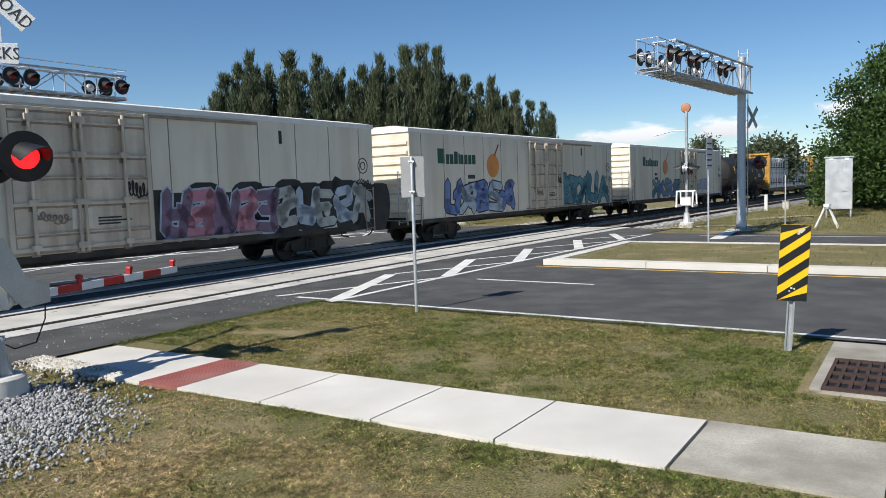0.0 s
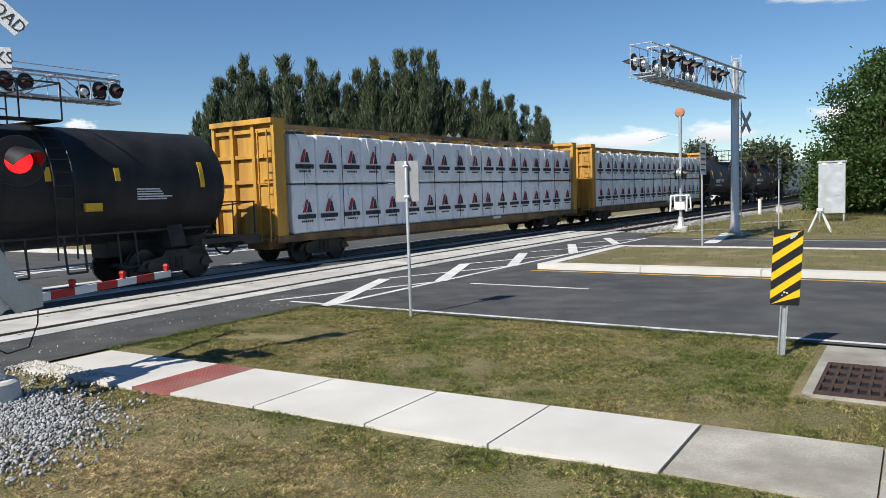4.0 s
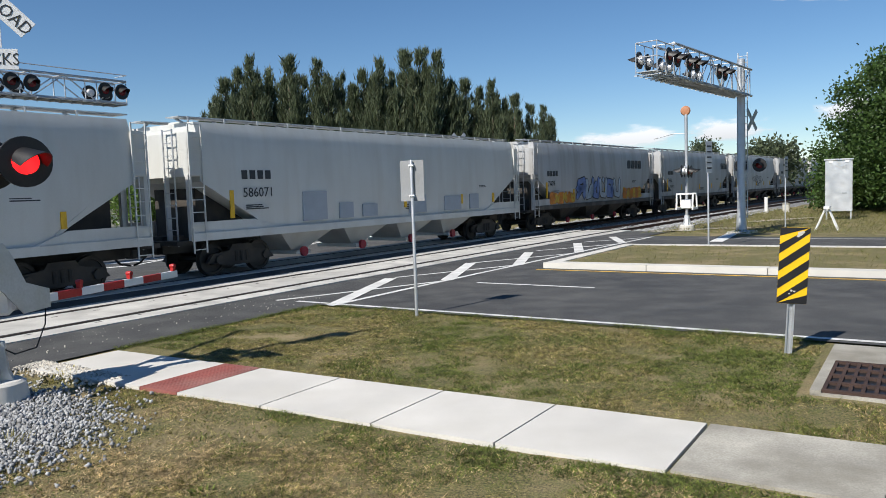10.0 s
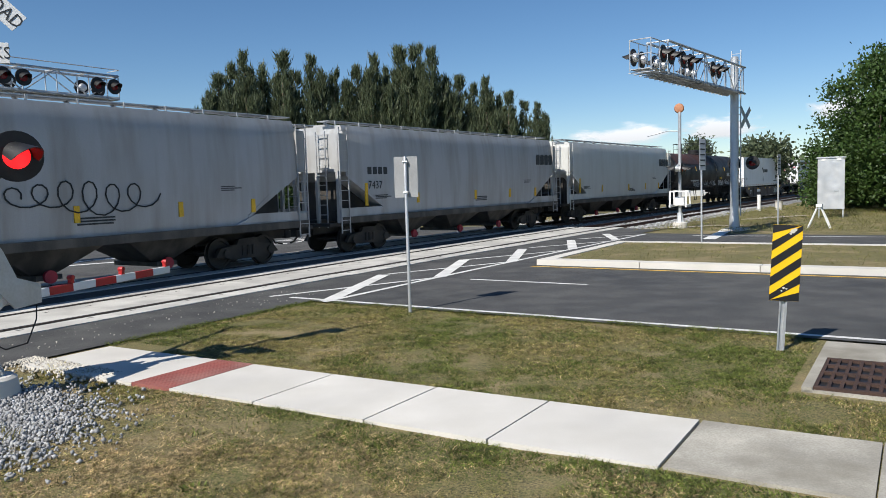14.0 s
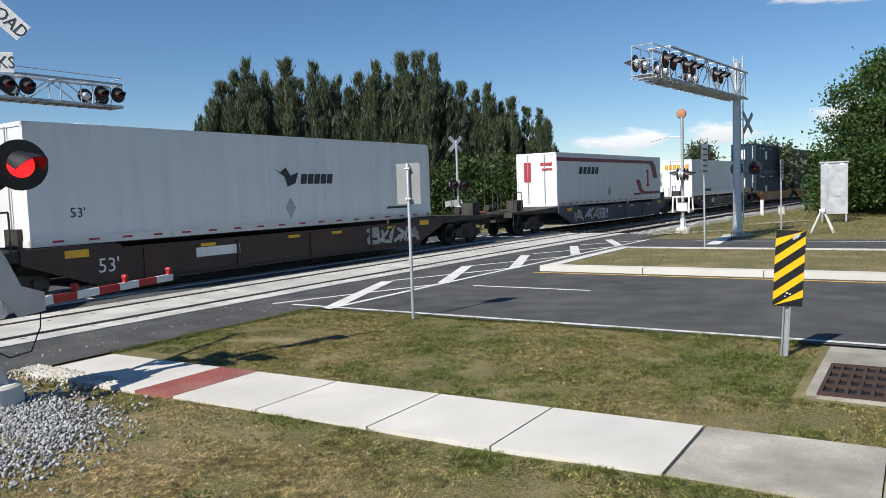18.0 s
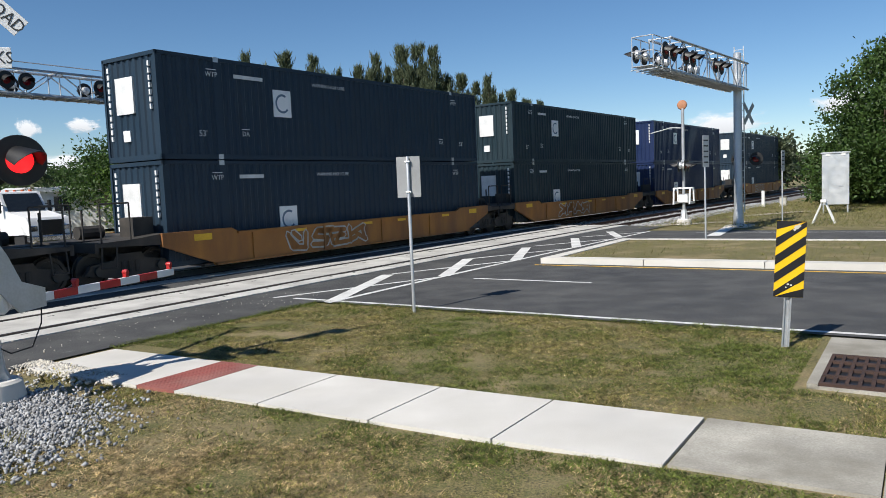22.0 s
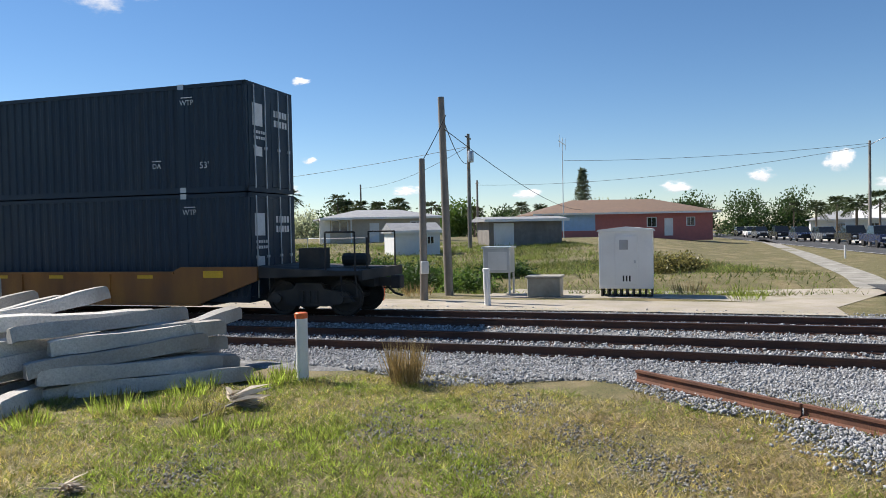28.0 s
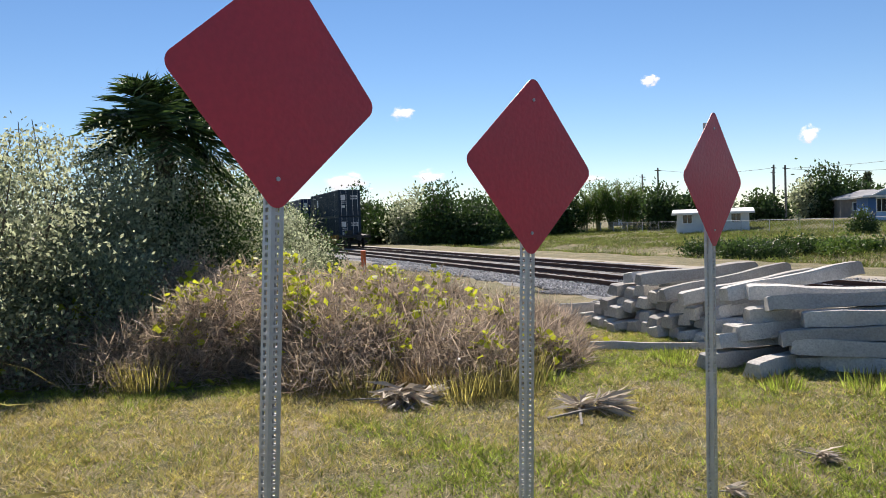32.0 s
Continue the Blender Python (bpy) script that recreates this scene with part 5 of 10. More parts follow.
g.prism([(5.4, 2.62), (6.6, 2.62), (7.1, 2.3), (7.5, 1.45), (6.7, 1.45), (6.3, 2.2), (5.9, 2.42), (5.4, 2.42)], Y - 0.003, Y + 0.01, "y")
g.prism([(3.4, 1.35), (4.1, 1.35), (4.5, 0.75), (5.0, 0.55), (8.0, 0.55), (8.0, 0.38), (4.7, 0.38), (4.0, 0.6)], Y - 0.003, Y + 0.01, "y")
stamp(c2, g, "maroon", "stripe", "maroon swept stripes")
g = G()
for i in range(5):
    g.prism([(-5.3 + i * 0.55, 1.72), (-4.92 + i * 0.55, 1.72), (-4.80 + i * 0.55, 2.12), (-5.18 + i * 0.55, 2.12)], Y - 0.003, Y + 0.01, "y")
stamp(c2, g, "ink", "company_mark")
g = G()
g.box(5.5, 5.75, Y - 0.003, Y + 0.01, 0.95, 2.0), g.box(5.35, 5.9, Y - 0.003, Y + 0.01, 0.9, 1.02), g.box(5.35, 5.6, Y - 0.003, Y + 0.01, 1.85, 2.0)
stamp(c2, g, "inkred", "company_mark")
g = G()
g.box(-8.09, -8.05, 0.35, 0.75, 1.35, 2.4), g.box(-8.09, -8.05, -0.95, -0.25, 2.2, 2.35), g.box(-8.09, -8.05, -0.95, -0.35, 1.95, 2.05)
stamp(c2, g, "inkred", "company_mark")
g = G()
g.prism([(-1.0, 1.0), (-0.72, 0.66), (-1.0, 0.32), (-1.28, 0.66)], Y - 0.003, Y + 0.01, "y")
stamp(c2, g, "hopper_grey", "marking")
bars(c2, 3.0, 0.42, 1.5, 0.12, 1, Y, "ink", 6)
g = G()
for i in range(6):
    g.prism([(4.7 + i * 0.5, 1.85), (5.05 + i * 0.5, 1.85), (5.12 + i * 0.5, 2.5), (4.76 + i * 0.5, 2.5)], Y - 0.003, Y + 0.01, "y")
stamp(c3, g, "gold", "company_mark", "gold company name as plain shapes")
bars(c3, 5.0, 1.62, 2.6, 0.12, 1, Y, "ink", 8)
bars(c3, -5.2, 0.42, 2.9, 0.2, 1, Y, "ink", 9)
g = G()
for i in range(6):
    g.box(-8.09, -8.05, 0.95 - i * 0.33 - 0.25, 0.95 - i * 0.33, 2.15, 2.5)
stamp(c3, g, "gold", "company_mark")
for c, paint in ((397.7, "box_dark"), (417.1, "box_green"), (436.6, "box_blue"), (460.0, "box_dark")):
    lab = {"box_dark": "blue-black corrugated container", "box_green": "green-black corrugated container", "box_blue": "navy corrugated container"}[paint]
    container(c, 0.35, paint, "steel", int(c), lab + " in the well of the car")
    container(c, 3.27, paint, "steel", int(c) + 7, lab + " stacked on another")


# ---- ground, road and tracks ----
def grid_axis(n, near, far):
    t = np.linspace(-1, 1, n)
    return np.sign(t) * (near * np.abs(t) + (far - near) * np.abs(t) ** 5)


def ground_sheet():
    xs, ys = grid_axis(181, 90, 2600), grid_axis(181, 90, 2600)
    gx, gy = np.meshgrid(xs, ys)
    d = np.hypot(gx, gy)
    z = np.where(d < 300, land(gx.ravel(), gy.ravel()).reshape(gx.shape), 0) - 0.03
    v = np.stack([gx, gy, z], -1).reshape(-1, 3).tolist()
    n = len(xs)
    f = [(j * n + i, j * n + i + 1, (j + 1) * n + i + 1, (j + 1) * n + i) for j in range(n - 1) for i in range(n - 1)]
    ob = part("ground", mesh_of((v, [], f), "ground", "soil"), None)
    return tagged(ob, "uneven ground of dry grass and sandy soil", "ground", "", "structure")


ground_sheet()


def sheet(name, pts_rows, mat, label, category="road", kind="structure"):
    """A surface from rows of points."""
    n = len(pts_rows[0])
    v = [p for r in pts_rows for p in r]
    f = [(j * n + i, j * n + i + 1, (j + 1) * n + i + 1, (j + 1) * n + i) for j in range(len(pts_rows) - 1) for i in range(n - 1)]
    ob = part(name, mesh_of((v, [], f), name, mat), None)
    return tagged(ob, label, category, "", kind)


def slab(g, u0, u1, v0, v1, z0, z1):
    p = [rp(u0, v0, z0), rp(u1, v0, z0), rp(u1, v1, z0), rp(u0, v1, z0), rp(u0, v0, z1), rp(u1, v0, z1), rp(u1, v1, z1), rp(u0, v1, z1)]
    return g.add(p, [(3, 2, 1, 0), (4, 5, 6, 7), (0, 1, 5, 4), (1, 2, 6, 5), (2, 3, 7, 6), (3, 0, 4, 7)])


def swept(o_z, s0, s1, ds=1.5):
    """A cross-section of (o, z) swept along the tracks."""
    rows = []
    for s in np.arange(s0, s1 + ds * 0.5, ds):
        rows.append([along(s, o, z) for o, z in o_z])
    return rows


S_IN, S_OUT, S_PANEL = 14.0, 46.5, 14.45        # the road's crossing, along the tracks
sheet("road_east", [[rp(u, v, 0.0) for v in np.linspace(11.9, 33.0, 8)] for u in np.linspace(-12.0, 240, 60)], "asphalt", "worn dark asphalt road with pale scuffs")
sheet("road_west", [[rp(u, v, 0.0) for v in np.linspace(11.9, 33.0, 8)] for u in np.linspace(-330, -24.0, 90)], "asphalt", "grey asphalt road leading away past waiting cars")
sheet("road_crossing", [[along(s, o, z) for o, z in ((-14, 0.0), (-7.5, 0.02), (-3.0, 0.105), (0.4, 0.10), (0.9, 0.03), (3.6, 0.03), (5.2, 0.006), (6.0, 0.001))] for s in np.linspace(S_IN + 0.6, S_OUT, 24)], "asphalt", "dark asphalt between the crossing panels")
sheet("road_apron", [[along(max(s, S_IN + 0.2 + (o - 3.4) * 0.75), o, 0.002) for o in np.linspace(3.4, 5.92, 6)] for s in np.linspace(S_IN, 24, 16)], "asphalt", "gritty asphalt shoulder beside the crossing")

lines = thing("road_markings", "worn white lines and hatching painted on the asphalt", "road marking", None, "", "structure")
def stripe(a, b, w, z=0.006, name="painted_line", mat="paint_white"):
    a, b = Vector((a[0], a[1], 0)), Vector((b[0], b[1], 0))
    d = (b - a).normalized()
    n = Vector((-d.y, d.x, 0)) * w / 2
    k = max(1, int((b - a).length / 3))
    v, f = [], []
    for i in range(k + 1):
        p = a.lerp(b, i / k)
        for q in (p - n, p + n):
            v.append((q.x, q.y, z if not isinstance(z, tuple) else z[0] + (z[1] - z[0]) * i / k))
    for i in range(k):
        f.append((2 * i, 2 * i + 1, 2 * i + 3, 2 * i + 2))
    part(name, mesh_of((v, [], f), name, mat), None, lines)


stripe(rp(-12.5, 12.1), rp(180, 12.1), 0.13)
stripe(rp(-9.4, 19.35), rp(180, 19.35), 0.12, mat="inkyellow")
stripe(rp(-9.0, 28.6), rp(180, 28.6), 0.13)
stripe(rp(-8.0, 31.9), rp(180, 31.9), 0.13)
for k in range(12):
    stripe(rp(-9.56 + 12.2 * k, 16.2), rp(-6.43 + 12.2 * k, 16.2), 0.13)
    stripe(rp(-38 - 12.2 * k, 16.0), rp(-41 - 12.2 * k, 16.0), 0.13)
    stripe(rp(-36 - 12.2 * k, 29.6), rp(-39 - 12.2 * k, 29.6), 0.13)
for sgn, o1, o2 in ((1, 4.72, 6.42), (-1, -7.3, -9.3)):
    lo, hi = (0.008, 0.020) if sgn > 0 else (0.016, 0.026)
    for a, b in zip(np.linspace(22.1, 43, 8), np.linspace(22.1, 43, 8)[1:]):
        stripe(along(a, o2), along(b, o2), 0.15, lo)
    for a, b in ((22.2, 26.5), (26.7, 30.7), (30.7, 34.7), (35.3, 38.9), (39.5, 42.6)):
        stripe(along(a, o2), along(b, o1), 0.34, (lo + 0.003, hi + 0.003))
        stripe(along(a, o1), along(b, o2), 0.15, (hi, lo + 0.001))
stripe(along(40.5, 9.8), along(45.5, 9.2), 0.5, 0.012)
stripe(along(30, -13), along(40, -13.5), 0.5, 0.012)
for k in range(9):
    stripe(rp(-31 - 20 * k, 12.2), rp(-51 - 20 * k, 12.2), 0.13)

# medians with their kerbs
for k, (u0, u1, lab) in enumerate(((-9.4, 240, "grass median with a pale concrete kerb"), (-300, -31.5, "grass median beyond the tracks with a pale kerb"))):
    med = thing("median", lab, "median", None, "", "structure")
    g = G()
    for a in np.arange(u0 + 0.35, u1 - 1, 10.0):
        slab(g, a, min(a + 10.0, u1 - 0.35), 20.15, 26.6, 0.0, 0.13)
    part("turf", g, "soil", med)
    L = 3.05
    n = int(min(u1 - u0, 120) / L)
    for i in range(n):
        a = u0 + i * L if k == 0 else u1 - (i + 1) * L
        g = G()
        p0, p1 = a + 0.01, a + L - 0.01
        for va, vb, zt in ((19.75, 20.2, 0.16), (26.5, 26.85, 0.15)):
            slab(g, p0, p1, va, vb, -0.02, zt)
        part("kerb", g, "concrete", med)
    e = u0 if k == 0 else u1
    g = G()
    slab(g, min(e, e + (0.4 if k == 0 else -0.4)), max(e, e + (0.4 if k == 0 else -0.4)), 19.76, 26.84, -0.02, 0.155)
    part("kerb", g, "concrete", med)

# pavement on the near side: slabs with joints and a red tactile mat; it runs not quite with the road
def walk_slab(g, u0, u1, v0, v1, z0, z1):
    q = [(u, v + 0.042 * u) for u, v in ((u0, v0), (u1, v0), (u1, v1), (u0, v1))]
    p = [rp(u, v, z) for z in (z0, z1) for u, v in q]
    return g.add(p, [(3, 2, 1, 0), (4, 5, 6, 7), (0, 1, 5, 4), (1, 2, 6, 5), (2, 3, 7, 6), (3, 0, 4, 7)])


pavement = thing("pavement", "pale concrete footpath with a red tactile mat, greyer where older", "pavement", None, "", "structure")
for a, b in ((-10.75, -8.38), (-7.67, -6.30), (-6.28, -4.76), (-4.74, -3.35), (-3.33, -1.77)):
    g = G()
    walk_slab(g, a, b, 6.03, 7.41, -0.1, 0.014)
    part("slab", g, "concrete", pavement)
g = G()
walk_slab(g, -8.37, -7.68, 6.03, 7.41, -0.1, 0.016)
mat_ob = part("tactile_mat", g, "brickred", pavement, "red tactile mat with rows of domes")
g = G()
for i in range(11):
    for j in range(21):
        u, v = -8.34 + i * 0.0625, 6.08 + j * 0.0625
        x, y, _ = rp(u, v + 0.042 * u)
        g.turned([(0.017, 0.015), (0.011, 0.022)], (x, y, 0), "z", 6)
part("tactile_domes", g, "brickred", pavement)
for k in range(14):
    g = G()
    a = -1.74 + k * 1.53
    walk_slab(g, a, a + 1.515, 6.06, 7.43, -0.1, 0.008 + 0.003 * (k % 3))
    part("slab", g, "concrete_old", pavement)

# drain inlet beside the road
MAT["iron"] = M("rusty_grate_iron", (0.055, 0.030, 0.022), 0.8, var=0.35, scale=4)
drain = thing("drain_inlet", "rusty iron grate in a weathered concrete frame by the road", "drain")
g = G()
slab(g, -1.06, 1.5, 10.55, 11.6, -0.2, 0.035)
slab(g, -1.06, -0.95, 8.95, 10.55, -0.2, 0.035)
slab(g, -1.06, 1.5, 8.95, 9.0, -0.2, 0.0)
slab(g, 1.2, 1.5, 9.0, 10.55, -0.2, 0.035)
part("concrete_frame", g, "concrete_old", drain)
# no hollow here: a solid black block gives the pit its shade
g = G()
slab(g, -0.95, 1.2, 9.0, 10.55, -0.3, 0.0)
part("pit", g, "black", drain)
for i in range(18):
    g = G()
    u = -0.93 + i * 0.125
    slab(g, u - 0.02, u + 0.02, 9.0, 10.55, -0.01, 0.030)
    part("bar", g, "iron", drain)
for j in range(5):
    g = G()
    v = 9.04 + j * 0.37
    slab(g, -0.95, 1.2, v - 0.035, v + 0.035, -0.01, 0.033)
    part("cross_bar", g, "iron", drain)


# tracks
HALF = {MAIN: 0.753, SIDING: 0.86}


def drift(o, s):
    """The siding swings a little towards the road at the crossing."""
    return 0.0 if o == MAIN else -0.06 + 0.28 * float(smooth(6, 17, s))


def rail_rows(o, side, z, s0, s1, ds):
    prof = [(-0.075, -0.17), (-0.075, -0.155), (-0.012, -0.13), (-0.012, -0.045), (-0.036, -0.03), (-0.036, -0.004), (-0.03, 0.0), (0.03, 0.0), (0.036, -0.004), (0.036, -0.03), (0.012, -0.045), (0.012, -0.13), (0.075, -0.155), (0.075, -0.17)]
    v, f, n = [], [], len(prof)
    ss = np.arange(s0, s1 + 0.01, ds)
    for s in ss:
        v += [along(s, o + side * HALF[o] + drift(o, s) + a, z + b) for a, b in prof]
    for i in range(len(ss) - 1):
        for k in range(n - 1):
            f.append((i * n + k, i * n + k + 1, (i + 1) * n + k + 1, (i + 1) * n + k))
    return v, [], f


MAT["rail_dull"] = M("dull_brown_rail_head", (0.04, 0.03, 0.026), 0.7, var=0.3)
TIE = G()
TIE.box(-0.115, 0.115, -1.3, 1.3, -0.17, 0.0, 0.012)
TIE_ME = mesh_of(TIE, "tie", "tie")
PLATE = G()
for y in (-0.75, 0.75):
    PLATE.box(-0.09, 0.09, y - 0.16, y + 0.16, -0.002, 0.02)
    for a in (-0.05, 0.05):
        for b in (-0.11, 0.11):
            PLATE.box(a - 0.012, a + 0.012, y + b - 0.012, y + b + 0.012, 0.0, 0.05)
PLATE_ME = mesh_of(PLATE, "tie_plates", "rust")
for nm, o, z, lab in (("main_track", MAIN, RAIL_Z, "main railway track with dark rails on wooden ties"), ("siding_track", SIDING, RAIL_N, "rusty siding track on wooden ties")):
    tr = thing(nm, lab, "railway track", None, "", "structure")
    for sgn in (-1, 1):
        part("rail", mesh_of(rail_rows(o, sgn, z, -580, 560, 2.0), "rail", "rust"), None, tr)
        v = []
        ss = np.arange(-580, 560.1, 2.0)
        for s in ss:
            v += [along(s, o + sgn * HALF[o] + drift(o, s) + k, z + 0.003) for k in ((-0.026, 0.026) if o == MAIN else (-0.036, 0.036))]
        part("rail_head", mesh_of((v, [], [(2 * i, 2 * i + 1, 2 * i + 3, 2 * i + 2) for i in range(len(ss) - 1)]), "rail_head", "railtop" if o == MAIN else "rail_dull"), None, tr)
    s = -62.0
    while s < 85:
        if not S_IN - 0.2 < s < S_OUT:
            ob = part("tie", TIE_ME, None, tr)
            ob.matrix_basis = on_track(s, o + drift(o, s), z - 0.19) @ pose(0, random.uniform(-0.06, 0.06), random.uniform(-0.01, 0.01), 0, 0, random.uniform(-1, 1))
            if -25 < s < 14:
                ob = part("tie_plate", PLATE_ME, None, tr)
                ob.matrix_basis = on_track(s, o + drift(o, s), z - 0.19)
        s += 0.56
    # crossing panels between and beside the rails, and dark strips along the rails
    hg = HALF[o]
    at = lambda q, w, zz: along(q, o + drift(o, q) + w, zz)
    block = [(0, 1, 2, 3), (4, 7, 6, 5), (0, 4, 5, 1), (1, 5, 6, 2), (2, 6, 7, 3), (3, 7, 4, 0)]
    for k in range(14):
        a, b = S_PANEL + k * 2.32, S_PANEL + (k + 1) * 2.32 - 0.02
        for o0, o1 in ((-hg - 0.70, -hg - 0.13), (-hg + 0.13, hg - 0.13), (hg + 0.13, hg + 0.70)):
            g = G()
            dz = random.uniform(-0.006, 0.002)
            p = [at(a, o0, z - 0.004 + dz), at(b, o0, z - 0.004 + dz), at(b, o1, z - 0.004 + dz), at(a, o1, z - 0.004 + dz)]
            g.add(p + [(x, y, z - 0.2) for x, y, _ in p], block)
            slab_ob = part("crossing_panel", g, "panel", tr)
            for u in (0.2, 0.8):  # lifting recesses, their dark drawn as thin black blocks
                g = G()
                c, w = a + (b - a) * u, (o0 + o1) / 2 - 0.28 * (o1 - o0)
                p = [at(c - 0.07, w - 0.02, z + dz - 0.002), at(c + 0.07, w - 0.02, z + dz - 0.002), at(c + 0.07, w + 0.02, z + dz - 0.002), at(c - 0.07, w + 0.02, z + dz - 0.002)]
                g.add(p + [(x, y, z - 0.05) for x, y, _ in p], block)
                part("lifting_slot", g, "gap_black", slab_ob)
        # flush black strips paint the shade of the flangeway gaps
        for sgn in (-1, 1):
            g = G()
            for o0, o1 in ((sgn * hg - 0.125, sgn * hg - 0.04), (sgn * hg + 0.04, sgn * hg + 0.125)):
                p = [at(a, o0, z - 0.005), at(b + 0.02, o0, z - 0.005), at(b + 0.02, o1, z - 0.005), at(a, o1, z - 0.005)]
                g.add(p + [(x, y, z - 0.15) for x, y, _ in p], block)
            part("rubber_strip", g, "gap_black", tr)
    for o0, o1 in ((-hg - 0.70, -hg - 0.13), (-hg + 0.13, hg - 0.13), (hg + 0.13, hg + 0.70)):  # timber ramps at the end of the panels
        g = G()
        p = [at(S_PANEL - 0.02, o0, z - 0.01), at(S_PANEL - 0.02, o1, z - 0.01), at(S_PANEL - 0.75, o1, z - 0.16), at(S_PANEL - 0.75, o0, z - 0.16)]
        g.add(p + [(x, y, z - 0.25) for x, y, _ in p], block)
        part("end_ramp", g, "tie", tr)

# ballast beds
def bed(s0, s1, outer, inner, name):
    rows = []
    for s in np.arange(s0, s1 + 0.1, 0.8):
        j = noise.noise((s * 0.35, 3.1, 0)) * 0.7 + noise.noise((s * 1.3, 7.7, 0)) * 0.25
        k = noise.noise((s * 0.3, 9.1, 5)) * 0.4
        rows.append([along(s, -inner + k, -0.04), along(s, MAIN - 1.9, RAIL_Z - 0.22), along(s, MAIN - 1.2, RAIL_Z - 0.185), along(s, MAIN, RAIL_Z - 0.20), along(s, MAIN + 1.25, RAIL_Z - 0.19), along(s, 0.6, -0.12),
                     along(s, SIDING - 1.2, RAIL_N - 0.185), along(s, SIDING, RAIL_N - 0.2), along(s, SIDING + 1.3, RAIL_N - 0.17), along(s, SIDING + 2.1, RAIL_N - 0.125), along(s, outer + j, 0.004), along(s, outer + j + 0.3, -0.12)])
    return sheet(name, rows, "ballast", "grey crushed-stone ballast under the tracks", "ballast")


bed(-580, S_IN + 3.2, 5.6, 3.9, "ballast_west")
bed(S_OUT - 3.0, 560, 5.0, 3.9, "ballast_east")


# ---- crossing signals and roadside signs ----
def lamp_head(parent, m, lit=False, aim=0):
    """A flasher: black background disc, hood, lens, and the grey housing behind. Faces -y of m."""
    g = G()
    g.turned([(0.30, 0.0), (0.305, 0.01), (0.305, 0.03), (0.29, 0.035)], (0, 0, 0), "y", 26)
    d = part("lamp_disc", g, "black", parent)
    d.matrix_basis = m
    g = G()
    g.turned([(0.005, -0.045), (0.10, -0.04), (0.15, -0.012), (0.152, 0.0)], (0, 0, 0), "y", 22)
    part("lens", g, "lamp_on" if lit else "lamp_off", d, "lit red lens" if lit else "dark red lens")
    g, n = G(), 12
    v = []
    for k in range(n + 1):
        a = math.pi * (0.02 + 0.96 * k / n)
        c, s = math.cos(a), math.sin(a)
        ln = 0.42 * (0.34 + 0.66 * s)
        for r in (0.165, 0.172):
            v += [(c * r, 0.0, s * r), (c * r * 1.02, -ln, s * r * 0.95 - 0.075)]
    f = []
    for k in range(n):
        a, b = 4 * k, 4 * (k + 1)
        f += [(a, a + 1, b + 1, b), (a + 2, b + 2, b + 3, a + 3), (a + 1, a + 3, b + 3, b + 1)]
    g.add(v, f)
    h_ = part("hood", g, "black", d)
    h_.matrix_basis = pose(0, 0, 0, 0, 0, aim)
    g = G()
    g.turned([(0.16, 0.03), (0.165, 0.08), (0.14, 0.16), (0.06, 0.20)], (0, 0, 0), "y", 18)
    part("housing", g, "alu", d)
    return d


def crossbuck(parent, z, lettered, y=-0.09, dx=0.0):
    for sgn, txt in ((1, "CROSSING"), (-1, None)):
        g = G()
        g.box(-0.61, 0.61, -0.006, 0.006, -0.115, 0.115, 0.004)
        b = part("crossbuck_board", g, "signwhite" if lettered else "galv", parent)
        b.matrix_basis = pose(dx, y - (0.012 if sgn > 0 else 0.0), z) @ pose(0, 0, 0, 0, -45 * sgn, 0)
        if lettered and txt:
            words(txt, 0.205, "ink", b, pose(0, -0.008, -0.004) @ FRONT, squeeze=0.95)
        elif lettered:
            words("RAIL", 0.205, "ink", b, pose(-0.37, -0.008, -0.004) @ FRONT, squeeze=0.9)
            words("ROAD", 0.205, "ink", b, pose(0.37, -0.008, -0.004) @ FRONT, squeeze=0.9)


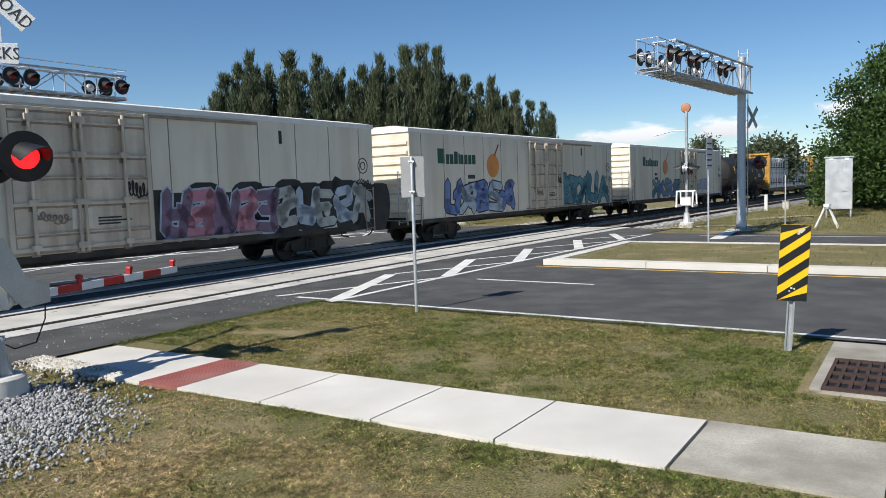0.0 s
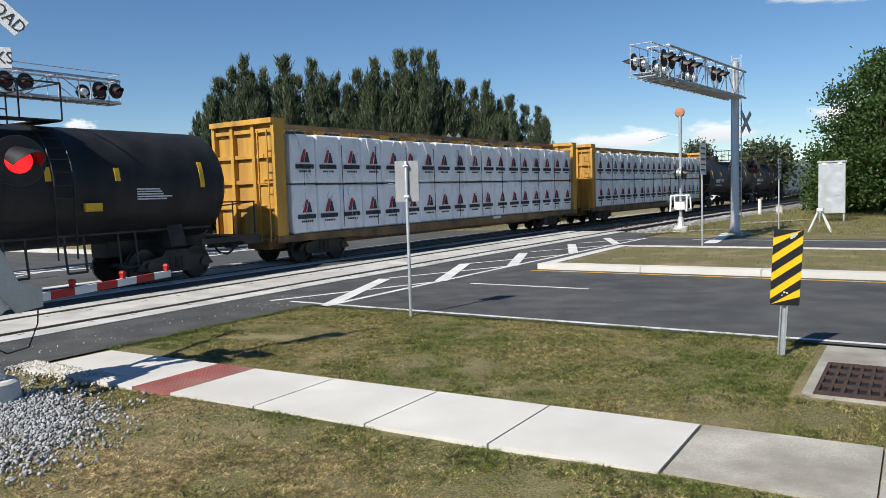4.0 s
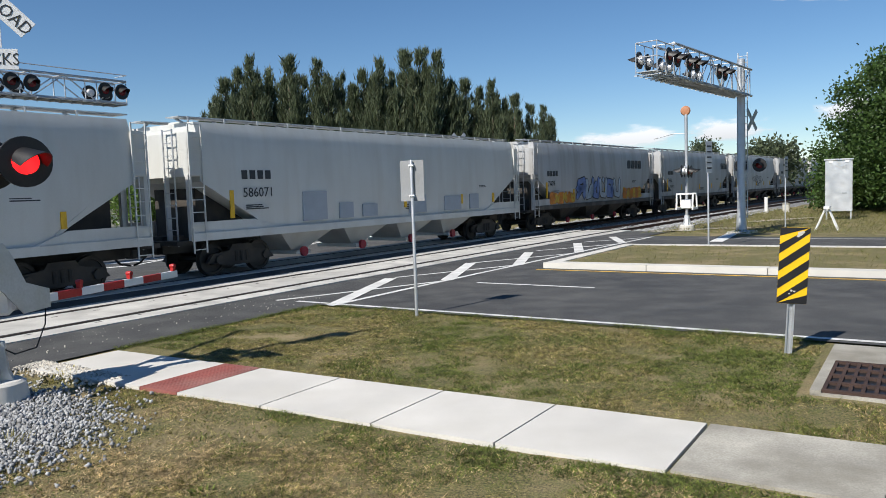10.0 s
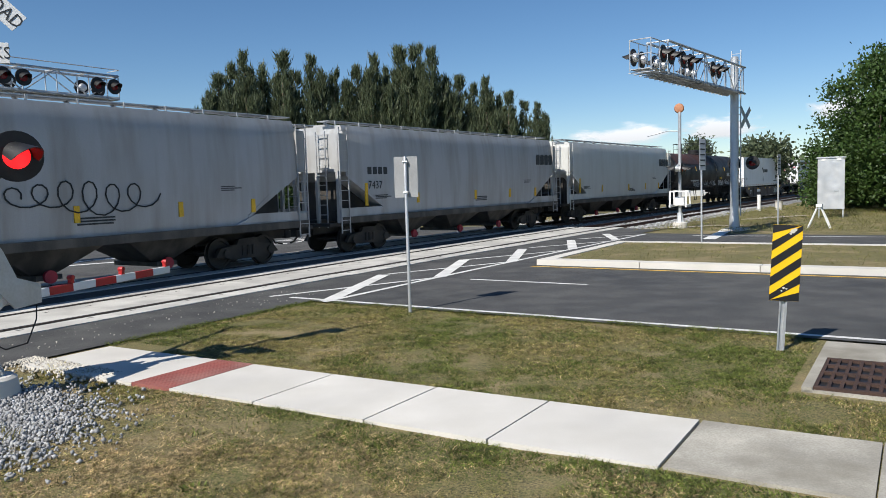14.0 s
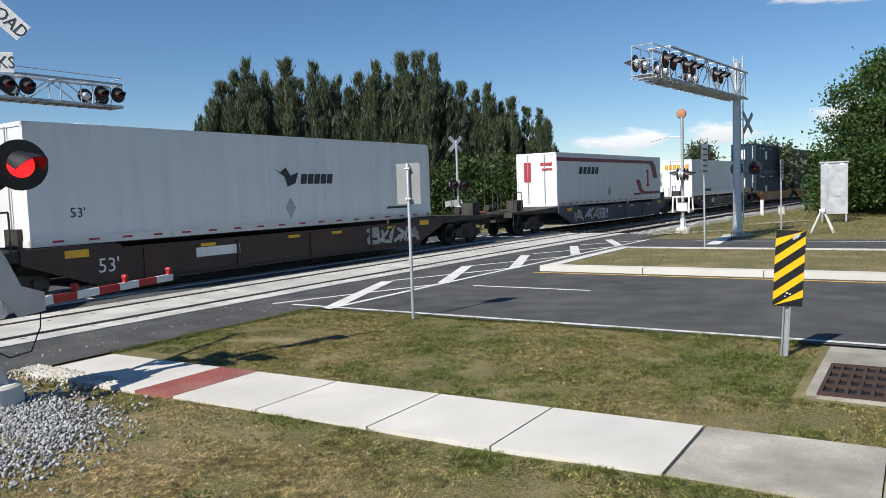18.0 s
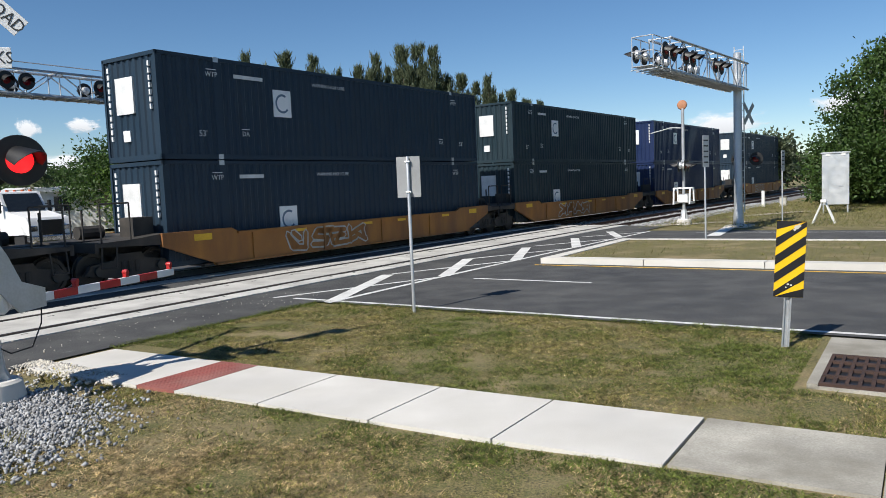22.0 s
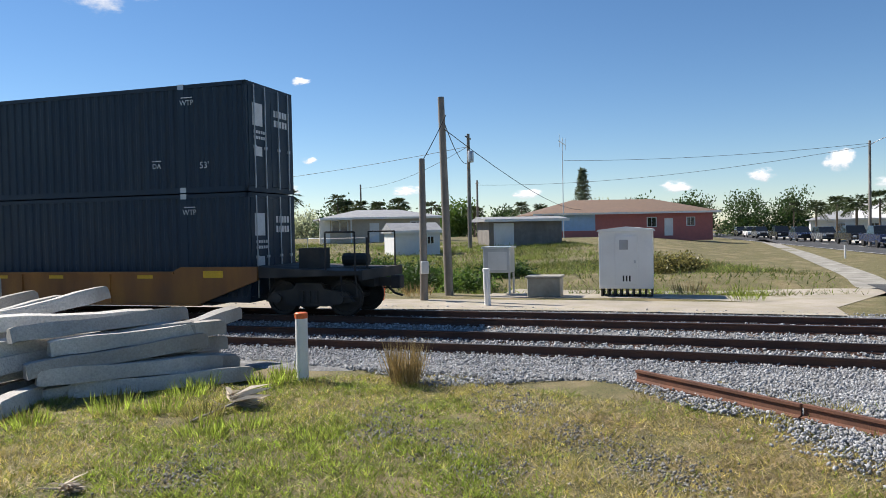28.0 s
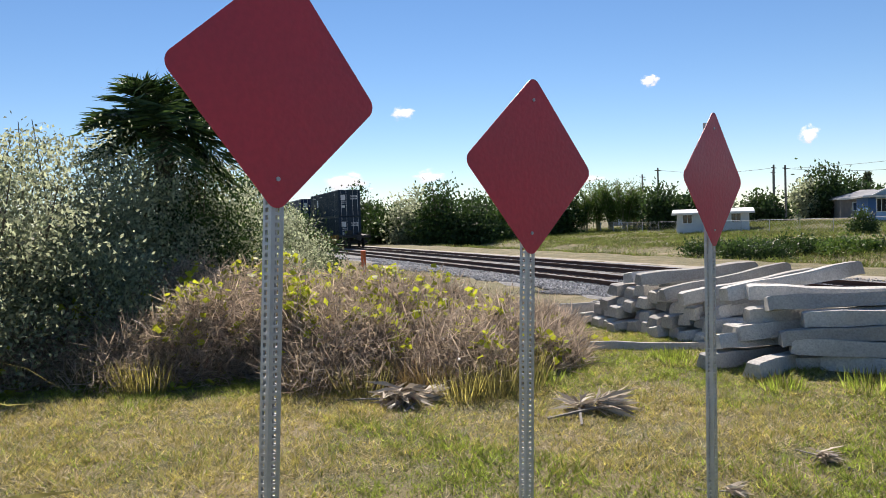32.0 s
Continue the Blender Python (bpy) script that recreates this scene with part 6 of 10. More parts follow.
def signal(x, y, yaw, h, lit, label, lettered=False, gate=None, bell=False, back=True, low=False, front=(-0.40, 0.40), rear=(-0.36, 0.36), dx=0.0, turn=0):
    """A flashing-light mast; its front is local -y."""
    ob = thing("crossing_signal", label, "signal", pose(x, y, 0, 0, 0, yaw), "crossing signals")
    g = G()
    g.turned([(0.34, -0.2), (0.36, 0.02), (0.33, 0.22), (0.29, 0.25), (0.05, 0.25)], (0, 0, 0), "z", 24)
    part("concrete_base", g, "concrete", ob)
    g = G()
    g.prism([(-0.20, 0.25), (0.20, 0.25), (0.15, 0.36), (0.12, 0.72), (-0.12, 0.72), (-0.15, 0.36)], -0.07, 0.07, "y")
    g.prism([(-0.20, 0.25), (0.20, 0.25), (0.15, 0.36), (0.12, 0.72), (-0.12, 0.72), (-0.15, 0.36)], -0.07, 0.07, "x")
    g.box(-0.24, -0.14, -0.11, 0.0, 0.42, 0.66, 0.01)
    part("junction_base", g, "galv", ob)
    g = G()
    g.turned([(0.075, 0.3), (0.075, h - 0.02), (0.05, h), (0.01, h + 0.01)], (0, 0, 0), "z", 18)
    part("mast", g, "galv", ob)
    zl = 2.88
    g = G()
    g.path([(min(front[0], rear[0]) - 0.05, 0, zl + 0.16), (max(front[1], rear[1]) + 0.05, 0, zl + 0.16)], 0.03, 8)
    for k in (min(front[0], rear[0]), max(front[1], rear[1])):
        g.tube((k, 0, zl + 0.2), (k, 0, zl), 0.035, n=8)
    g.box(-0.11, 0.11, -0.11, 0.11, zl - 0.05, zl + 0.25, 0.02)
    part("cross_arm", g, "alu", ob)
    for k in (0, 1):
        lamp_head(ob, pose(front[k], -0.16, zl, 0, 0, turn), lit[k], turn * 0.9)
        if back:
            lamp_head(ob, pose(rear[k], 0.18, zl - 0.02, 0, 0, 180), False)
    if not low:
        crossbuck(ob, h - 0.24, lettered, dx=dx)
    if lettered:
        g = G()
        g.box(dx - 0.14, dx + 0.14, -0.1, -0.09, h - 0.88, h - 0.58, 0.003)
        p_ = part("count_plate", g, "signwhite", ob)
        words("2", 0.27, "ink", p_, pose(dx, -0.102, h - 0.74) @ FRONT)
        g = G()
        g.box(dx - 0.30, dx + 0.30, -0.1, -0.09, h - 1.13, h - 0.89, 0.003)
        p_ = part("tracks_plate", g, "signwhite", ob)
        words("TRACKS", 0.20, "ink", p_, pose(dx, -0.102, h - 1.015) @ FRONT, squeeze=0.86)
        g = G()
        for z in (h - 1.0, h - 0.72, h - 0.24):
            g.tube((0, 0, z - 0.03), (0, 0, z + 0.03), 0.085, n=14)
            g.box(-0.06, dx + 0.06, -0.09, -0.05, z - 0.025, z + 0.025)
        part("clamp", g, "alu", ob)
        for z, t in ((2.45, 0.14), (2.25, 0.05)):
            g = G()
            g.tube((0, 0, z - t), (0, 0, z + 0.02), 0.0775, n=18)
            part("tape_band", g, M("green_tape", (0.05, 0.38, 0.26), 0.5), ob, "green reflective tape")
    if bell:
        g = G()
        g.turned([(0.20, -0.05), (0.24, 0.0), (0.20, 0.06), (0.05, 0.08)], (0, -0.02, h + 0.16), "x", 18)
        part("bell", g, M("tarnished_bell", (0.45, 0.2, 0.1), 0.6), ob)
    if gate:
        a, L, z = gate  # heading of the arm, length, height
        mech = G()
        mech.box(-0.22, 0.22, 0.08, 0.55, 1.02, 1.52, 0.04)
        g2 = part("gate_mechanism", mech, "white", ob)
        m = pose(0, 0, z) @ pose(0, 0, 0, 0, 0, a)
        for sy in (-0.16, 0.16):
            g = G()
            g.prism([(-0.30, 0.28), (-0.28, 0.62), (0.10, 0.64), (0.22, 0.47), (0.40, 0.12), (0.76, 0.0), (0.76, -0.24), (0.34, -0.26), (0.05, 0.05)], sy - 0.012, sy + 0.012, "y")
            q = part("support_arm", g, "galv", ob)
            q.matrix_basis = m
        g = G()
        g.prism([(-1.02, 0.17), (-1.0, 0.53), (-0.2, 0.62), (-0.2, 0.30)], -0.24, -0.18, "y")
        g.prism([(-1.02, 0.17), (-1.0, 0.53), (-0.2, 0.62), (-0.2, 0.30)], 0.18, 0.24, "y")
        q = part("counterweight", g, "galv", ob)
        q.matrix_basis = m
        n = max(4, int((L - 0.7) / 0.42))
        for i in range(n):
            x0, x1 = 0.62 + i * (L - 0.62) / n, 0.62 + (i + 1) * (L - 0.62) / n
            g = G()
            g.box(x0, x1, -0.025, 0.025, -0.20, -0.09, 0.004)
            q = part("arm_stripe", g, "signwhite" if i % 2 == 0 else "red", ob)
            q.matrix_basis = m
        for k in (0.28, 0.62, 0.97):
            x_ = 0.62 + k * (L - 0.62)
            g = G()
            g.box(x_ - 0.03, x_ + 0.03, -0.03, 0.03, -0.09, -0.03)
            g.turned([(0.035, -0.04), (0.04, 0.0), (0.035, 0.04)], (x_, 0, -0.01), "y", 12)
            q = part("arm_lamp", g, "red", ob, "small red gate lamp")
            q.matrix_basis = m
        g = G()
        pts = [(0.75, -0.1, -0.2), (0.70, -0.12, -0.45), (0.5, -0.15, -0.72), (0.2, -0.12, -0.74), (0.0, -0.08, -0.6), (-0.05, -0.06, -0.4)]
        g.path(pts, 0.009, 5)
        q = part("cable", g, "cable", ob)
        q.matrix_basis = m
    return ob


signal(-5.63, 8.81, 24, 5.10, (False, True), "silver crossing mast with crossbuck, lit red flasher and lowered gate", True, (51, 3.65, 1.28), front=(-0.10, 0.52), rear=(-0.54, 0.10), dx=0.22, turn=20)
bell_mast = signal(11.4, 36.9, -118, 5.65, (False, False), "silver mast with a bell and a white gate mechanism", False, None, True, True, True)
g = G()
g.box(-0.2, 0.2, -0.24, 0.24, 1.05, 1.5, 0.04)
g.box(-0.62, 0.62, -0.42, -0.34, 1.0, 1.12, 0.01), g.box(-0.62, 0.62, 0.34, 0.42, 1.0, 1.12, 0.01)
for k in (-0.55, 0.55):
    for y in (-0.38, 0.38):
        g.beam((k, y, 1.05), (k * 0.8, y, 1.8), 0.07)
    g.beam((k * 0.8, -0.4, 1.78), (k * 0.8, 0.4, 1.78), 0.07)
part("gate_mechanism", g, "white", bell_mast)
g = G()
g.path([(0, 0, 4.7), (-0.1, -0.6, 4.75), (-0.2, -1.6, 4.55)], 0.025, 6)
part("side_arm", g, "galv", bell_mast)
signal(0.45, 46.3, -150, 5.6, (False, False), "far crossing mast with crossbuck beside dark trees", False, (100, 4.5, 1.3))
signal(-15.9, 19.5, 40, 5.0, (False, False), "crossing mast seen from behind with turned hoods", False, (20, 2.2, 1.3))


def cantilever(x, y, tx, ty, h0, h1, label, face, ladder_side=1, poles=1, ext=0.0, lamps=None):
    """A signal bridge held on one side; the arm runs from the pole at x, y to tx, ty."""
    L = math.hypot(tx - x, ty - y)
    yaw = math.degrees(math.atan2(ty - y, tx - x))
    ob = thing("cantilever_signal", label, "signal bridge", pose(x, y, 0, 0, 0, yaw), "cantilever signals")
    for k in range(poles):
        g = G()
        xo = -0.55 * k
        g.turned([(0.30, 0.0), (0.30, 0.06), (0.24, 0.10), (0.20, 0.7), (0.185, 0.8), (0.17, h1 + 0.45), (0.12, h1 + 0.5)], (xo, 0, 0), "z", 20)
        part("pole", g, "galv", ob)
    g = G()
    g.box(-0.75 - 0.3 * (poles - 1), 0.55, -0.5, 0.5, -0.15, 0.05, 0.03)
    part("footing", g, "concrete", ob)
    w = 0.38
    for y_, z in ((-w, h0), (w, h0), (-w, h1), (w, h1)):
        g = G()
        g.tube((-0.25, y_, z), (L, y_, z), 0.05, n=8)
        part("chord", g, "galv", ob)
    n = int(L / 1.25)
    for i in range(n + 1):
        xx = i * L / n
        g = G()
        for y_ in (-w, w):
            g.tube((xx, y_, h0), (xx, y_, h1), 0.026, n=6)
        g.tube((xx, -w, h0), (xx, w, h0), 0.024, n=6)
        g.tube((xx, -w, h1), (xx, w, h1), 0.024, n=6)
        part("truss_frame", g, "galv", ob)
        if i < n:
            g = G()
            x2 = (i + 1) * L / n
            a, b = (h0, h1) if i % 2 else (h1, h0)
            for y_ in (-w, w):
                g.tube((xx, y_, a), (x2, y_, b), 0.024, n=6)
            part("truss_brace", g, "galv", ob)
    g = G()
    g.box(0.1, L + ext, -w, w, h0 + 0.05, h0 + 0.075)
    xx = 0.3
    while xx < L + ext:
        g.box(xx, xx + 0.05, -w - 0.1, w + 0.1, h0 - 0.06, h0 - 0.02)
        xx += 0.45
    part("walkway", g, "galv", ob, "grated walkway of the arm")
    g = G()
    for z in ((h1 + 0.0, h1 + 0.25) if not ext else (h0 + 0.55, h0 + 1.05)):
        g.path([(L * 0.45, -w, z), (L + 0.05, -w, z), (L + 0.05, w, z)] if not ext else [(L, -w, z), (L + ext, -w, z), (L + ext, w, z), (L, w, z)], 0.02, 5)
    if ext:
        for xx in (L + ext * 0.5, L + ext):
            for y_ in (-w, w):
                g.tube((xx, y_, h0), (xx, y_, h0 + 1.05), 0.02, n=5)
    part("handrail", g, "alu", ob)
    for k in lamps or (0.62 * L - 0.35, 0.97 * L - 0.35):
        for s in (-0.36, 0.36):
            for side in (-1, 1):
                m = pose(k + s, side * (w + 0.18), (h0 + h1) / 2, 0, 0, 0 if side < 0 else 180)
                lamp_head(ob, m, False)
    g = G()
    for s in (-0.2, 0.2):
        g.beam((-0.25 - 0.55 * (poles - 1), s + ladder_side * 0.0, 0.6), (-0.25 - 0.55 * (poles - 1), s, h1 + 0.8), 0.04)
    z = 0.7
    while z < h1 + 0.7:
        g.beam((-0.25 - 0.55 * (poles - 1), -0.2, z), (-0.25 - 0.55 * (poles - 1), 0.2, z), 0.025)
        z += 0.3
    part("ladder", g, "alu", ob)
    return ob


c = cantilever(13.0, 34.1, 7.6, 27.1, 6.1, 7.25, "grey cantilever signal bridge with red lamps beside the road", 0, 1, 1, 1.5, (9.3, 7.4, 4.2))
for m in (pose(0.2, -0.3, 4.85, 0, 0, 0), ):
    for sgn in (1, -1):
        g = G()
        g.box(-0.61, 0.61, -0.006, 0.006, -0.115, 0.115, 0.004)
        b = part("crossbuck_board", g, "galv", c)
        b.matrix_basis = pose(-0.45, 0.35, 5.05, 0, 0, 170) @ pose(0, -0.01 * sgn, 0, 0, -45 * sgn, 0)
for k in (-0.4, 0.4):
    lamp_head(c, pose(-0.3, 0.3 + k, 3.0, 0, 0, 90), False)
cantilever(-18.96, 21.97, -13.5, 30.7, 6.3, 7.2, "grey cantilever signal bridge beyond the tracks", 0, 1, 2)


def post_sign(x, y, z0, z1, w, yaw, label, face="alu", tilt=0.0, post="galv", name="road_sign", double=True):
    ob = thing(name, label, "sign", pose(x, y, 0, 0, tilt, yaw), "road signs")
    g = G()
    g.turned([(0.032, -0.1), (0.032, z1 - 0.03), (0.02, z1)], (0, 0, 0), "z", 12)
    part("post", g, post, ob)
    g = G()
    g.box(-w / 2, w / 2, 0.035, 0.041, z0, z1, 0.002)
    part("panel", g, face, ob)
    g = G()
    for z in (z0 + 0.1, z1 - 0.1):
        g.box(-0.05, 0.05, -0.03, 0.036, z - 0.025, z + 0.025)
        g.tube((-0.045, -0.04, z), (0.045, -0.04, z), 0.012, n=6)
    part("bracket", g, "alu", ob)
    return ob


post_sign(-0.79, 14.15, 2.18, 2.95, 0.46, -12, "back of a dull aluminium road sign on a round post", "dull_alu")
post_sign(8.92, 26.42, 2.65, 3.75, 0.42, 222, "tall white road sign with grey writing on a thin post", "sign_dull")
post_sign(15.07, 34.3, 2.4, 3.35, 0.4, 228, "small white road sign with writing on a thin post", "sign_dull")
post_sign(-9.66, 54.7, 1.9, 2.9, 0.5, 160, "small white post sign before the dark trees", "signwhite")
post_sign(-3.29, 41.8, 2.5, 3.05, 0.5, 160, "pale road sign on a post beyond the tracks", "sign_dull")
post_sign(-13.0, 37.6, 2.4, 3.3, 0.6, -20, "back of a road sign on a post beyond the tracks")
s2 = [o for o in bpy.data.objects if o.name == "panel.001"][0]
g = G()
for i in range(5):
    g.box(-0.15, 0.15, 0.044, 0.048, 3.55 - i * 0.19, 3.60 - i * 0.19)
part("writing", g, "ink", s2)
g = G()
for i in range(4):
    g.box(-0.14, 0.14, 0.044, 0.048, 3.2 - i * 0.17, 3.25 - i * 0.17)
part("writing", g, "ink", [o for o in bpy.data.objects if o.name == "panel.002"][0])

# object marker, yellow and black, leaning a little
om = thing("object_marker", "chipped yellow and black striped marker on a steel channel post", "sign", pose(4.5, 10.14, 0, 0, 3.0, -10) @ Matrix.Diagonal((1.25, 1.0, 1.06, 1)))
g = G()
g.prism([(-0.04, -0.02), (-0.025, -0.02), (-0.02, 0.012), (0.02, 0.012), (0.025, -0.02), (0.04, -0.02), (0.04, -0.012), (0.03, -0.012), (0.025, 0.02), (-0.025, 0.02), (-0.03, -0.012), (-0.04, -0.012)], -0.1, 1.6, "z")
part("post", g, "galv", om)
g = G()
g.box(-0.152, 0.152, -0.030, -0.026, 0.63, 1.61, 0.001)
plate = part("panel", g, "yellow", om)
for i in range(7):  # black stripes at 45 degrees, cut off at the edges
    z0 = 0.36 + i * 0.228
    poly = [(-0.152, z0), (0.152, z0 + 0.27), (0.152, z0 + 0.388), (-0.152, z0 + 0.118)]
    poly = [(x, min(max(z, 0.632), 1.608)) for x, z in poly]
    if max(p[1] for p in poly) - min(p[1] for p in poly) < 0.02:
        continue
    g = G()
    g.prism(poly, -0.0335, -0.029, "y")
    part("stripe", g, "black", plate)
g = G()
for x, z, r in ((0.05, 1.53, 0.028), (0.075, 1.55, 0.02), (0.03, 1.50, 0.016), (-0.01, 0.80, 0.014), (0.02, 0.79, 0.012), (-0.03, 0.76, 0.01)):
    g.turned([(r, -0.036), (r * 0.6, -0.033)], (x, 0, z), "y", 7)
part("chipped_spot", g, "concrete", plate)

# silver cabinet on legs and a white trestle on the far verge
cab = thing("equipment_cabinet", "silver metal equipment cabinet on the verge", "cabinet", pose(21.6, 42.4, 0.42, 0, 0, -27))
g = G()
g.box(-0.68, 0.68, -0.5, 0.5, 0, 2.85, 0.02)
part("body", g, "alu", cab)
g = G()
g.box(-0.74, 0.74, -0.56, 0.56, 2.85, 2.93, 0.01)
part("lid", g, "alu", cab)
for x in (-0.6, 0.6):
    g = G()
    g.box(x - 0.04, x + 0.04, -0.46, -0.38, -0.5, 0.0)
    part("leg", g, "galv", cab)
    g = G()
    g.box(x * 0.65 - 0.1, x * 0.65 + 0.1, -0.53, -0.5, 2.72, 2.9)
    part("lifting_lug", g, "white", cab)
for x in (-0.35, 0.35):
    g = G()
    g.box(x - 0.015, x + 0.015, -0.52, -0.5, 0.1, 2.75)
    part("rib", g, "alu", cab)
g = G()
g.box(0.15, 0.4, -0.53, -0.5, 1.0, 1.06)
part("handle", g, "galv", cab)
saw = thing("trestle", "white wooden trestle standing on the grass", "trestle", pose(16.5, 33.4, 0, 0, 0, -30))
for a, b in (((-0.45, -0.2, 0), (-0.05, 0, 1.0)), ((0.45, -0.2, 0), (0.05, 0, 1.0)), ((-0.45, 0.4, 0), (-0.05, 0.2, 1.0)), ((0.45, 0.4, 0), (0.05, 0.2, 1.0))):
    g = G()
    g.beam(a, b, 0.09, 0.04)
    part("leg", g, "white", saw)
g = G()
g.box(-0.12, 0.12, -0.2, 0.45, 0.95, 1.06)
part("top_bar", g, "white", saw)


def marker_post(x, y, h, r, body, cap, label, z=0.0, tilt=0):
    ob = thing("marker_post", label, "post", pose(x, y, z, tilt, tilt * 0.5, 0), "marker posts")
    g = G()
    g.turned([(r, -0.1), (r, h - 0.09)], (0, 0, 0), "z", 16)
    part("tube", g, body, ob)
    g = G()
    g.turned([(r * 1.06, h - 0.09), (r * 1.06, h - 0.012), (r * 0.9, h), (0.01, h)], (0, 0, 0), "z", 16)
    part("cap", g, cap, ob)
    return ob


marker_post(-11.96, -0.3, 1.05, 0.095, "white", "orange", "white plastic marker post with an orange band, stained")
marker_post(-22.0, 5.15, 1.1, 0.10, "white", "white", "white marker post beside the main track", 0, 2)
marker_post(21.9, 52.9, 1.1, 0.12, "white", "white", "white marker post near the far track")
marker_post(23.6, 53.6, 0.6, 0.25, "concrete", "concrete_old", "pale broken concrete block near the far track")
marker_post(40.1, 71.0, 1.5, 0.05, "orange", "white", "orange stake at the wood's edge", 0, 4)
marker_post(-20.3, -23.4, 1.3, 0.10, "orange", "orange", "orange marker post in the weeds")
marker_post(-24.9, 2.3, 0.95, 0.035, "orange", "orange", "thin orange stake leaning in the grass", 0, -6)
marker_post(-41.5, 33.0, 0.8, 0.06, "white", "white", "small white post on the verge")


# ---- west of the tracks: yard, poles, houses, vehicles ----
def lay(x, y):
    return float(land(x, y)) - 0.03


# a length of old rail lying in the stones
a, b = Vector((-10.44, 4.55, 0.0)), Vector((-4.43, 6.61, 0.02))
MAT["scrap"] = M("rust_red_rail", (0.15, 0.066, 0.040), 0.85, var=0.3)
d = (b - a).normalized()
n = Vector((-d.y, d.x, 0))
prof = [(-0.07, 0.0), (0.07, 0.0), (0.07, 0.02), (0.012, 0.04), (0.012, 0.12), (0.036, 0.135), (0.036, 0.17), (-0.036, 0.17), (-0.036, 0.135), (-0.012, 0.12), (-0.012, 0.04), (-0.07, 0.02)]
mid = a.lerp(b, 0.42)
for p, q in ((a, mid - d * 0.01), (mid + d * 0.01 + n * 0.03, b + n * 0.03)):
    g = G()
    v = [p + n * y + Vector((0, 0, z)) for y, z in prof] + [q + n * y + Vector((0, 0, z)) for y, z in prof]
    k = len(prof)
    g.add(v, [tuple(range(k - 1, -1, -1)), tuple(range(k, 2 * k))] + [(i, (i + 1) % k, k + (i + 1) % k, k + i) for i in range(k)])
    loose("scrap_rail", g, "scrap", "rust-red length of old rail lying in the stones", "rail", None, "lengths of scrap rail")

# the heap of old concrete ties
MAT["old_tie"] = M("old_concrete", (0.58, 0.555, 0.51), 0.9, var=0.3, scale=2.5, fine=30, bump=0.7, dirt=(0.24, 0.215, 0.18), amount=0.75, rand=0.35)
TIES = []
for k in range(4):
    r = random.Random(k)
    g = G()
    L = 2.59
    st = [(-L / 2, 0.26, 0.20), (-L / 2 + 0.06, 0.28, 0.22), (-L * 0.3, 0.27, 0.23), (-L * 0.12, 0.25, 0.205), (L * 0.12, 0.25, 0.205), (L * 0.3, 0.27, 0.23), (L / 2 - 0.06, 0.28, 0.22), (L / 2, 0.25, 0.19)]
    v, f = [], []
    for x, w, h in st:
        j = lambda: r.uniform(-0.012, 0.012)
        v += [(x + j(), -w / 2 + j(), j()), (x + j(), w / 2 + j(), j()), (x + j(), w * 0.40 + j(), h * 0.8), (x + j(), w * 0.34 + j(), h), (x + j(), -w * 0.34 + j(), h), (x + j(), -w * 0.40 + j(), h * 0.8)]
    for i in range(len(st) - 1):
        for q in range(6):
            f.append((i * 6 + q, i * 6 + (q + 1) % 6, (i + 1) * 6 + (q + 1) % 6, (i + 1) * 6 + q))
    f += [(5, 4, 3, 2, 1, 0), tuple(range((len(st) - 1) * 6, len(st) * 6))]
    g.add(v, f)
    TIES.append(mesh_of(g, "concrete_tie", "old_tie", 28))


def concrete_tie(x, y, z, yaw, tilt=0.0, roll=0.0, k=0):
    ob = new("concrete_tie", TIES[k % 4])
    ob.matrix_basis = pose(x, y, z, roll, tilt, yaw)
    return tagged(ob, "weathered pale concrete tie in a rough heap", "railway tie", "heap of concrete ties")


r = random.Random(4)
# the nearer stack lies across the view, five high, its ends uneven
RU, RW = Vector((-0.39, 0.92)), Vector((-0.92, -0.39))
for lv, row_ in enumerate((((0.15, 0.25), (0.50, -0.05), (0.86, 0.1), (1.22, -0.2), (1.58, 0.0)), ((0.34, -0.1), (0.72, 0.22), (1.08, -0.25), (1.42, 0.1)), ((0.46, -0.28), (0.84, 0.05), (1.2, -0.15)), ((0.62, 0.02), (1.0, -0.35)), ((0.86, -0.42),))):
    for w, u in row_:
        c = Vector((-11.72, -2.45)) + RW * w + RU * (u + r.uniform(-0.12, 0.12))
        concrete_tie(c.x, c.y, -0.02 + lv * 0.218, 112 + r.uniform(-15, 13), r.uniform(-4.5, 4.5), r.uniform(-9, 9), r.randrange(4))
for x, y, z, yaw, tilt in ((-11.75, -3.98, 0.0, 172, 0), (-11.95, -4.5, 0.0, 158, 0), (-12.15, -4.25, 0.22, 150, 2), (-12.3, -3.85, 0.44, 140, -3), (-12.5, -3.7, 0.66, 133, -2), (-12.75, -3.75, 0.88, 128, 3), (-12.9, -4.35, 1.06, 146, -7), (-13.3, -2.2, 0.62, 146, -6)):
    concrete_tie(x, y, z, yaw, tilt, r.uniform(-10, 10), r.randrange(4))
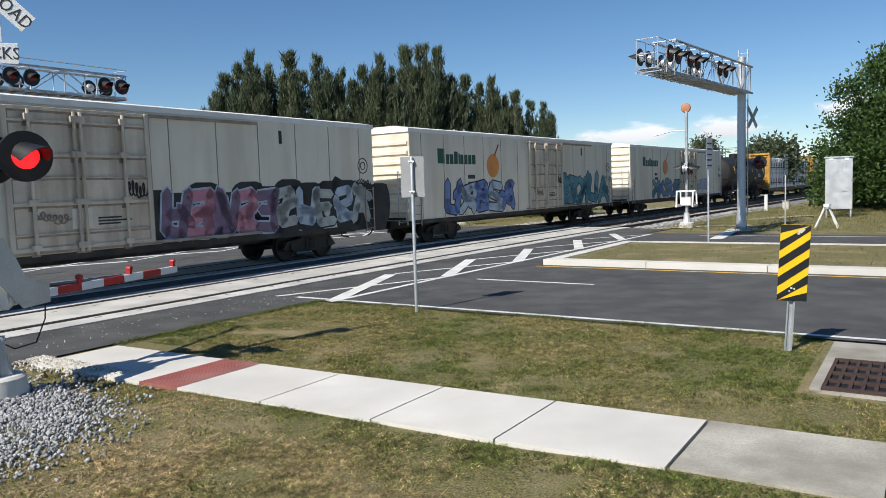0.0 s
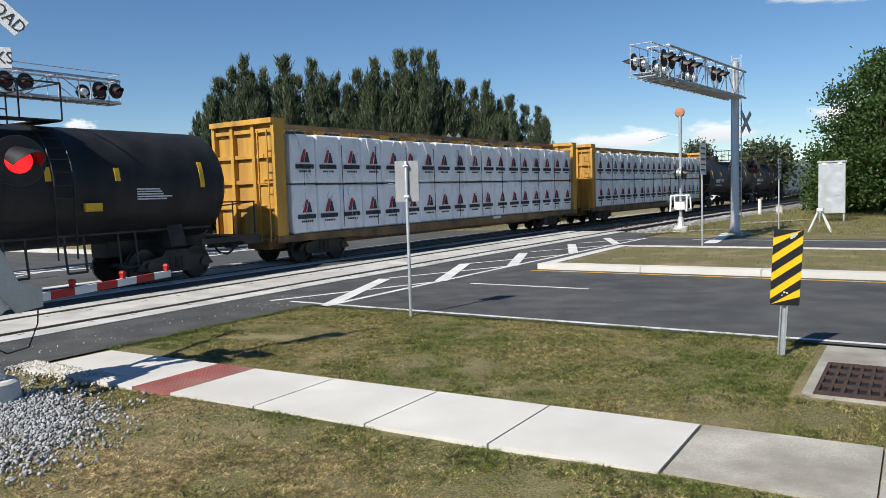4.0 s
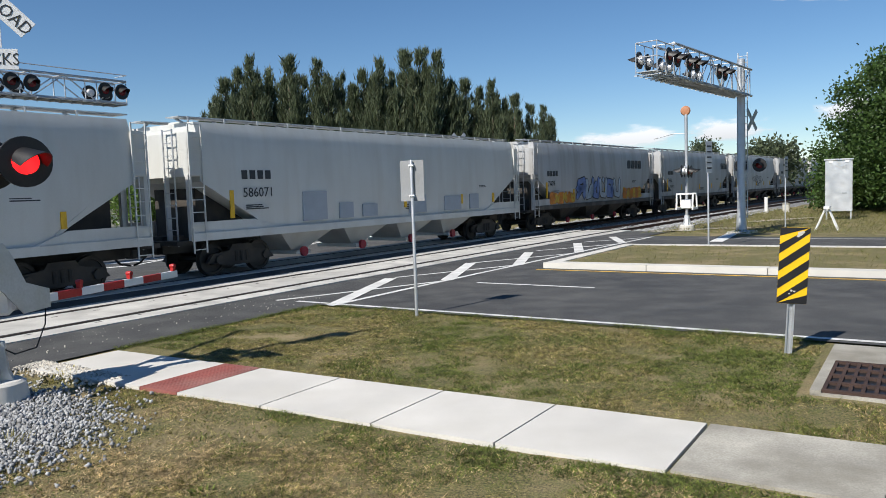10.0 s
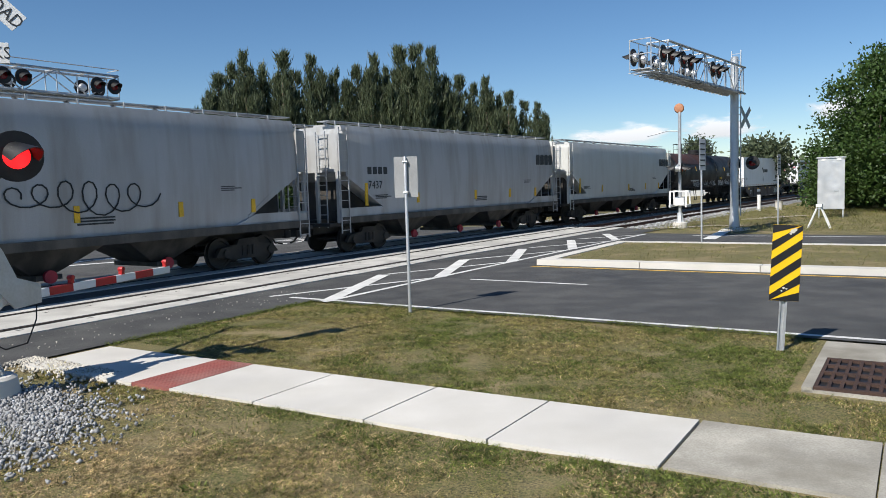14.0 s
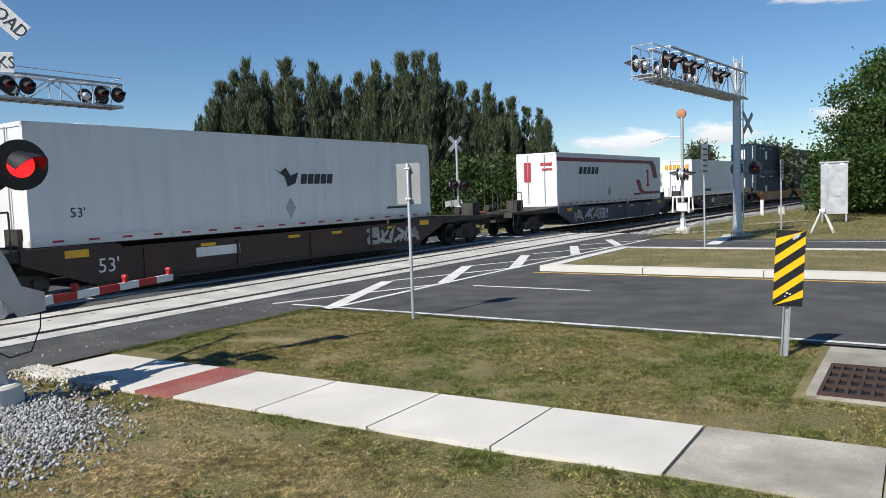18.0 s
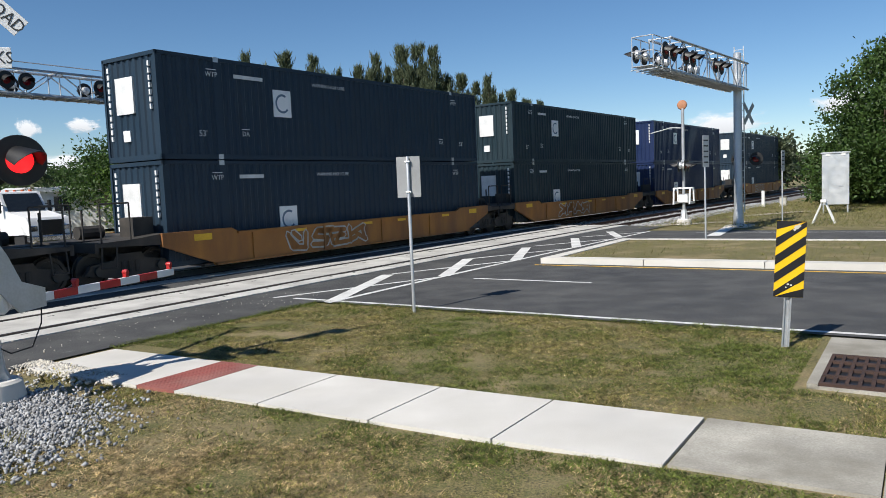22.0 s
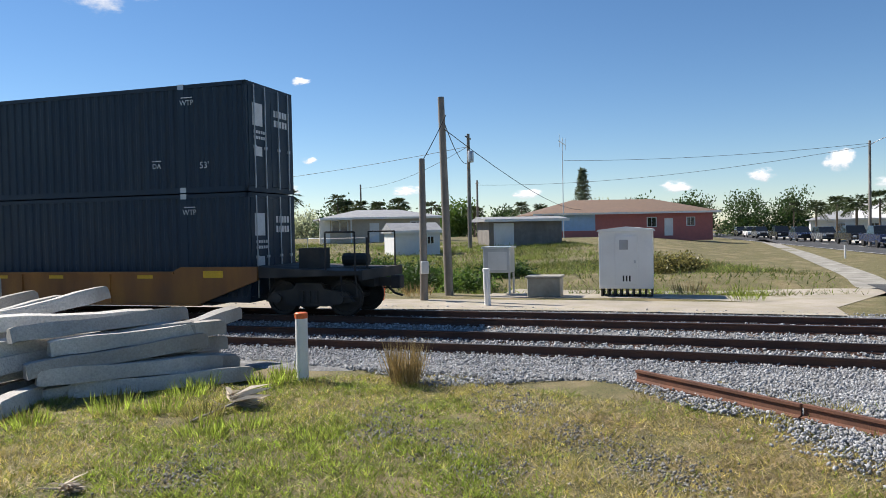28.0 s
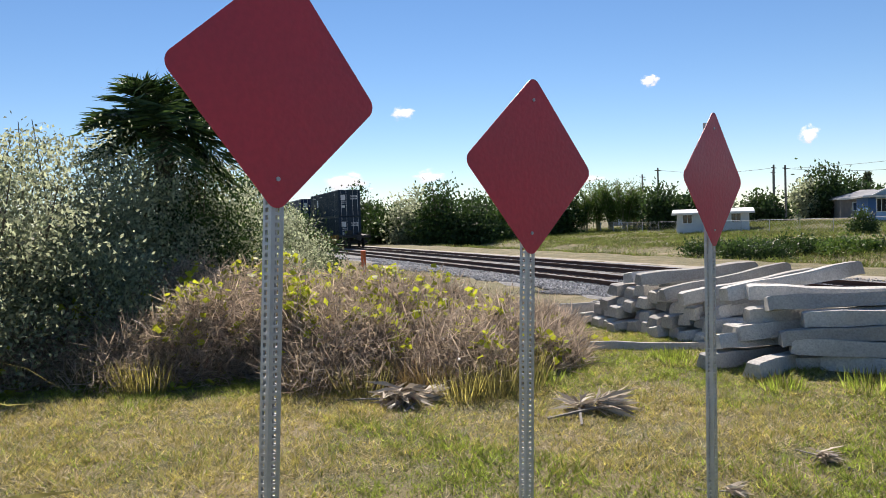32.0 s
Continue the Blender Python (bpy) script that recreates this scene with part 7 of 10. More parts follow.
# the farther stack shows its ends
LA, LB = Vector((-14.0, -9.2)), Vector((-12.55, -4.9))
for lv, n_ in enumerate((12, 11, 9, 8, 4)):
    for i in range(n_):
        yaw = 166 + r.uniform(-11, 11)
        c = LA.lerp(LB, (i + 0.5 + 0.6 * lv) / 12.5) + Vector((math.cos(radians(yaw)), math.sin(radians(yaw)))) * (1.3 + r.uniform(-0.22, 0.25) + 0.12 * lv)
        concrete_tie(c.x, c.y, -0.02 + lv * 0.216, yaw, r.uniform(-3, 3), r.uniform(-12, 12), r.randrange(4))
for x, y, z, yaw, tilt in ((-14.3, -6.6, 1.04, 146, -3), (-14.0, -5.9, 0.92, 141, -9), (-13.8, -5.4, 0.86, 137, -8), (-14.7, -9.6, 0.0, 140, 0), (-14.55, -9.2, 0.0, 152, 1), (-14.5, -9.3, 0.2, 146, 0), (-13.9, -9.9, -0.05, 128, 0), (-12.1, -6.3, -0.12, 118, 0)):
    concrete_tie(x, y, z, yaw, tilt, r.uniform(-10, 10), r.randrange(4))

# equipment cabinets beyond the tracks
cab = thing("relay_cabinet", "white steel relay cabinet with a padlocked door", "cabinet", pose(-23.6, 10.35, 0.12, 0, 0, 62.8))
W_, D_, H_ = 0.86, 0.62, 2.0
g = G()
g.box(-W_, W_, -D_, D_, 0.12, H_, 0.012)
part("body", g, "white", cab)
g = G()
g.prism([(-W_ - 0.06, H_), (W_ + 0.06, H_), (W_ + 0.02, H_ + 0.06), (0, H_ + 0.15), (-W_ - 0.02, H_ + 0.06)], -D_ - 0.06, D_ + 0.06, "y")
part("roof", g, "white", cab)
g = G()
g.box(-0.34, 0.38, -D_ - 0.03, -D_, 0.25, 1.85, 0.008)
dr = part("door", g, "white", cab)
g = G()
g.box(-0.2, 0.08, -D_ - 0.036, -D_ - 0.03, 1.4, 1.72)
part("notice", g, "hopper_grey", dr)
g = G()
g.box(0.26, 0.32, -D_ - 0.06, -D_ - 0.03, 0.95, 1.05)
part("handle", g, "galv", dr)
for k in range(3):
    g = G()
    g.box(-0.1 + k * 0.1, -0.05 + k * 0.1, -D_ - 0.034, -D_ - 0.03, 0.36, 0.55)
    part("louvre", g, "black", dr)
for k in range(9):
    g = G()
    x = -W_ + 0.08 + k * 0.2
    g.box(x - 0.03, x + 0.03, -D_ + 0.1, D_ - 0.1, -0.15, 0.12)
    part("support_leg", g, "steel_dark", cab)
cab = thing("switch_box", "grey steel switch box on four legs", "cabinet", pose(-25.7, 6.5, 0, 0, 0, 62.8))
g = G()
g.box(-0.48, 0.48, -0.4, 0.4, 0.75, 1.6, 0.015)
part("body", g, "galv", cab)
g = G()
g.box(-0.53, 0.53, -0.46, 0.46, 1.6, 1.66)
part("lid", g, "alu", cab)
g = G()
g.box(-0.3, 0.36, -0.42, -0.4, 0.85, 1.48)
part("panel", g, "alu", cab)
for x in (-0.44, 0.44):
    for y in (-0.36, 0.36):
        g = G()
        g.box(x - 0.03, x + 0.03, y - 0.03, y + 0.03, -0.1, 0.75)
        part("leg", g, "galv", cab)
cab = thing("utility_vault", "low pale concrete utility box on the sand", "box", pose(-24.35, 7.75, -0.02, 0, 0, 62.8))
g = G()
g.box(-0.55, 0.55, -0.4, 0.4, 0, 0.62, 0.02)
part("body", g, "concrete_old", cab)
g = G()
g.box(-0.6, 0.6, -0.45, 0.45, 0.62, 0.7, 0.015)
part("lid", g, "concrete_old", cab)


def pole(x, y, h, r, label, lean=(0, 0), arms=(), name="utility_pole", mat="wood"):
    ob = thing(name, label, "pole", pose(x, y, lay(x, y), lean[0], lean[1], 0), "poles")
    g = G()
    g.turned([(r * 1.15, -0.3), (r, h * 0.4), (r * 0.8, h)], (0, 0, 0), "z", 14)
    part("shaft", g, mat, ob)
    for p, q, w in arms:
        g = G()
        g.beam(p, q, w)
        part("crossarm", g, mat, ob)
    return ob


p0 = pole(-24.4, 3.6, 4.65, 0.12, "short grey wooden pole beside the track", (0, 1))
p1 = pole(-26.03, 4.75, 7.0, 0.14, "leaning grey wooden utility pole", (1, -1.6))
g = G()
g.box(0.1, 0.35, -0.12, 0.12, 0.9, 1.3, 0.02)
part("meter_box", g, "galv", p0)
p2 = pole(-58.8, 12.85, 9.2, 0.15, "tall wooden utility pole with a transformer", (0, 0), [((-0.9, 0.4, 8.9), (0.9, -0.4, 8.9), 0.1)])
g = G()
g.turned([(0.22, 6.9), (0.24, 7.0), (0.24, 7.7), (0.2, 7.8)], (0.36, 0.1, 0), "z", 14)
part("transformer", g, "galv", p2)
p3 = pole(-61.2, 51.5, 9.8, 0.13, "dark street light pole by the road", (0, 0), [], "street_lamp", "wood")
g = G()
g.path([(0, 0, 9.4), (0.8, 0.9, 10.0), (1.8, 2.0, 10.1)], 0.04, 6)
part("lamp_arm", g, "galv", p3)
g = G()
g.box(1.6, 2.2, 1.85, 2.15, 10.05, 10.2, 0.03)
part("luminaire", g, "alu", p3)
p4 = pole(-18.2, 22.4, 6.4, 0.09, "grey steel light pole beside the cantilever", (0, 0), [], "light_pole", "galv")
g = G()
g.path([(0, 0, 5.7), (0.6, 0.45, 5.75)], 0.03, 6)
g.box(0.5, 0.95, 0.3, 0.6, 5.66, 5.78)
part("lamp_arm", g, "galv", p4)
far_poles = [(-104.6, -54.7, 7.6), (-102.9, -51.3, 8.3), (-99.5, -33.7, 7.2), (-98.9, -32.1, 7.0), (-98.2, -18.7, 6.0), (-95, 22, 7.5), (-110, 8, 8), (-118, -40, 7.5)]
for x, y, h in far_poles:
    pole(x, y, h, 0.14, "distant utility pole among the gardens", (0, 0), [((-0.9, 0, h - 0.4), (0.9, 0, h - 0.4), 0.1)])
pole(-78.5, 27.8, 11.0, 0.05, "thin antenna mast with a cross bar", (0, 0), [((-2.2, 1.2, 10.4), (2.2, -1.2, 10.4), 0.06), ((-1.8, 1.0, 9.8), (-1.8, 1.0, 11.2), 0.04), ((1.6, -0.9, 9.8), (1.6, -0.9, 11.2), 0.04)], "antenna_mast", "alu")


def wire(p, q, sag, label="thin sagging overhead wire"):
    p, q = Vector(p), Vector(q)
    g = G()
    pts = [p.lerp(q, i / 14) - Vector((0, 0, 4 * sag * (i / 14) * (1 - i / 14))) for i in range(15)]
    g.path([tuple(a) for a in pts], 0.018, 4)
    loose("overhead_wire", g, "cable", label, "wire", None, "overhead wires")


wire((-26, 4.7, 6.0), (-58.8, 12.8, 7.6), 0.5)
wire((-26, 4.7, 5.8), (-86, 33, 4.4), 0.8)
wire((-58.8, 12.8, 8.9), (-110, 8, 8.6), 0.8)
wire((-58.8, 12.8, 8.9), (-98.9, -32.1, 7.7), 1.2)
wire((-61.2, 51.5, 9.3), (-95, 22, 8.0), 1.0)
wire((-61.2, 51.5, 9.5), (-78.5, 28, 9.6), 0.4)
wire((-99.5, -33.7, 7.9), (-102.9, -51.3, 9.0), 0.5)
wire((-98.9, -32.1, 7.7), (-98.2, -18.7, 6.7), 0.3)
wire((-24.4, 3.6, 4.5), (-26, 4.75, 6.3), 0.05)


# houses
def colour(name, col, **kw):
    if name not in MAT:
        MAT[name] = M(name, col, **kw)
    return name


colour("roof_brown", (0.20, 0.135, 0.095), rough=0.9, var=0.2, fine=14, bump=0.5)
colour("roof_grey", (0.30, 0.31, 0.32), rough=0.9, var=0.2, fine=14, bump=0.5)
colour("blue_wall", (0.06, 0.15, 0.34), rough=0.8, var=0.08)
colour("paleblue_wall", (0.36, 0.52, 0.72), rough=0.8, var=0.08)
colour("beige_wall", (0.48, 0.42, 0.34), rough=0.85, var=0.1)
colour("pink_wall", (0.50, 0.17, 0.15), rough=0.85, var=0.1)
colour("grey_wall", (0.24, 0.22, 0.20), rough=0.9, var=0.2, dirt=(0.15, 0.13, 0.11), amount=0.5, streak=2)
colour("white_wall", (0.72, 0.73, 0.72), rough=0.8, var=0.06)


def facing(az0, d0, az1, d1):
    """Middle, yaw and width of a front wall between two bearings and distances."""
    (ax, ay), (bx, by) = ((-math.sin(radians(a)) * d, math.cos(radians(a)) * d) for a, d in ((az0, d0), (az1, d1)))
    return (ax + bx) / 2, (ay + by) / 2, math.degrees(math.atan2(by - ay, bx - ax)), math.hypot(bx - ax, by - ay)


def house(x, y, yaw, w, d, h, wall, roof, label, rise=1.0, windows=(), doors=(), gable=False, accents=(), z=None, over=0.5, hood=None):
    """Front is local -y. windows: (x, z, w, h) on the front; a low hip or gable roof."""
    ob = thing("house", label, "house", pose(x, y, lay(x, y) if z is None else z, 0, 0, yaw), "houses beyond the tracks")
    g = G()
    g.box(-w / 2, w / 2, 0, d, -0.6, h)
    part("wall", g, wall, ob)
    g = G()
    a, b, c, e = -w / 2 - over, w / 2 + over, -over, d + over
    k = 0.0 if gable else min(d / 2 + over, w / 2) * 0.95
    v = [(a, c, h), (b, c, h), (b, e, h), (a, e, h), (a + k, d / 2, h + rise), (b - k, d / 2, h + rise)]
    v += [(p[0], p[1], h - 0.16) for p in v[:4]]
    g.add(v, [(0, 1, 5, 4), (1, 2, 5), (2, 3, 4, 5), (3, 0, 4), (6, 7, 1, 0), (7, 8, 2, 1), (8, 9, 3, 2), (9, 6, 0, 3), (9, 8, 7, 6)])
    part("roof", g, roof, ob)
    g = G()
    g.box(a, b, c - 0.03, c, h - 0.18, h + 0.03)
    part("fascia", g, "white", ob)
    for px_, pz, pw, ph in windows:
        g = G()
        g.box(px_ - pw / 2 - 0.08, px_ + pw / 2 + 0.08, -0.05, 0.02, pz - ph / 2 - 0.08, pz + ph / 2 + 0.08)
        wnd = part("window", g, "white", ob)
        for k2 in (0, 1):
            g = G()
            g.box(px_ - pw / 2 + k2 * pw / 2 + 0.03, px_ - pw / 2 + (k2 + 1) * pw / 2 - 0.03, -0.06, -0.04, pz - ph / 2, pz + ph / 2)
            part("pane", g, "glass", wnd)
    for px_, pw, ph in doors:
        g = G()
        g.box(px_ - pw / 2, px_ + pw / 2, -0.06, 0.02, 0, ph)
        part("door", g, "white", ob)
    for x0, x1, z0, z1, m in accents:
        g = G()
        g.box(x0, x1, -0.03, 0.02, z0, z1)
        part("painted_panel", g, m, ob)
    if hood:
        x0, x1, dep = hood
        g = G()
        g.box(x0, x1, -dep, 0, h - 0.25, h - 0.05)
        for xx in (x0 + 0.15, x1 - 0.15):
            g.box(xx - 0.06, xx + 0.06, -dep + 0.1, -dep + 0.22, 0, h - 0.2)
        part("porch", g, "white", ob)
    return ob


blue = house(*facing(103.05, 84, 91.4, 88), 8.5, 2.45, "blue_wall", "roof_grey", "low bright blue house with a grey roof", 1.3,
      [(-6.6, 1.5, 0.9, 1.2), (-7.8, 1.5, 0.8, 1.2), (1.2, 1.4, 1.0, 1.1), (5.2, 1.5, 0.8, 0.9)], [(3.4, 1.0, 2.05)], False, [(-8.25, -5.6, 0.0, 2.5, "paleblue_wall"), (2.3, 2.7, 0, 2.5, "paleblue_wall")])
g = G()
g.prism([(-8.7, 2.35), (-4.9, 2.35), (-6.8, 3.35)], -0.25, 0.5, "y")
part("gable", g, "paleblue_wall", blue)
g = G()
for x0 in (-8.9, -4.7):
    g.beam((x0, -0.35, 2.3), (-6.8, -0.35, 3.45), 0.5, 0.12)
part("gable_trim", g, "white", blue)
house(*facing(88.6, 78, 79.9, 80), 8.0, 2.6, "beige_wall", "roof_grey", "low beige house with a car port", 0.9,
      [(-4.6, 1.7, 1.6, 1.1), (3.5, 1.6, 1.2, 1.0)], [(-1.0, 1.0, 2.0)], False, [(-6.7, -5.6, 0, 2.6, "white_wall")], None, 0.6, (-6.7, -3.4, 1.2))
house(*facing(72.4, 86, 59.8, 92), 11.0, 2.75, "pink_wall", "roof_brown", "long pink house with a brown shingled roof", 1.7,
      [(3.0, 1.6, 1.0, 1.0), (7.6, 1.6, 0.9, 0.9)], [(5.0, 1.0, 2.0)], False, [(-8.4, -3.6, 0.75, 2.7, "paleblue_wall"), (-8.4, -3.6, 0.0, 0.75, "pink_wall"), (-10.2, -8.4, 0.0, 2.7, "grey_wall")], None, 0.7)
house(*facing(76.2, 61, 70.7, 63), 3.6, 2.2, "grey_wall", "roof_grey", "weathered grey shed with a flat roof", 0.25, [], [(-1.9, 1.7, 1.9)], True)
house(*facing(83.5, 54, 80.0, 55), 2.8, 1.8, "white_wall", "roof_grey", "small white garden shed", 0.6, [(1.0, 1.1, 0.5, 0.5)], [], True, (), None, 0.2)
house(-27.6, 57.0, 25, 11.0, 6.0, 2.6, "white_wall", "white", "white flat-roofed house beyond the road", 0.25, [(-2.0, 1.5, 1.2, 1.1), (2.4, 1.5, 1.2, 1.1)], [(0.4, 1.0, 2.1)], True, (), 0.75, 0.5)
house(-42.0, 51.5, 30, 17.0, 7.0, 2.7, "white_wall", "white", "long white building behind the lorry", 0.3, [(-5, 1.5, 1.4, 1.1), (-1, 1.5, 1.4, 1.1), (4, 1.5, 1.4, 1.1)], [(1.5, 1.0, 2.1)], True, (), 0.3, 0.5)
house(-96.0, 80.0, 55, 14, 8, 2.7, "white_wall", "roof_grey", "distant white house behind palms", 1.3, [(-3, 1.5, 1.2, 1.1), (3, 1.5, 1.2, 1.1)], [(0.0, 1.0, 2.1)])
house(-80.0, 72.0, 50, 10, 8, 2.7, "white_wall", "white", "distant white gabled house among palms", 1.9, [(-3, 1.5, 1.2, 1.1)], [(1.0, 1.0, 2.1)], True)
house(*facing(115.3, 80, 110.4, 80), 5, 2.0, "white_wall", "white", "small white cabin beyond the ditch", 0.4, [(-2.4, 1.4, 0.9, 0.8), (2.2, 1.4, 0.9, 0.8)], [(0, 0.9, 1.95)], True)
house(*facing(120.1, 120, 118.4, 120), 4, 1.5, "beige_wall", "beige_wall", "small tan shed beyond the ditch", 0.9, [], [(0, 0.9, 1.8)], True)
house(*facing(104.6, 112, 100.6, 114), 7, 2.6, "grey_wall", "roof_grey", "grey house half hidden by trees", 1.1, [(-2, 1.5, 1.2, 1.0), (3, 1.5, 1.0, 1.0)], [(0.5, 1, 2)])
house(34.0, 112.0, 190, 12, 8, 3.0, "white_wall", "roof_grey", "distant white house beyond the far verge", 1.2, [(-3, 1.5, 1.2, 1.1), (3, 1.5, 1.2, 1.1)], [(0.5, 1, 2)])


# vehicles
def vehicle(x, y, yaw, paint, label, kind="suv"):
    """Front is local +x."""
    ob = thing("parked_car" if kind != "pickup" else "pickup_truck", label, "car", pose(x, y, 0.02, 0, 0, yaw), "cars waiting at the crossing")
    L, W, H = (4.7, 0.92, 1.72) if kind == "suv" else (5.6, 0.98, 1.85)
    if kind == "suv":
        prof = [(-2.3, 0.35), (-2.35, 0.95), (-2.2, 1.05), (1.0, 1.08), (2.1, 0.95), (2.32, 0.75), (2.32, 0.35)]
        top = [(-2.2, 1.04), (-1.9, H), (0.35, H), (1.15, 1.06)]
    else:
        prof = [(-2.8, 0.5), (-2.8, 1.15), (0.9, 1.15), (2.6, 1.1), (2.78, 0.9), (2.78, 0.45)]
        top = [(-0.9, 1.12), (-0.7, H), (0.55, H), (1.2, 1.12)]
    g = G()
    g.prism(prof, -W, W, "y")
    part("body", g, paint, ob)
    g = G()
    v = [(px_, s * (W - (0.16 if pz > 1.3 else 0.03)), pz) for s in (-1, 1) for px_, pz in top]
    g.add(v, [(0, 1, 2, 3), (7, 6, 5, 4), (0, 4, 5, 1), (1, 5, 6, 2), (2, 6, 7, 3)])
    part("glasshouse", g, "glass", ob)
    g = G()
    g.box(top[1][0] + 0.05, top[2][0] - 0.02, -W + 0.15, W - 0.15, H - 0.04, H + 0.03, 0.02)
    part("roof", g, paint, ob)
    for wx in (-L * 0.31, L * 0.32):
        for s in (-1, 1):
            g = G()
            g.turned([(0.2, -0.11), (0.34, -0.11), (0.36, -0.06), (0.36, 0.06), (0.34, 0.11), (0.2, 0.11)], (wx, s * (W - 0.1), 0.36), "y", 16)
            wh = part("wheel", g, "tire", ob)
            g = G()
            g.turned([(0.03, 0.0), (0.19, 0.0), (0.2, 0.02)], (wx, s * (W + 0.0), 0.36), "y", 12)
            part("rim", g, "alu", wh)
    xf = 2.33 if kind == "suv" else 2.79
    for s in (-0.68, 0.68):
        g = G()
        g.box(xf - 0.05, xf + 0.015, s - 0.18, s + 0.18, 0.72, 0.9, 0.02)
        part("headlight", g, "white", ob, "clear headlight")
    g = G()
    g.box(xf - 0.03, xf + 0.02, -0.45, 0.45, 0.55, 0.88, 0.01)
    part("grille", g, "black", ob)
    g = G()
    g.box(xf - 0.1, xf + 0.05, -W + 0.05, W - 0.05, 0.36, 0.5, 0.02)
    part("bumper", g, "chrome" if kind == "pickup" else "black", ob)
    return ob


for nm, c in (("car_blue", (0.03, 0.06, 0.13)), ("car_black", (0.012, 0.013, 0.016)), ("car_red", (0.20, 0.02, 0.025)), ("car_white", (0.7, 0.7, 0.7)), ("car_grey", (0.12, 0.13, 0.14)), ("car_navy", (0.02, 0.03, 0.07))):
    colour(nm, c, rough=0.25, var=0.03, bump=0)
queue = [(-49.4, 46.0, "car_blue", "suv"), (-57.4, 49.4, "car_navy", "pickup"), (-66.7, 54.2, "car_black", "pickup"), (-76.4, 58.5, "car_grey", "suv"), (-82.3, 59.7, "car_navy", "suv"), (-91.8, 63.5, "car_black", "pickup"), (-103.4, 68.2, "car_grey", "suv"), (-123.9, 77.9, "car_black", "suv"), (-40.9, 44.5, "car_red", "pickup"), (-70.0, 61.5, "car_white", "suv"), (-112.5, 72.5, "car_white", "suv")]
names = {"car_blue": "dark blue", "car_black": "black", "car_red": "dark red", "car_white": "white", "car_grey": "grey", "car_navy": "navy"}
for x, y, c, k in queue:
    vehicle(x, y, -23, c, names[c] + (" pickup truck" if k == "pickup" else " estate car") + " waiting in line on the road", k)

# the white lorry that waits beyond the tracks
x, y, _ = rp(-39.2, 20.9)
lorry = thing("lorry", "white bonneted lorry with a dark grille, waiting at the crossing", "lorry", pose(x, y, 0.02, 0, 0, ROAD_ANG))
g = G()
g.prism([(-2.2, 1.0), (-2.2, 2.95), (-1.9, 3.05), (-0.55, 2.95), (0.1, 1.95), (1.95, 1.62), (2.15, 1.35), (2.2, 0.75), (-2.2, 0.75)], -1.08, 1.08, "y")
part("cab", g, "white", lorry)
g = G()
g.add([(0.12, -0.95, 1.98), (0.12, 0.95, 1.98), (-0.5, 0.9, 2.86), (-0.5, -0.9, 2.86), (0.16, -0.95, 2.0), (0.16, 0.95, 2.0), (-0.46, 0.9, 2.88), (-0.46, -0.9, 2.88)], [(4, 5, 6, 7), (0, 3, 2, 1), (0, 1, 5, 4), (2, 3, 7, 6)])
part("windscreen", g, "glass", lorry)
for s in (-1, 1):
    g = G()
    g.box(-1.25, -0.4, s * 1.09 - 0.01, s * 1.09 + 0.01, 2.0, 2.7)
    part("side_window", g, "glass", lorry)
    g = G()
    g.box(-0.15, 0.0, s * 1.3 - 0.08, s * 1.3 + 0.08, 1.9, 2.5, 0.02)
    g.beam((-0.1, s * 1.08, 2.3), (-0.1, s * 1.25, 2.3), 0.04)
    part("mirror", g, "black", lorry)
    g = G()
    g.box(1.95, 2.24, s * 0.88 - 0.2, s * 0.88 + 0.2, 0.95, 1.22, 0.03)
    part("headlight", g, "chrome", lorry, "clear headlight in a chrome surround")
    g = G()
    g.prism([(0.6, 0.75), (0.75, 1.15), (1.1, 1.28), (1.6, 1.2), (1.9, 0.8)], s * 1.0 - 0.2, s * 1.0 + 0.2, "y")
    part("mudguard", g, "white", lorry)
    for wx in (1.25, -3.4, -4.6):
        g = G()
        g.turned([(0.3, -0.14), (0.48, -0.14), (0.5, -0.08), (0.5, 0.08), (0.48, 0.14), (0.3, 0.14)], (wx, s * 0.98, 0.5), "y", 18)
        wh = part("wheel", g, "tire", lorry)
        g = G()
        g.turned([(0.05, 0.0), (0.28, 0.02), (0.3, 0.05)], (wx, s * 1.06, 0.5), "y", 14)
        part("hub", g, "chrome", wh)
g = G()
g.box(2.05, 2.24, -0.6, 0.6, 0.75, 1.5, 0.02)
part("grille", g, "black", lorry)
g = G()
g.box(1.9, 2.36, -1.1, 1.1, 0.42, 0.72, 0.04)
part("bumper", g, "chrome", lorry)
g = G()
g.box(-6.0, -1.5, -0.45, 0.45, 0.6, 0.95)
part("chassis", g, "steel_dark", lorry)
for k in range(5):
    g = G()
    g.box(-1.0, -0.88, -0.8 + k * 0.4 - 0.06, -0.8 + k * 0.4 + 0.06, 3.0, 3.08)
    part("marker_light", g, "orange", lorry)
trailer = thing("flatbed_trailer", "dark flatbed trailer behind the lorry", "trailer", pose(*straight(-48.6, 20.9), 0, 0, ROAD_ANG))
g = G()
g.box(-6.5, 6.0, -1.25, 1.25, 1.0, 1.18)
g.box(-6.3, 5.5, -0.5, 0.5, 0.7, 1.0)
part("deck", g, "steel_dark", trailer)
for wx in (-4.0, -5.2):
    for s in (-1, 1):
        g = G()
        g.turned([(0.3, -0.14), (0.48, -0.14), (0.5, 0.0), (0.48, 0.14), (0.3, 0.14)], (wx, s * 1.0, 0.5), "y", 16)
        part("wheel", g, "tire", trailer)
colour("hay", (0.30, 0.21, 0.085), rough=0.95, var=0.3, scale=4, fine=22, bump=0.9)
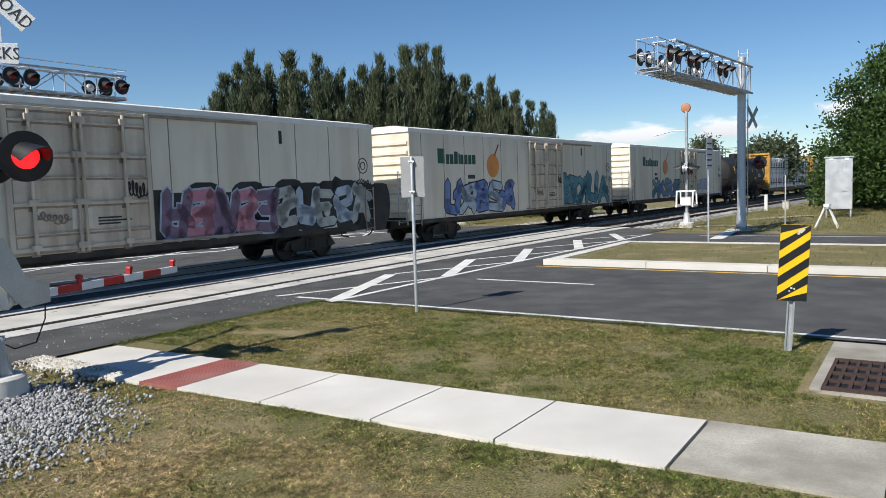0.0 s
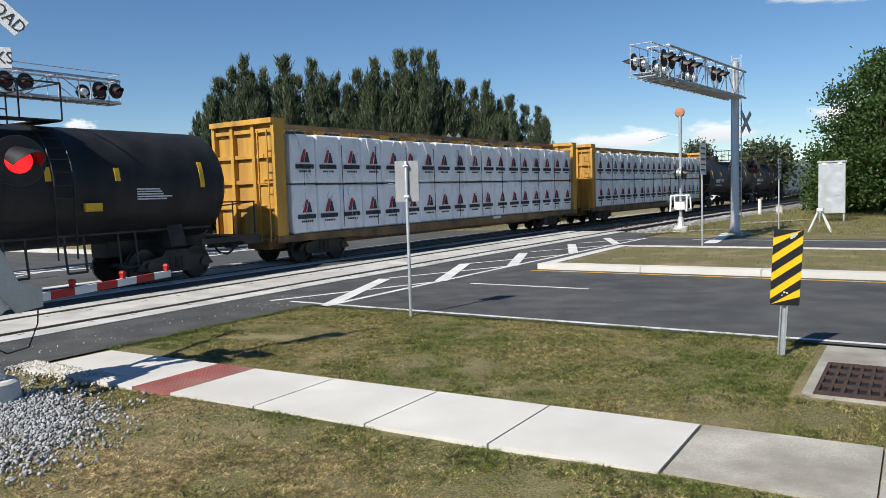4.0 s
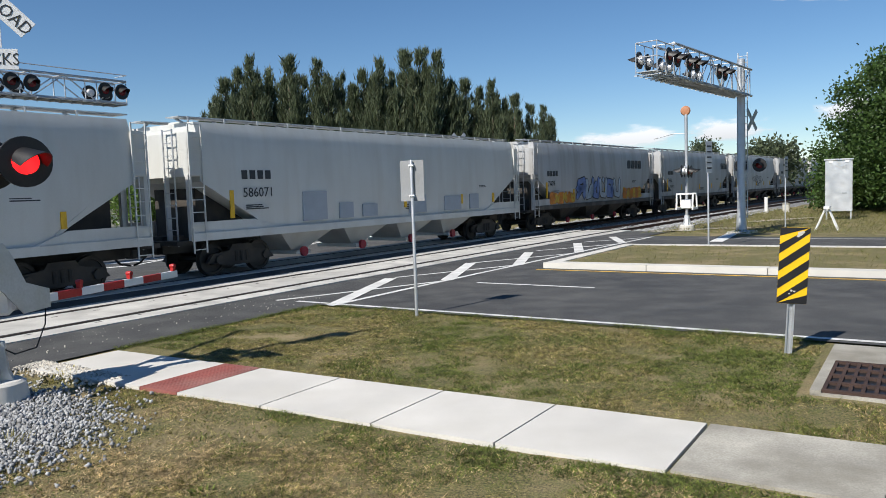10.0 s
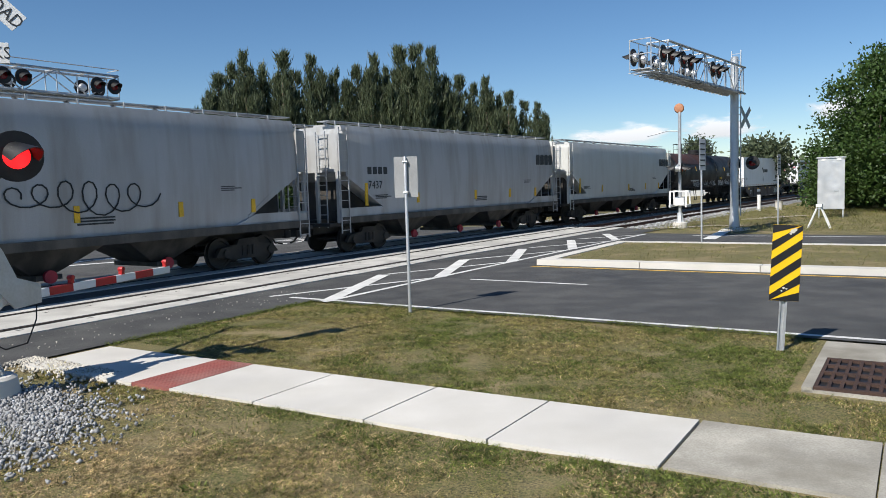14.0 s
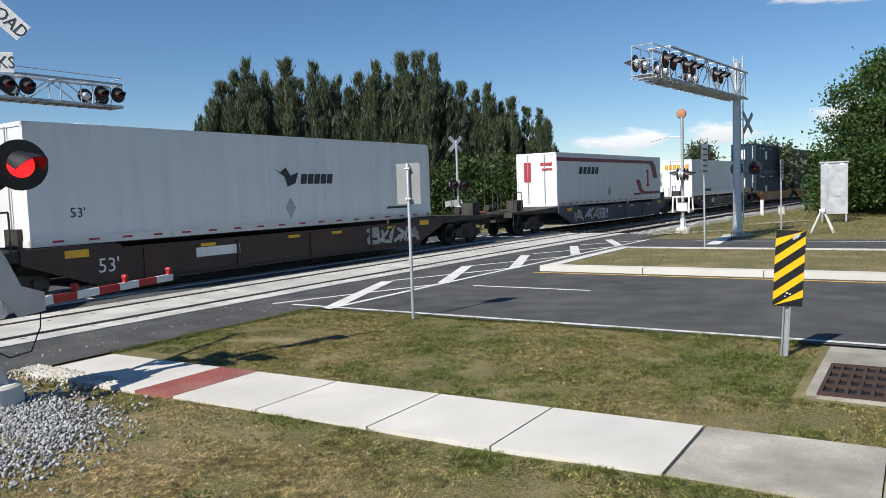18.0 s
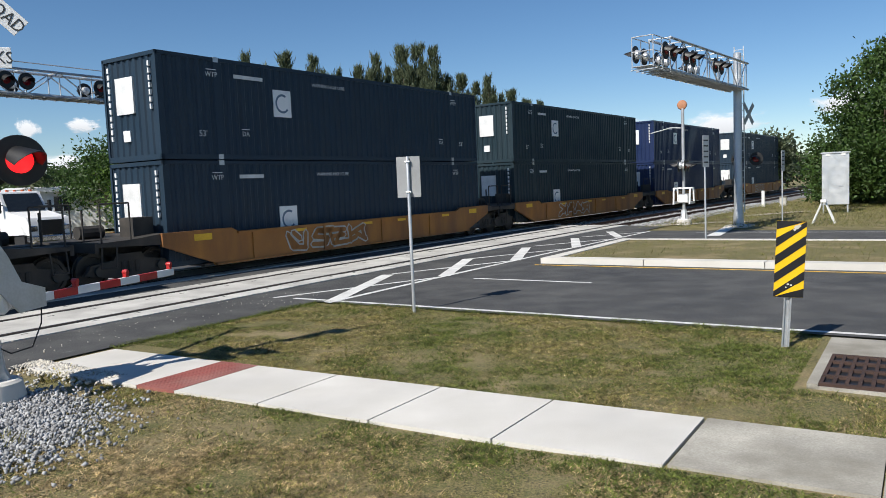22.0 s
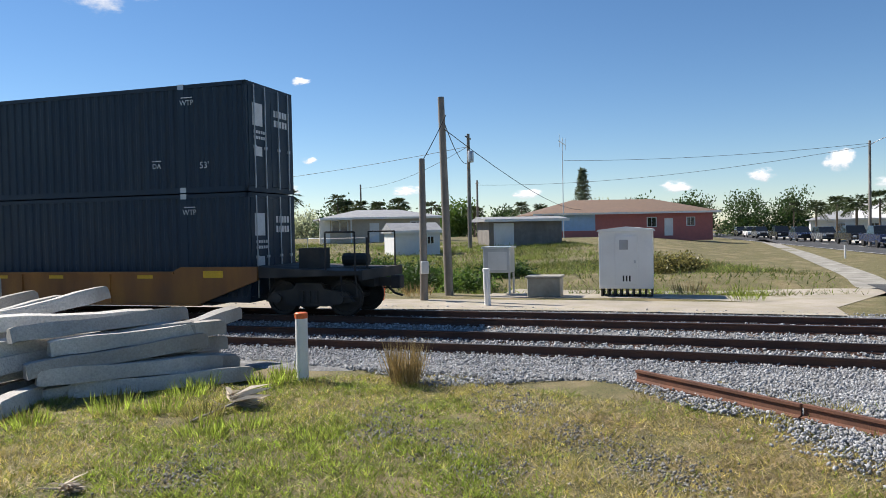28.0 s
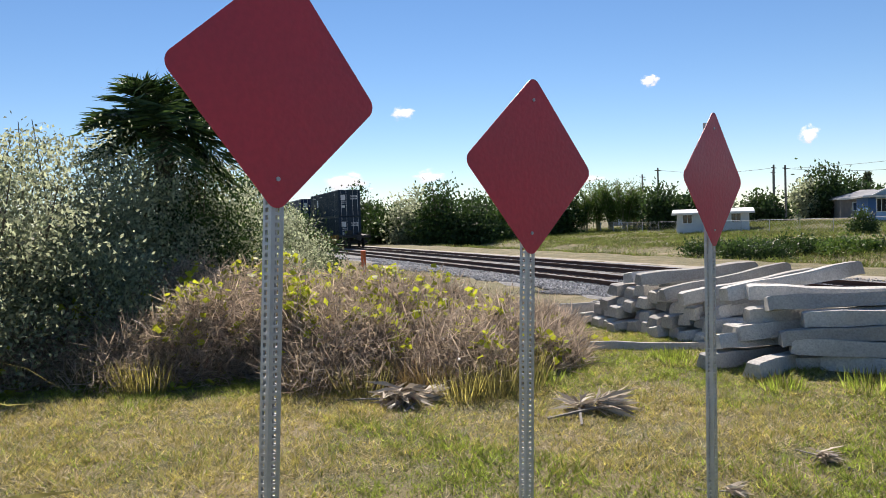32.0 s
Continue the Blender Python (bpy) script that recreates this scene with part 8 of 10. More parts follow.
for i in range(7):
    for lv in (0, 1):
        g = G()
        g.box(-0.78, 0.78, -1.15, 1.15, 0, 0.78, 0.05)
        loose("hay_bale", g, "hay", "large straw-coloured bale on a flatbed trailer", "bale", pose(*straight(-43.4 - i * 1.62, 20.9), 0, 0, ROAD_ANG) @ pose(0, 0, 1.19 + lv * 0.79), "bales on the trailer")
# a yellow loader on a low trailer behind the far lane
ld = thing("loader", "yellow backhoe loader parked beside the road", "loader", pose(*straight(-52, 12.6), 0, 0, ROAD_ANG))
g = G()
g.box(-1.6, 1.6, -0.6, 0.6, 0.8, 1.5, 0.06)
part("body", g, "yellow", ld)
g = G()
g.box(-0.7, 0.5, -0.65, 0.65, 1.5, 2.6, 0.04)
part("cab", g, "glass", ld)
g = G()
g.box(-0.8, 0.6, -0.72, 0.72, 2.6, 2.72, 0.03)
part("cab_roof", g, "yellow", ld)
g = G()
for s in (-0.5, 0.5):
    g.beam((1.0, s, 1.3), (2.3, s, 1.0), 0.16)
    g.beam((2.3, s, 1.0), (2.7, s, 0.5), 0.14)
part("loader_arm", g, "yellow", ld)
g = G()
g.prism([(2.6, 0.15), (3.3, 0.15), (2.8, 0.9), (2.6, 0.9)], -1.0, 1.0, "y")
part("bucket", g, "steel_dark", ld)
for wx, rr in ((-1.1, 0.65), (1.2, 0.45)):
    for s in (-1, 1):
        g = G()
        g.turned([(rr * 0.5, -0.2), (rr, -0.18), (rr, 0.18), (rr * 0.5, 0.2)], (wx, s * 0.85, rr), "y", 16)
        part("wheel", g, "tire", ld)

# concrete footpath and sandy track beyond the crossing
def ribbon(name, pts, w, mat, label, category, dz=0.02):
    rows = []
    for i, p in enumerate(pts):
        a, b = Vector(pts[max(i - 1, 0)]), Vector(pts[min(i + 1, len(pts) - 1)])
        d = (b - a).normalized()
        n = Vector((-d.y, d.x)) * w / 2
        rows.append([(p[0] + n.x * k, p[1] + n.y * k, max(lay(p[0], p[1]), lay(p[0] + n.x * k, p[1] + n.y * k)) + dz) for k in (-1, -0.5, 0, 0.5, 1)])
    return sheet(name, rows, mat, label, category)


def spline(pts, n=8):
    out = []
    for i in range(len(pts) - 1):
        p0, p1, p2, p3 = (Vector(pts[max(i - 1, 0)]), Vector(pts[i]), Vector(pts[i + 1]), Vector(pts[min(i + 2, len(pts) - 1)]))
        for k in range(n):
            t = k / n
            out.append(tuple(0.5 * (2 * p1 + (p2 - p0) * t + (2 * p0 - 5 * p1 + 4 * p2 - p3) * t * t + (3 * p1 - p0 - 3 * p2 + p3) * t ** 3)))
    return out + [tuple(pts[-1])]


ribbon("pavement_west", spline([(-14.2, 16.6), (-17.6, 17.5), (-23.7, 20.1), (-29, 23.4), (-39, 29.3), (-60, 42.0), (-96, 63.2)]), 1.3, "concrete_old", "pale concrete footpath winding beside the road", "pavement", 0.03)
ribbon("sand_track", spline([(-70, -93), (-32.0, -17.6), (-25.2, -1.0), (-21.3, 7.2), (-17.6, 13.6)]), 3.0, "sand", "bare sandy strip beside the main track", "track", 0.015)
ribbon("sand_lot", spline([(-27.5, 7.0), (-24.5, 13.0), (-20.0, 16.6)]), 6.5, "sand", "trampled sandy patch round the cabinets", "track", 0.012)

ribbon("sand_patch", spline([(9.6, 36.6), (12.0, 37.2), (14.6, 37.0)]), 1.0, "sand", "pale sandy patch at the foot of the masts", "ground", 0.035)
ribbon("sand_patch_far", spline([(15.6, 41.5), (18.0, 43.0), (21.0, 44.2)]), 0.9, "sand", "pale sandy patch on the verge", "ground", 0.035)

# chain-link fence before the houses
fence = thing("chain_link_fence", "low chain-link fence along the gardens", "fence")
pts = [(-84, -50), (-72, -30), (-66.5, -18), (-64.5, -12), (-62.5, 0), (-59.5, 4.5)]
for p, q in zip(pts, pts[1:]):
    n = max(1, int((Vector(q) - Vector(p)).length / 3))
    for i in range(n):
        a = Vector(p).lerp(Vector(q), i / n)
        b = Vector(p).lerp(Vector(q), (i + 1) / n)
        g = G()
        g.tube((a.x, a.y, lay(a.x, a.y) - 0.1), (a.x, a.y, lay(a.x, a.y) + 1.2), 0.03, n=6)
        part("post", g, "galv", fence)
        g = G()
        za, zb = lay(a.x, a.y), lay(b.x, b.y)
        g.tube((a.x, a.y, za + 1.17), (b.x, b.y, zb + 1.17), 0.02, n=5)
        for k in range(10):
            t0 = k / 10
            c0, c1 = a.lerp(b, t0), a.lerp(b, min(t0 + 0.35, 1))
            g.beam((c0.x, c0.y, za + 0.05), (c1.x, c1.y, za + 1.15), 0.006)
            g.beam((c0.x, c0.y, za + 1.15), (c1.x, c1.y, za + 0.05), 0.006)
        part("mesh_panel", g, "galv", fence)


# ---- the three red diamonds near the camera ----
def diamond(x, y, z, yaw, roll, sc, lean, label):
    ob = thing("dead_end_sign", label, "sign", pose(x, y, 0, 0, 0, yaw), "red diamond signs")
    g = G()
    n, s, rr = 6, 0.32 * sc * math.sqrt(2), 0.045
    poly = []
    for k in range(4):
        a = math.pi / 2 * k
        cx, cz = (s - rr * math.sqrt(2)) * math.cos(a), (s - rr * math.sqrt(2)) * math.sin(a)
        for i in range(n + 1):
            t = a - math.pi / 4 + math.pi / 2 * i / n
            poly.append((cx + rr * math.cos(t), cz + rr * math.sin(t)))
    g.prism(poly, -0.004, 0.0, "y")
    pl = part("panel", g, "reddiamond", ob)
    pl.matrix_basis = pose(0, 0, z, 0, roll, 0)
    g = G()
    for k in (-0.33, 0.33):
        g.turned([(0.008, -0.009), (0.008, -0.004)], (0, 0, k * sc), "y", 8)
    part("bolt", g, "galv", pl)
    w = 0.05
    tip = pose(0, 0, z, 0, lean, 0) @ pose(0, 0, -z)
    H = z + 0.35
    # a square perforated post: four walls with rows of holes
    for sx, sy in ((0, 0), (0, 1)):
        y0 = 0.004 + sy * (w - 0.004)
        zz, g = -0.1, G()
        while zz < H:
            g.box(-w / 2, -0.009, y0, y0 + 0.004, zz, zz + 0.0254)
            g.box(0.009, w / 2, y0, y0 + 0.004, zz, zz + 0.0254)
            g.box(-0.009, 0.009, y0, y0 + 0.004, zz + 0.016, zz + 0.0254)
            zz += 0.0254
        tagged(part("post_wall", g, "galv", ob), kind="stuff").matrix_basis = tip
    for sx in (-w / 2, w / 2 - 0.004):
        zz, g = -0.1, G()
        while zz < H:
            g.box(sx, sx + 0.004, 0.008, 0.022, zz, zz + 0.0254)
            g.box(sx, sx + 0.004, 0.040, w, zz, zz + 0.0254)
            g.box(sx, sx + 0.004, 0.022, 0.040, zz + 0.016, zz + 0.0254)
            zz += 0.0254
        tagged(part("post_wall", g, "galv", ob), kind="stuff").matrix_basis = tip
    return ob


for x, y, z, yaw, roll, sc, lean in ((-1.514, -2.413, 2.790, 179.6, 5.3, 0.953, 4.0), (-2.897, -2.372, 2.561, 172.2, 3.6, 0.953, 2.9), (-4.552, -2.187, 2.521, 179.1, 2.1, 0.953, 1.6)):
    diamond(x, y, z, yaw, roll, sc, lean, "red diamond marker on a perforated steel post")


# ---- plants, stones and small litter ----
RNG = np.random.default_rng(7)
LEAF = {
    "pine": leafy("casuarina_needles", (0.120, 0.150, 0.082), 0.5, 0.45),
    "oak": leafy("broad_green_leaves", (0.055, 0.105, 0.022), 0.4, 0.35),
    "hedge": leafy("dark_shrub_leaves", (0.055, 0.100, 0.026), 0.45, 0.4),
    "light": leafy("bright_green_leaves", (0.12, 0.20, 0.035), 0.35, 0.4),
    "grey": leafy("grey_green_leaves", (0.40, 0.44, 0.28), 0.5, 0.68),
    "palm": leafy("palm_fronds", (0.060, 0.085, 0.025), 0.35, 0.3),
    "vine": leafy("yellow_green_vine_leaves", (0.46, 0.50, 0.04), 0.35, 0.6),
    "twig": leafy("dry_bramble_stems", (0.46, 0.37, 0.285), 0.55, 0.5),
    "frond": leafy("bleached_palm_blades", (0.52, 0.45, 0.36), 0.55, 0.35),
    "verge": leafy("bank_grass", (0.17, 0.22, 0.045), 0.5, 0.5, ((0.35, 0.6, 1.35), (2.2, 0.65, 1.35))),
    "dry": leafy("withered_brown_leaves", (0.42, 0.34, 0.24), 0.55, 0.6),
    "straw": leafy("dry_straw", (0.36, 0.26, 0.11), 0.35, 0.3),
    "grass": leafy("green_grass", (0.125, 0.155, 0.032), 0.45, 0.35, ((9.0, 0.62, 1.42), (23.0, 0.72, 1.30))),
    "olive": leafy("olive_grass", (0.25, 0.225, 0.075), 0.45, 0.45, ((9.0, 0.62, 1.42), (23.0, 0.72, 1.30))),
    "yard": leafy("yellow_green_grass", (0.46, 0.40, 0.12), 0.45, 0.6, ((6.0, 0.62, 1.4), (19.0, 0.7, 1.35))),
    "pale": leafy("pale_straw", (0.64, 0.54, 0.32), 0.4, 0.5),
    "tan": leafy("dead_grass", (0.42, 0.32, 0.17), 0.4, 0.3, ((9.0, 0.62, 1.42), (23.0, 0.72, 1.30))),
    "lush": leafy("lush_grass", (0.27, 0.34, 0.055), 0.45, 0.6, ((6.0, 0.62, 1.4), (19.0, 0.7, 1.35))),
}


def raw(name, v, f, mat):
    """A large mesh of equal faces, from arrays."""
    me = bpy.data.meshes.new(name)
    v, f = np.asarray(v, np.float32), np.asarray(f, np.int32)
    k = f.shape[1]
    me.vertices.add(len(v)), me.loops.add(f.size), me.polygons.add(len(f))
    me.vertices.foreach_set("co", v.ravel())
    me.loops.foreach_set("vertex_index", f.ravel())
    me.polygons.foreach_set("loop_start", np.arange(0, f.size, k, dtype=np.int32))
    me.update(calc_edges=True)
    me.materials.append(mat)
    return me


def unit(a):
    return a / (np.linalg.norm(a, axis=-1, keepdims=True) + 1e-9)


def leaves(p, along_dir, length, width, rng, tri=False):
    """Pointed leaves: four corners each, at p, growing along a direction."""
    n = len(p)
    d = unit(along_dir)
    s = unit(np.cross(d, unit(rng.normal(size=(n, 3)))))
    L = (length * rng.uniform(0.6, 1.3, n))[:, None]
    w = (width * rng.uniform(0.7, 1.3, n))[:, None]
    u = np.cross(s, d)
    mid = p + d * L * 0.5 + u * L * 0.08
    if tri:
        v = np.stack([p - s * w / 2, p + s * w / 2, p + d * L], 1).reshape(-1, 3)
        return v, np.arange(3 * n).reshape(n, 3)
    v = np.stack([p, mid + s * w / 2, p + d * L, mid - s * w / 2], 1).reshape(-1, 3)
    f = np.arange(4 * n).reshape(n, 4)
    return v, f


def crown_clumps(centre, radii, n_clumps, per, size, rng, leaf_l, leaf_w, hollow=0.55, flat=0.0, dome=False):
    """Leaf clumps over an uneven ellipsoid with gaps."""
    d = unit(rng.normal(size=(n_clumps, 3)))
    d[:, 2] = np.abs(d[:, 2]) if dome else np.where(d[:, 2] < -0.5, -d[:, 2], d[:, 2])
    rr = rng.uniform(hollow, 1.05, n_clumps)[:, None]
    c = np.asarray(centre) + d * rr * np.asarray(radii)
    p = np.repeat(c, per, 0) + rng.normal(size=(n_clumps * per, 3)) * size * np.array([1, 1, 0.75])
    out = unit(p - np.asarray(centre)) * 0.6 + rng.normal(size=p.shape) * 0.7
    out[:, 2] -= flat
    return leaves(p, out, leaf_l, leaf_w, rng)


def limb_mesh(g, base, tips, r0, rng):
    for t in tips:
        m = base.lerp(t, 0.5) + Vector((rng.uniform(-0.4, 0.4), rng.uniform(-0.4, 0.4), 0.2))
        g.tube(base, m, r0, r0 * 0.65, n=7, cap=False)
        g.tube(m, t, r0 * 0.65, r0 * 0.2, n=6, cap=False)


def casuarina_kind(seed, H, R, leaders):
    """A feathery tree: several leaders, each with upswept sprays that end in points."""
    rng = np.random.default_rng(seed)
    allv, allf, k = [], [], 0
    g = G()
    for i in range(leaders):
        ang = 2.4 * i + rng.uniform(0, 1)
        off = 0.0 if i == 0 else R * rng.uniform(0.35, 0.75)
        ox, oy = math.cos(ang) * off, math.sin(ang) * off
        h = H if i == 0 else H * rng.uniform(0.70, 0.95)
        rr = R * (0.8 if i == 0 else rng.uniform(0.5, 0.7))
        g.tube((ox * 0.3, oy * 0.3, -0.3), (ox, oy, h * 0.92), 0.16, 0.03, n=7)
        nb = 62
        t = np.sort(rng.uniform(0.05, 0.97, nb) ** 0.9)
        for tb in t:
            a = rng.uniform(0, 2 * math.pi)
            ln = rr * (1.0 - tb ** 1.3) * rng.uniform(0.5, 1.2) + 0.15
            out, rise = np.array([math.cos(a), math.sin(a), 0.0]), rng.uniform(0.9, 1.7)
            m = 44
            u = rng.uniform(0.1, 1, m) ** 0.8
            p = np.array([ox, oy, tb * h]) + out * (u * ln)[:, None] + np.array([0, 0, 1.0]) * ((0.35 * u + 0.65 * u ** 2) * ln * rise)[:, None]
            p = p + rng.normal(size=(m, 3)) * (0.06 + 0.15 * (1 - u))[:, None]
            d = out * 0.35 + np.array([0, 0, 1.0]) * (0.7 + 0.8 * u)[:, None] + rng.normal(size=(m, 3)) * 0.28
            v, f = leaves(p, d, 0.52, 0.08, rng, True)
            allv.append(v), allf.append(f + k)
            k += len(v)
    crown = raw("crown", np.concatenate(allv), np.concatenate(allf), LEAF["pine"])
    return crown, mesh_of(g, "trunk", "bark")


def polar(az, d):
    return -math.sin(radians(az)) * d, math.cos(radians(az)) * d


KINDS = [casuarina_kind(11, 12.0, 2.5, 5), casuarina_kind(12, 12.0, 2.1, 4), casuarina_kind(13, 12.0, 2.9, 6), casuarina_kind(14, 12.0, 2.3, 5)]
# bearing, distance and height of each tree
row = [(17.6, 59, 9.2), (16.7, 60, 11.4), (15.8, 61, 11.9), (14.8, 60, 12.6), (13.6, 62, 12.2), (12.1, 60, 13.1), (11.2, 62, 11.6), (10.0, 60, 12.4), (8.3, 61, 11.6), (7.4, 60, 10.8), (6.6, 61, 11.8), (5.4, 60, 12.4), (4.4, 62, 11.8), (3.3, 60, 13.4), (2.1, 61, 13.3), (0.95, 60, 12.8), (0.3, 62, 10.4), (-1.1, 61, 11.2), (-2.1, 63, 10.4), (-3.1, 61, 10.6), (-4.0, 62, 9.4), (-4.75, 61, 9.8), (-5.9, 62, 8.8), (-6.9, 61, 8.5), (-7.6, 62, 6.2), (14.2, 67, 11.0), (9.2, 67, 9.8), (2.8, 67, 12.0), (-0.4, 68, 9.4), (-3.4, 67, 9.6), (6.0, 67, 11.0), (12.0, 68, 11.2)]
for i, (az, d, h) in enumerate(row):
    x, y = polar(az, d)
    t = thing("casuarina_tree", "tall dark green casuarina with feathery pointed tops", "tree", pose(x, y, lay(x, y), 0, 0, 67 * i) @ Matrix.Diagonal((h / 12.0, h / 12.0, h / 11.7, 1)), "row of casuarinas")
    part("crown", KINDS[i % 4][0], None, t)
    part("trunk", KINDS[i % 4][1], None, t)


def broad_tree(x, y, h, r, seed, leaf, label, clumps=70, per=70, size=0.55, ll=0.28, lw=0.16, trunk_r=0.22, low=0.35, name="tree", hollow=0.5):
    rng = np.random.default_rng(seed)
    t = thing(name, label, "tree" if h > 2.5 else "shrub", pose(x, y, lay(x, y)))
    dome = low < 0.09
    c = (0, 0, 0.06 * h) if dome else (0, 0, h * (1 + low) / 2)
    v, f = crown_clumps(c, (r, r, h * 0.9 if dome else h * (1 - low) / 2), clumps, per, size, rng, ll, lw, hollow, 0.0, dome)
    part("crown", raw("crown", v, f, LEAF[leaf]), None, t)
    if trunk_r:
        g = G()
        g.tube((0, 0, -0.2), (0, 0, h * low * 1.15), trunk_r, trunk_r * 0.75, n=9, cap=False)
        rd = random.Random(seed)
        tips = [Vector((rd.uniform(-r, r) * 0.75, rd.uniform(-r, r) * 0.75, h * rd.uniform(0.55, 0.95))) for _ in range(9)]
        limb_mesh(g, Vector((0, 0, h * low * 1.1)), tips, trunk_r * 0.6, rd)
        part("trunk", g, "bark", t)
    return t


def at_az(az, d):
    return polar(az, d)


# the wood on the far verge, and trees behind it
for az, d, h, r, s in ((-30.6, 57, 10.6, 5.0, 21), (-34.6, 54, 14.0, 6.2, 22), (-28.6, 66, 6.0, 3.2, 23), (-40, 52, 13, 6, 25)):
    x, y = polar(az, d)
    broad_tree(x, y, h, r, s, "oak", "broad spreading green tree at the wood's edge", 360, 110, 0.5, 0.25, 0.16, 0.3, 0.03)
for az, d, h, r, s, lf in ((-24.0, 130, 4.2, 6, 32, "hedge"), (-21.5, 135, 4.0, 6, 33, "oak"), (-22.8, 95, 6.5, 2.2, 34, "pine"), (-18.4, 150, 9.0, 2.0, 35, "pine"), (-15.0, 150, 4, 8, 36, "hedge"), (-12.0, 150, 4, 8, 37, "hedge"), (-18.5, 150, 4, 8, 38, "oak"), (-9.5, 150, 5, 8, 39, "hedge"), (-27.5, 120, 5.5, 7, 40, "oak")):
    x, y = polar(az, d)
    broad_tree(x, y, h, r, s, lf, "distant green trees beyond the far verge", 55, 60, 0.9, 0.6, 0.32, 0.2, 0.15)
# shrubs under the casuarinas
for i, az in enumerate(np.arange(-8, 19.5, 1.35)):
    rd = random.Random(i + 50)
    x, y = polar(az, rd.uniform(55, 58))
    broad_tree(x, y, rd.uniform(3.0, 5.4), rd.uniform(1.8, 2.6), 60 + i, "hedge", "dense dark green shrub under the casuarinas", 60, 60, 0.45, 0.28, 0.17, 0, 0.0, "shrub")
for az, d, h, r, s, lf in ((19.5, 56, 5.6, 2.8, 90, "light"), (21.8, 58, 6.0, 3.0, 91, "light"), (24.2, 60, 6.6, 3.2, 92, "oak"), (22.6, 53, 3.4, 2.0, 93, "light"), (26.2, 66, 5.2, 3.4, 94, "oak"), (28.5, 72, 5.0, 3.0, 95, "hedge"), (18.0, 54, 3.4, 2.0, 96, "light")):
    x, y = polar(az, d)
    broad_tree(x, y, h, r, s, lf, "light green leafy tree beside the casuarinas", 90, 70, 0.5, 0.26, 0.15, 0.12, 0.1)


def palm_mesh(seed, h, fronds, fl, kind="palm", thick=0.13):
    rng = np.random.default_rng(seed)
    vs, fs, k = [], [], 0
    for i in range(fronds):
        a = rng.uniform(0, 2 * math.pi)
        el = rng.uniform(-0.6, 1.3)
        d0 = np.array([math.cos(a) * math.cos(el), math.sin(a) * math.cos(el), math.sin(el)])
        m = 26
        t = np.linspace(0.25, 1, m)
        droop = np.array([0, 0, -1.0]) * (t[:, None] ** 2) * fl * 0.45
        spine = np.array([0, 0, h]) + d0 * (t * fl)[:, None] + droop
        side = unit(np.cross(d0, np.array([0, 0, 1.0])))
        for sg in (-1, 1):
            dirs = side * sg * 0.9 + d0 * 0.7 + np.array([0, 0, -0.45]) + rng.normal(size=(m, 3)) * 0.12
            v, f = leaves(spine, dirs, fl * 0.42, 0.055 * fl / 1.4, rng)
            vs.append(v), fs.append(f + k)
            k += len(v)
    crown = raw("fronds", np.concatenate(vs), np.concatenate(fs), LEAF[kind])
    g = G()
    prof = [(thick * 1.3, -0.2)] + [(thick * (1 + 0.08 * (i % 2)), h * i / 14) for i in range(1, 15)]
    g.turned(prof, (0, 0, 0), "z", 10)
    return crown, mesh_of(g, "trunk", "bark")


PALMS = [palm_mesh(3, 4.2, 34, 1.5), palm_mesh(4, 5.4, 30, 1.7), palm_mesh(5, 7.5, 26, 2.0)]


def palm(x, y, k, sc, label, i=0):
    t = thing("palm_tree", label, "palm", pose(x, y, lay(x, y), 0, 0, 50 * i) @ Matrix.Scale(sc, 4), "palms")
    part("fronds", PALMS[k][0], None, t)
    part("trunk", PALMS[k][1], None, t)


for i, (u, v, k, sc) in enumerate(((-74, 23.5, 0, 1.0), (-79, 23.5, 0, 1.05), (-84, 23.3, 0, 0.95), (-68, 23.5, 0, 1.0), (-90, 23.5, 0, 1.0), (-96, 23.5, 1, 0.9), (-104, 23.5, 0, 1.1), (-112, 23.5, 1, 0.9), (-122, 23.5, 0, 1.1), (-135, 23.4, 1, 0.9), (-62, 23.5, 1, 0.95), (-150, 10, 1, 1.0), (-160, 9, 1, 1.1), (-142, 7, 1, 0.9), (-56, 33, 1, 0.9), (-128, 8.5, 1, 0.8), (-118, 7, 0, 1.0))):
    x, y, _ = rp(u, v)
    palm(x, y, k, sc, "cabbage palm in a row along the road", i)
for i, (az, d, k, sc) in enumerate(((91.2, 100, 2, 0.80), (87.6, 102, 2, 0.72), (87.0, 103, 1, 0.85), (85.9, 100, 1, 0.82), (84.6, 101, 1, 0.80), (83.0, 100, 1, 0.86), (80.5, 104, 1, 0.8), (73.6, 104, 1, 0.75), (72.2, 106, 0, 0.9), (77.2, 108, 0, 0.9))):
    x, y = polar(az, d)
    palm(x, y, k, sc, "shaggy palm behind the houses", i)


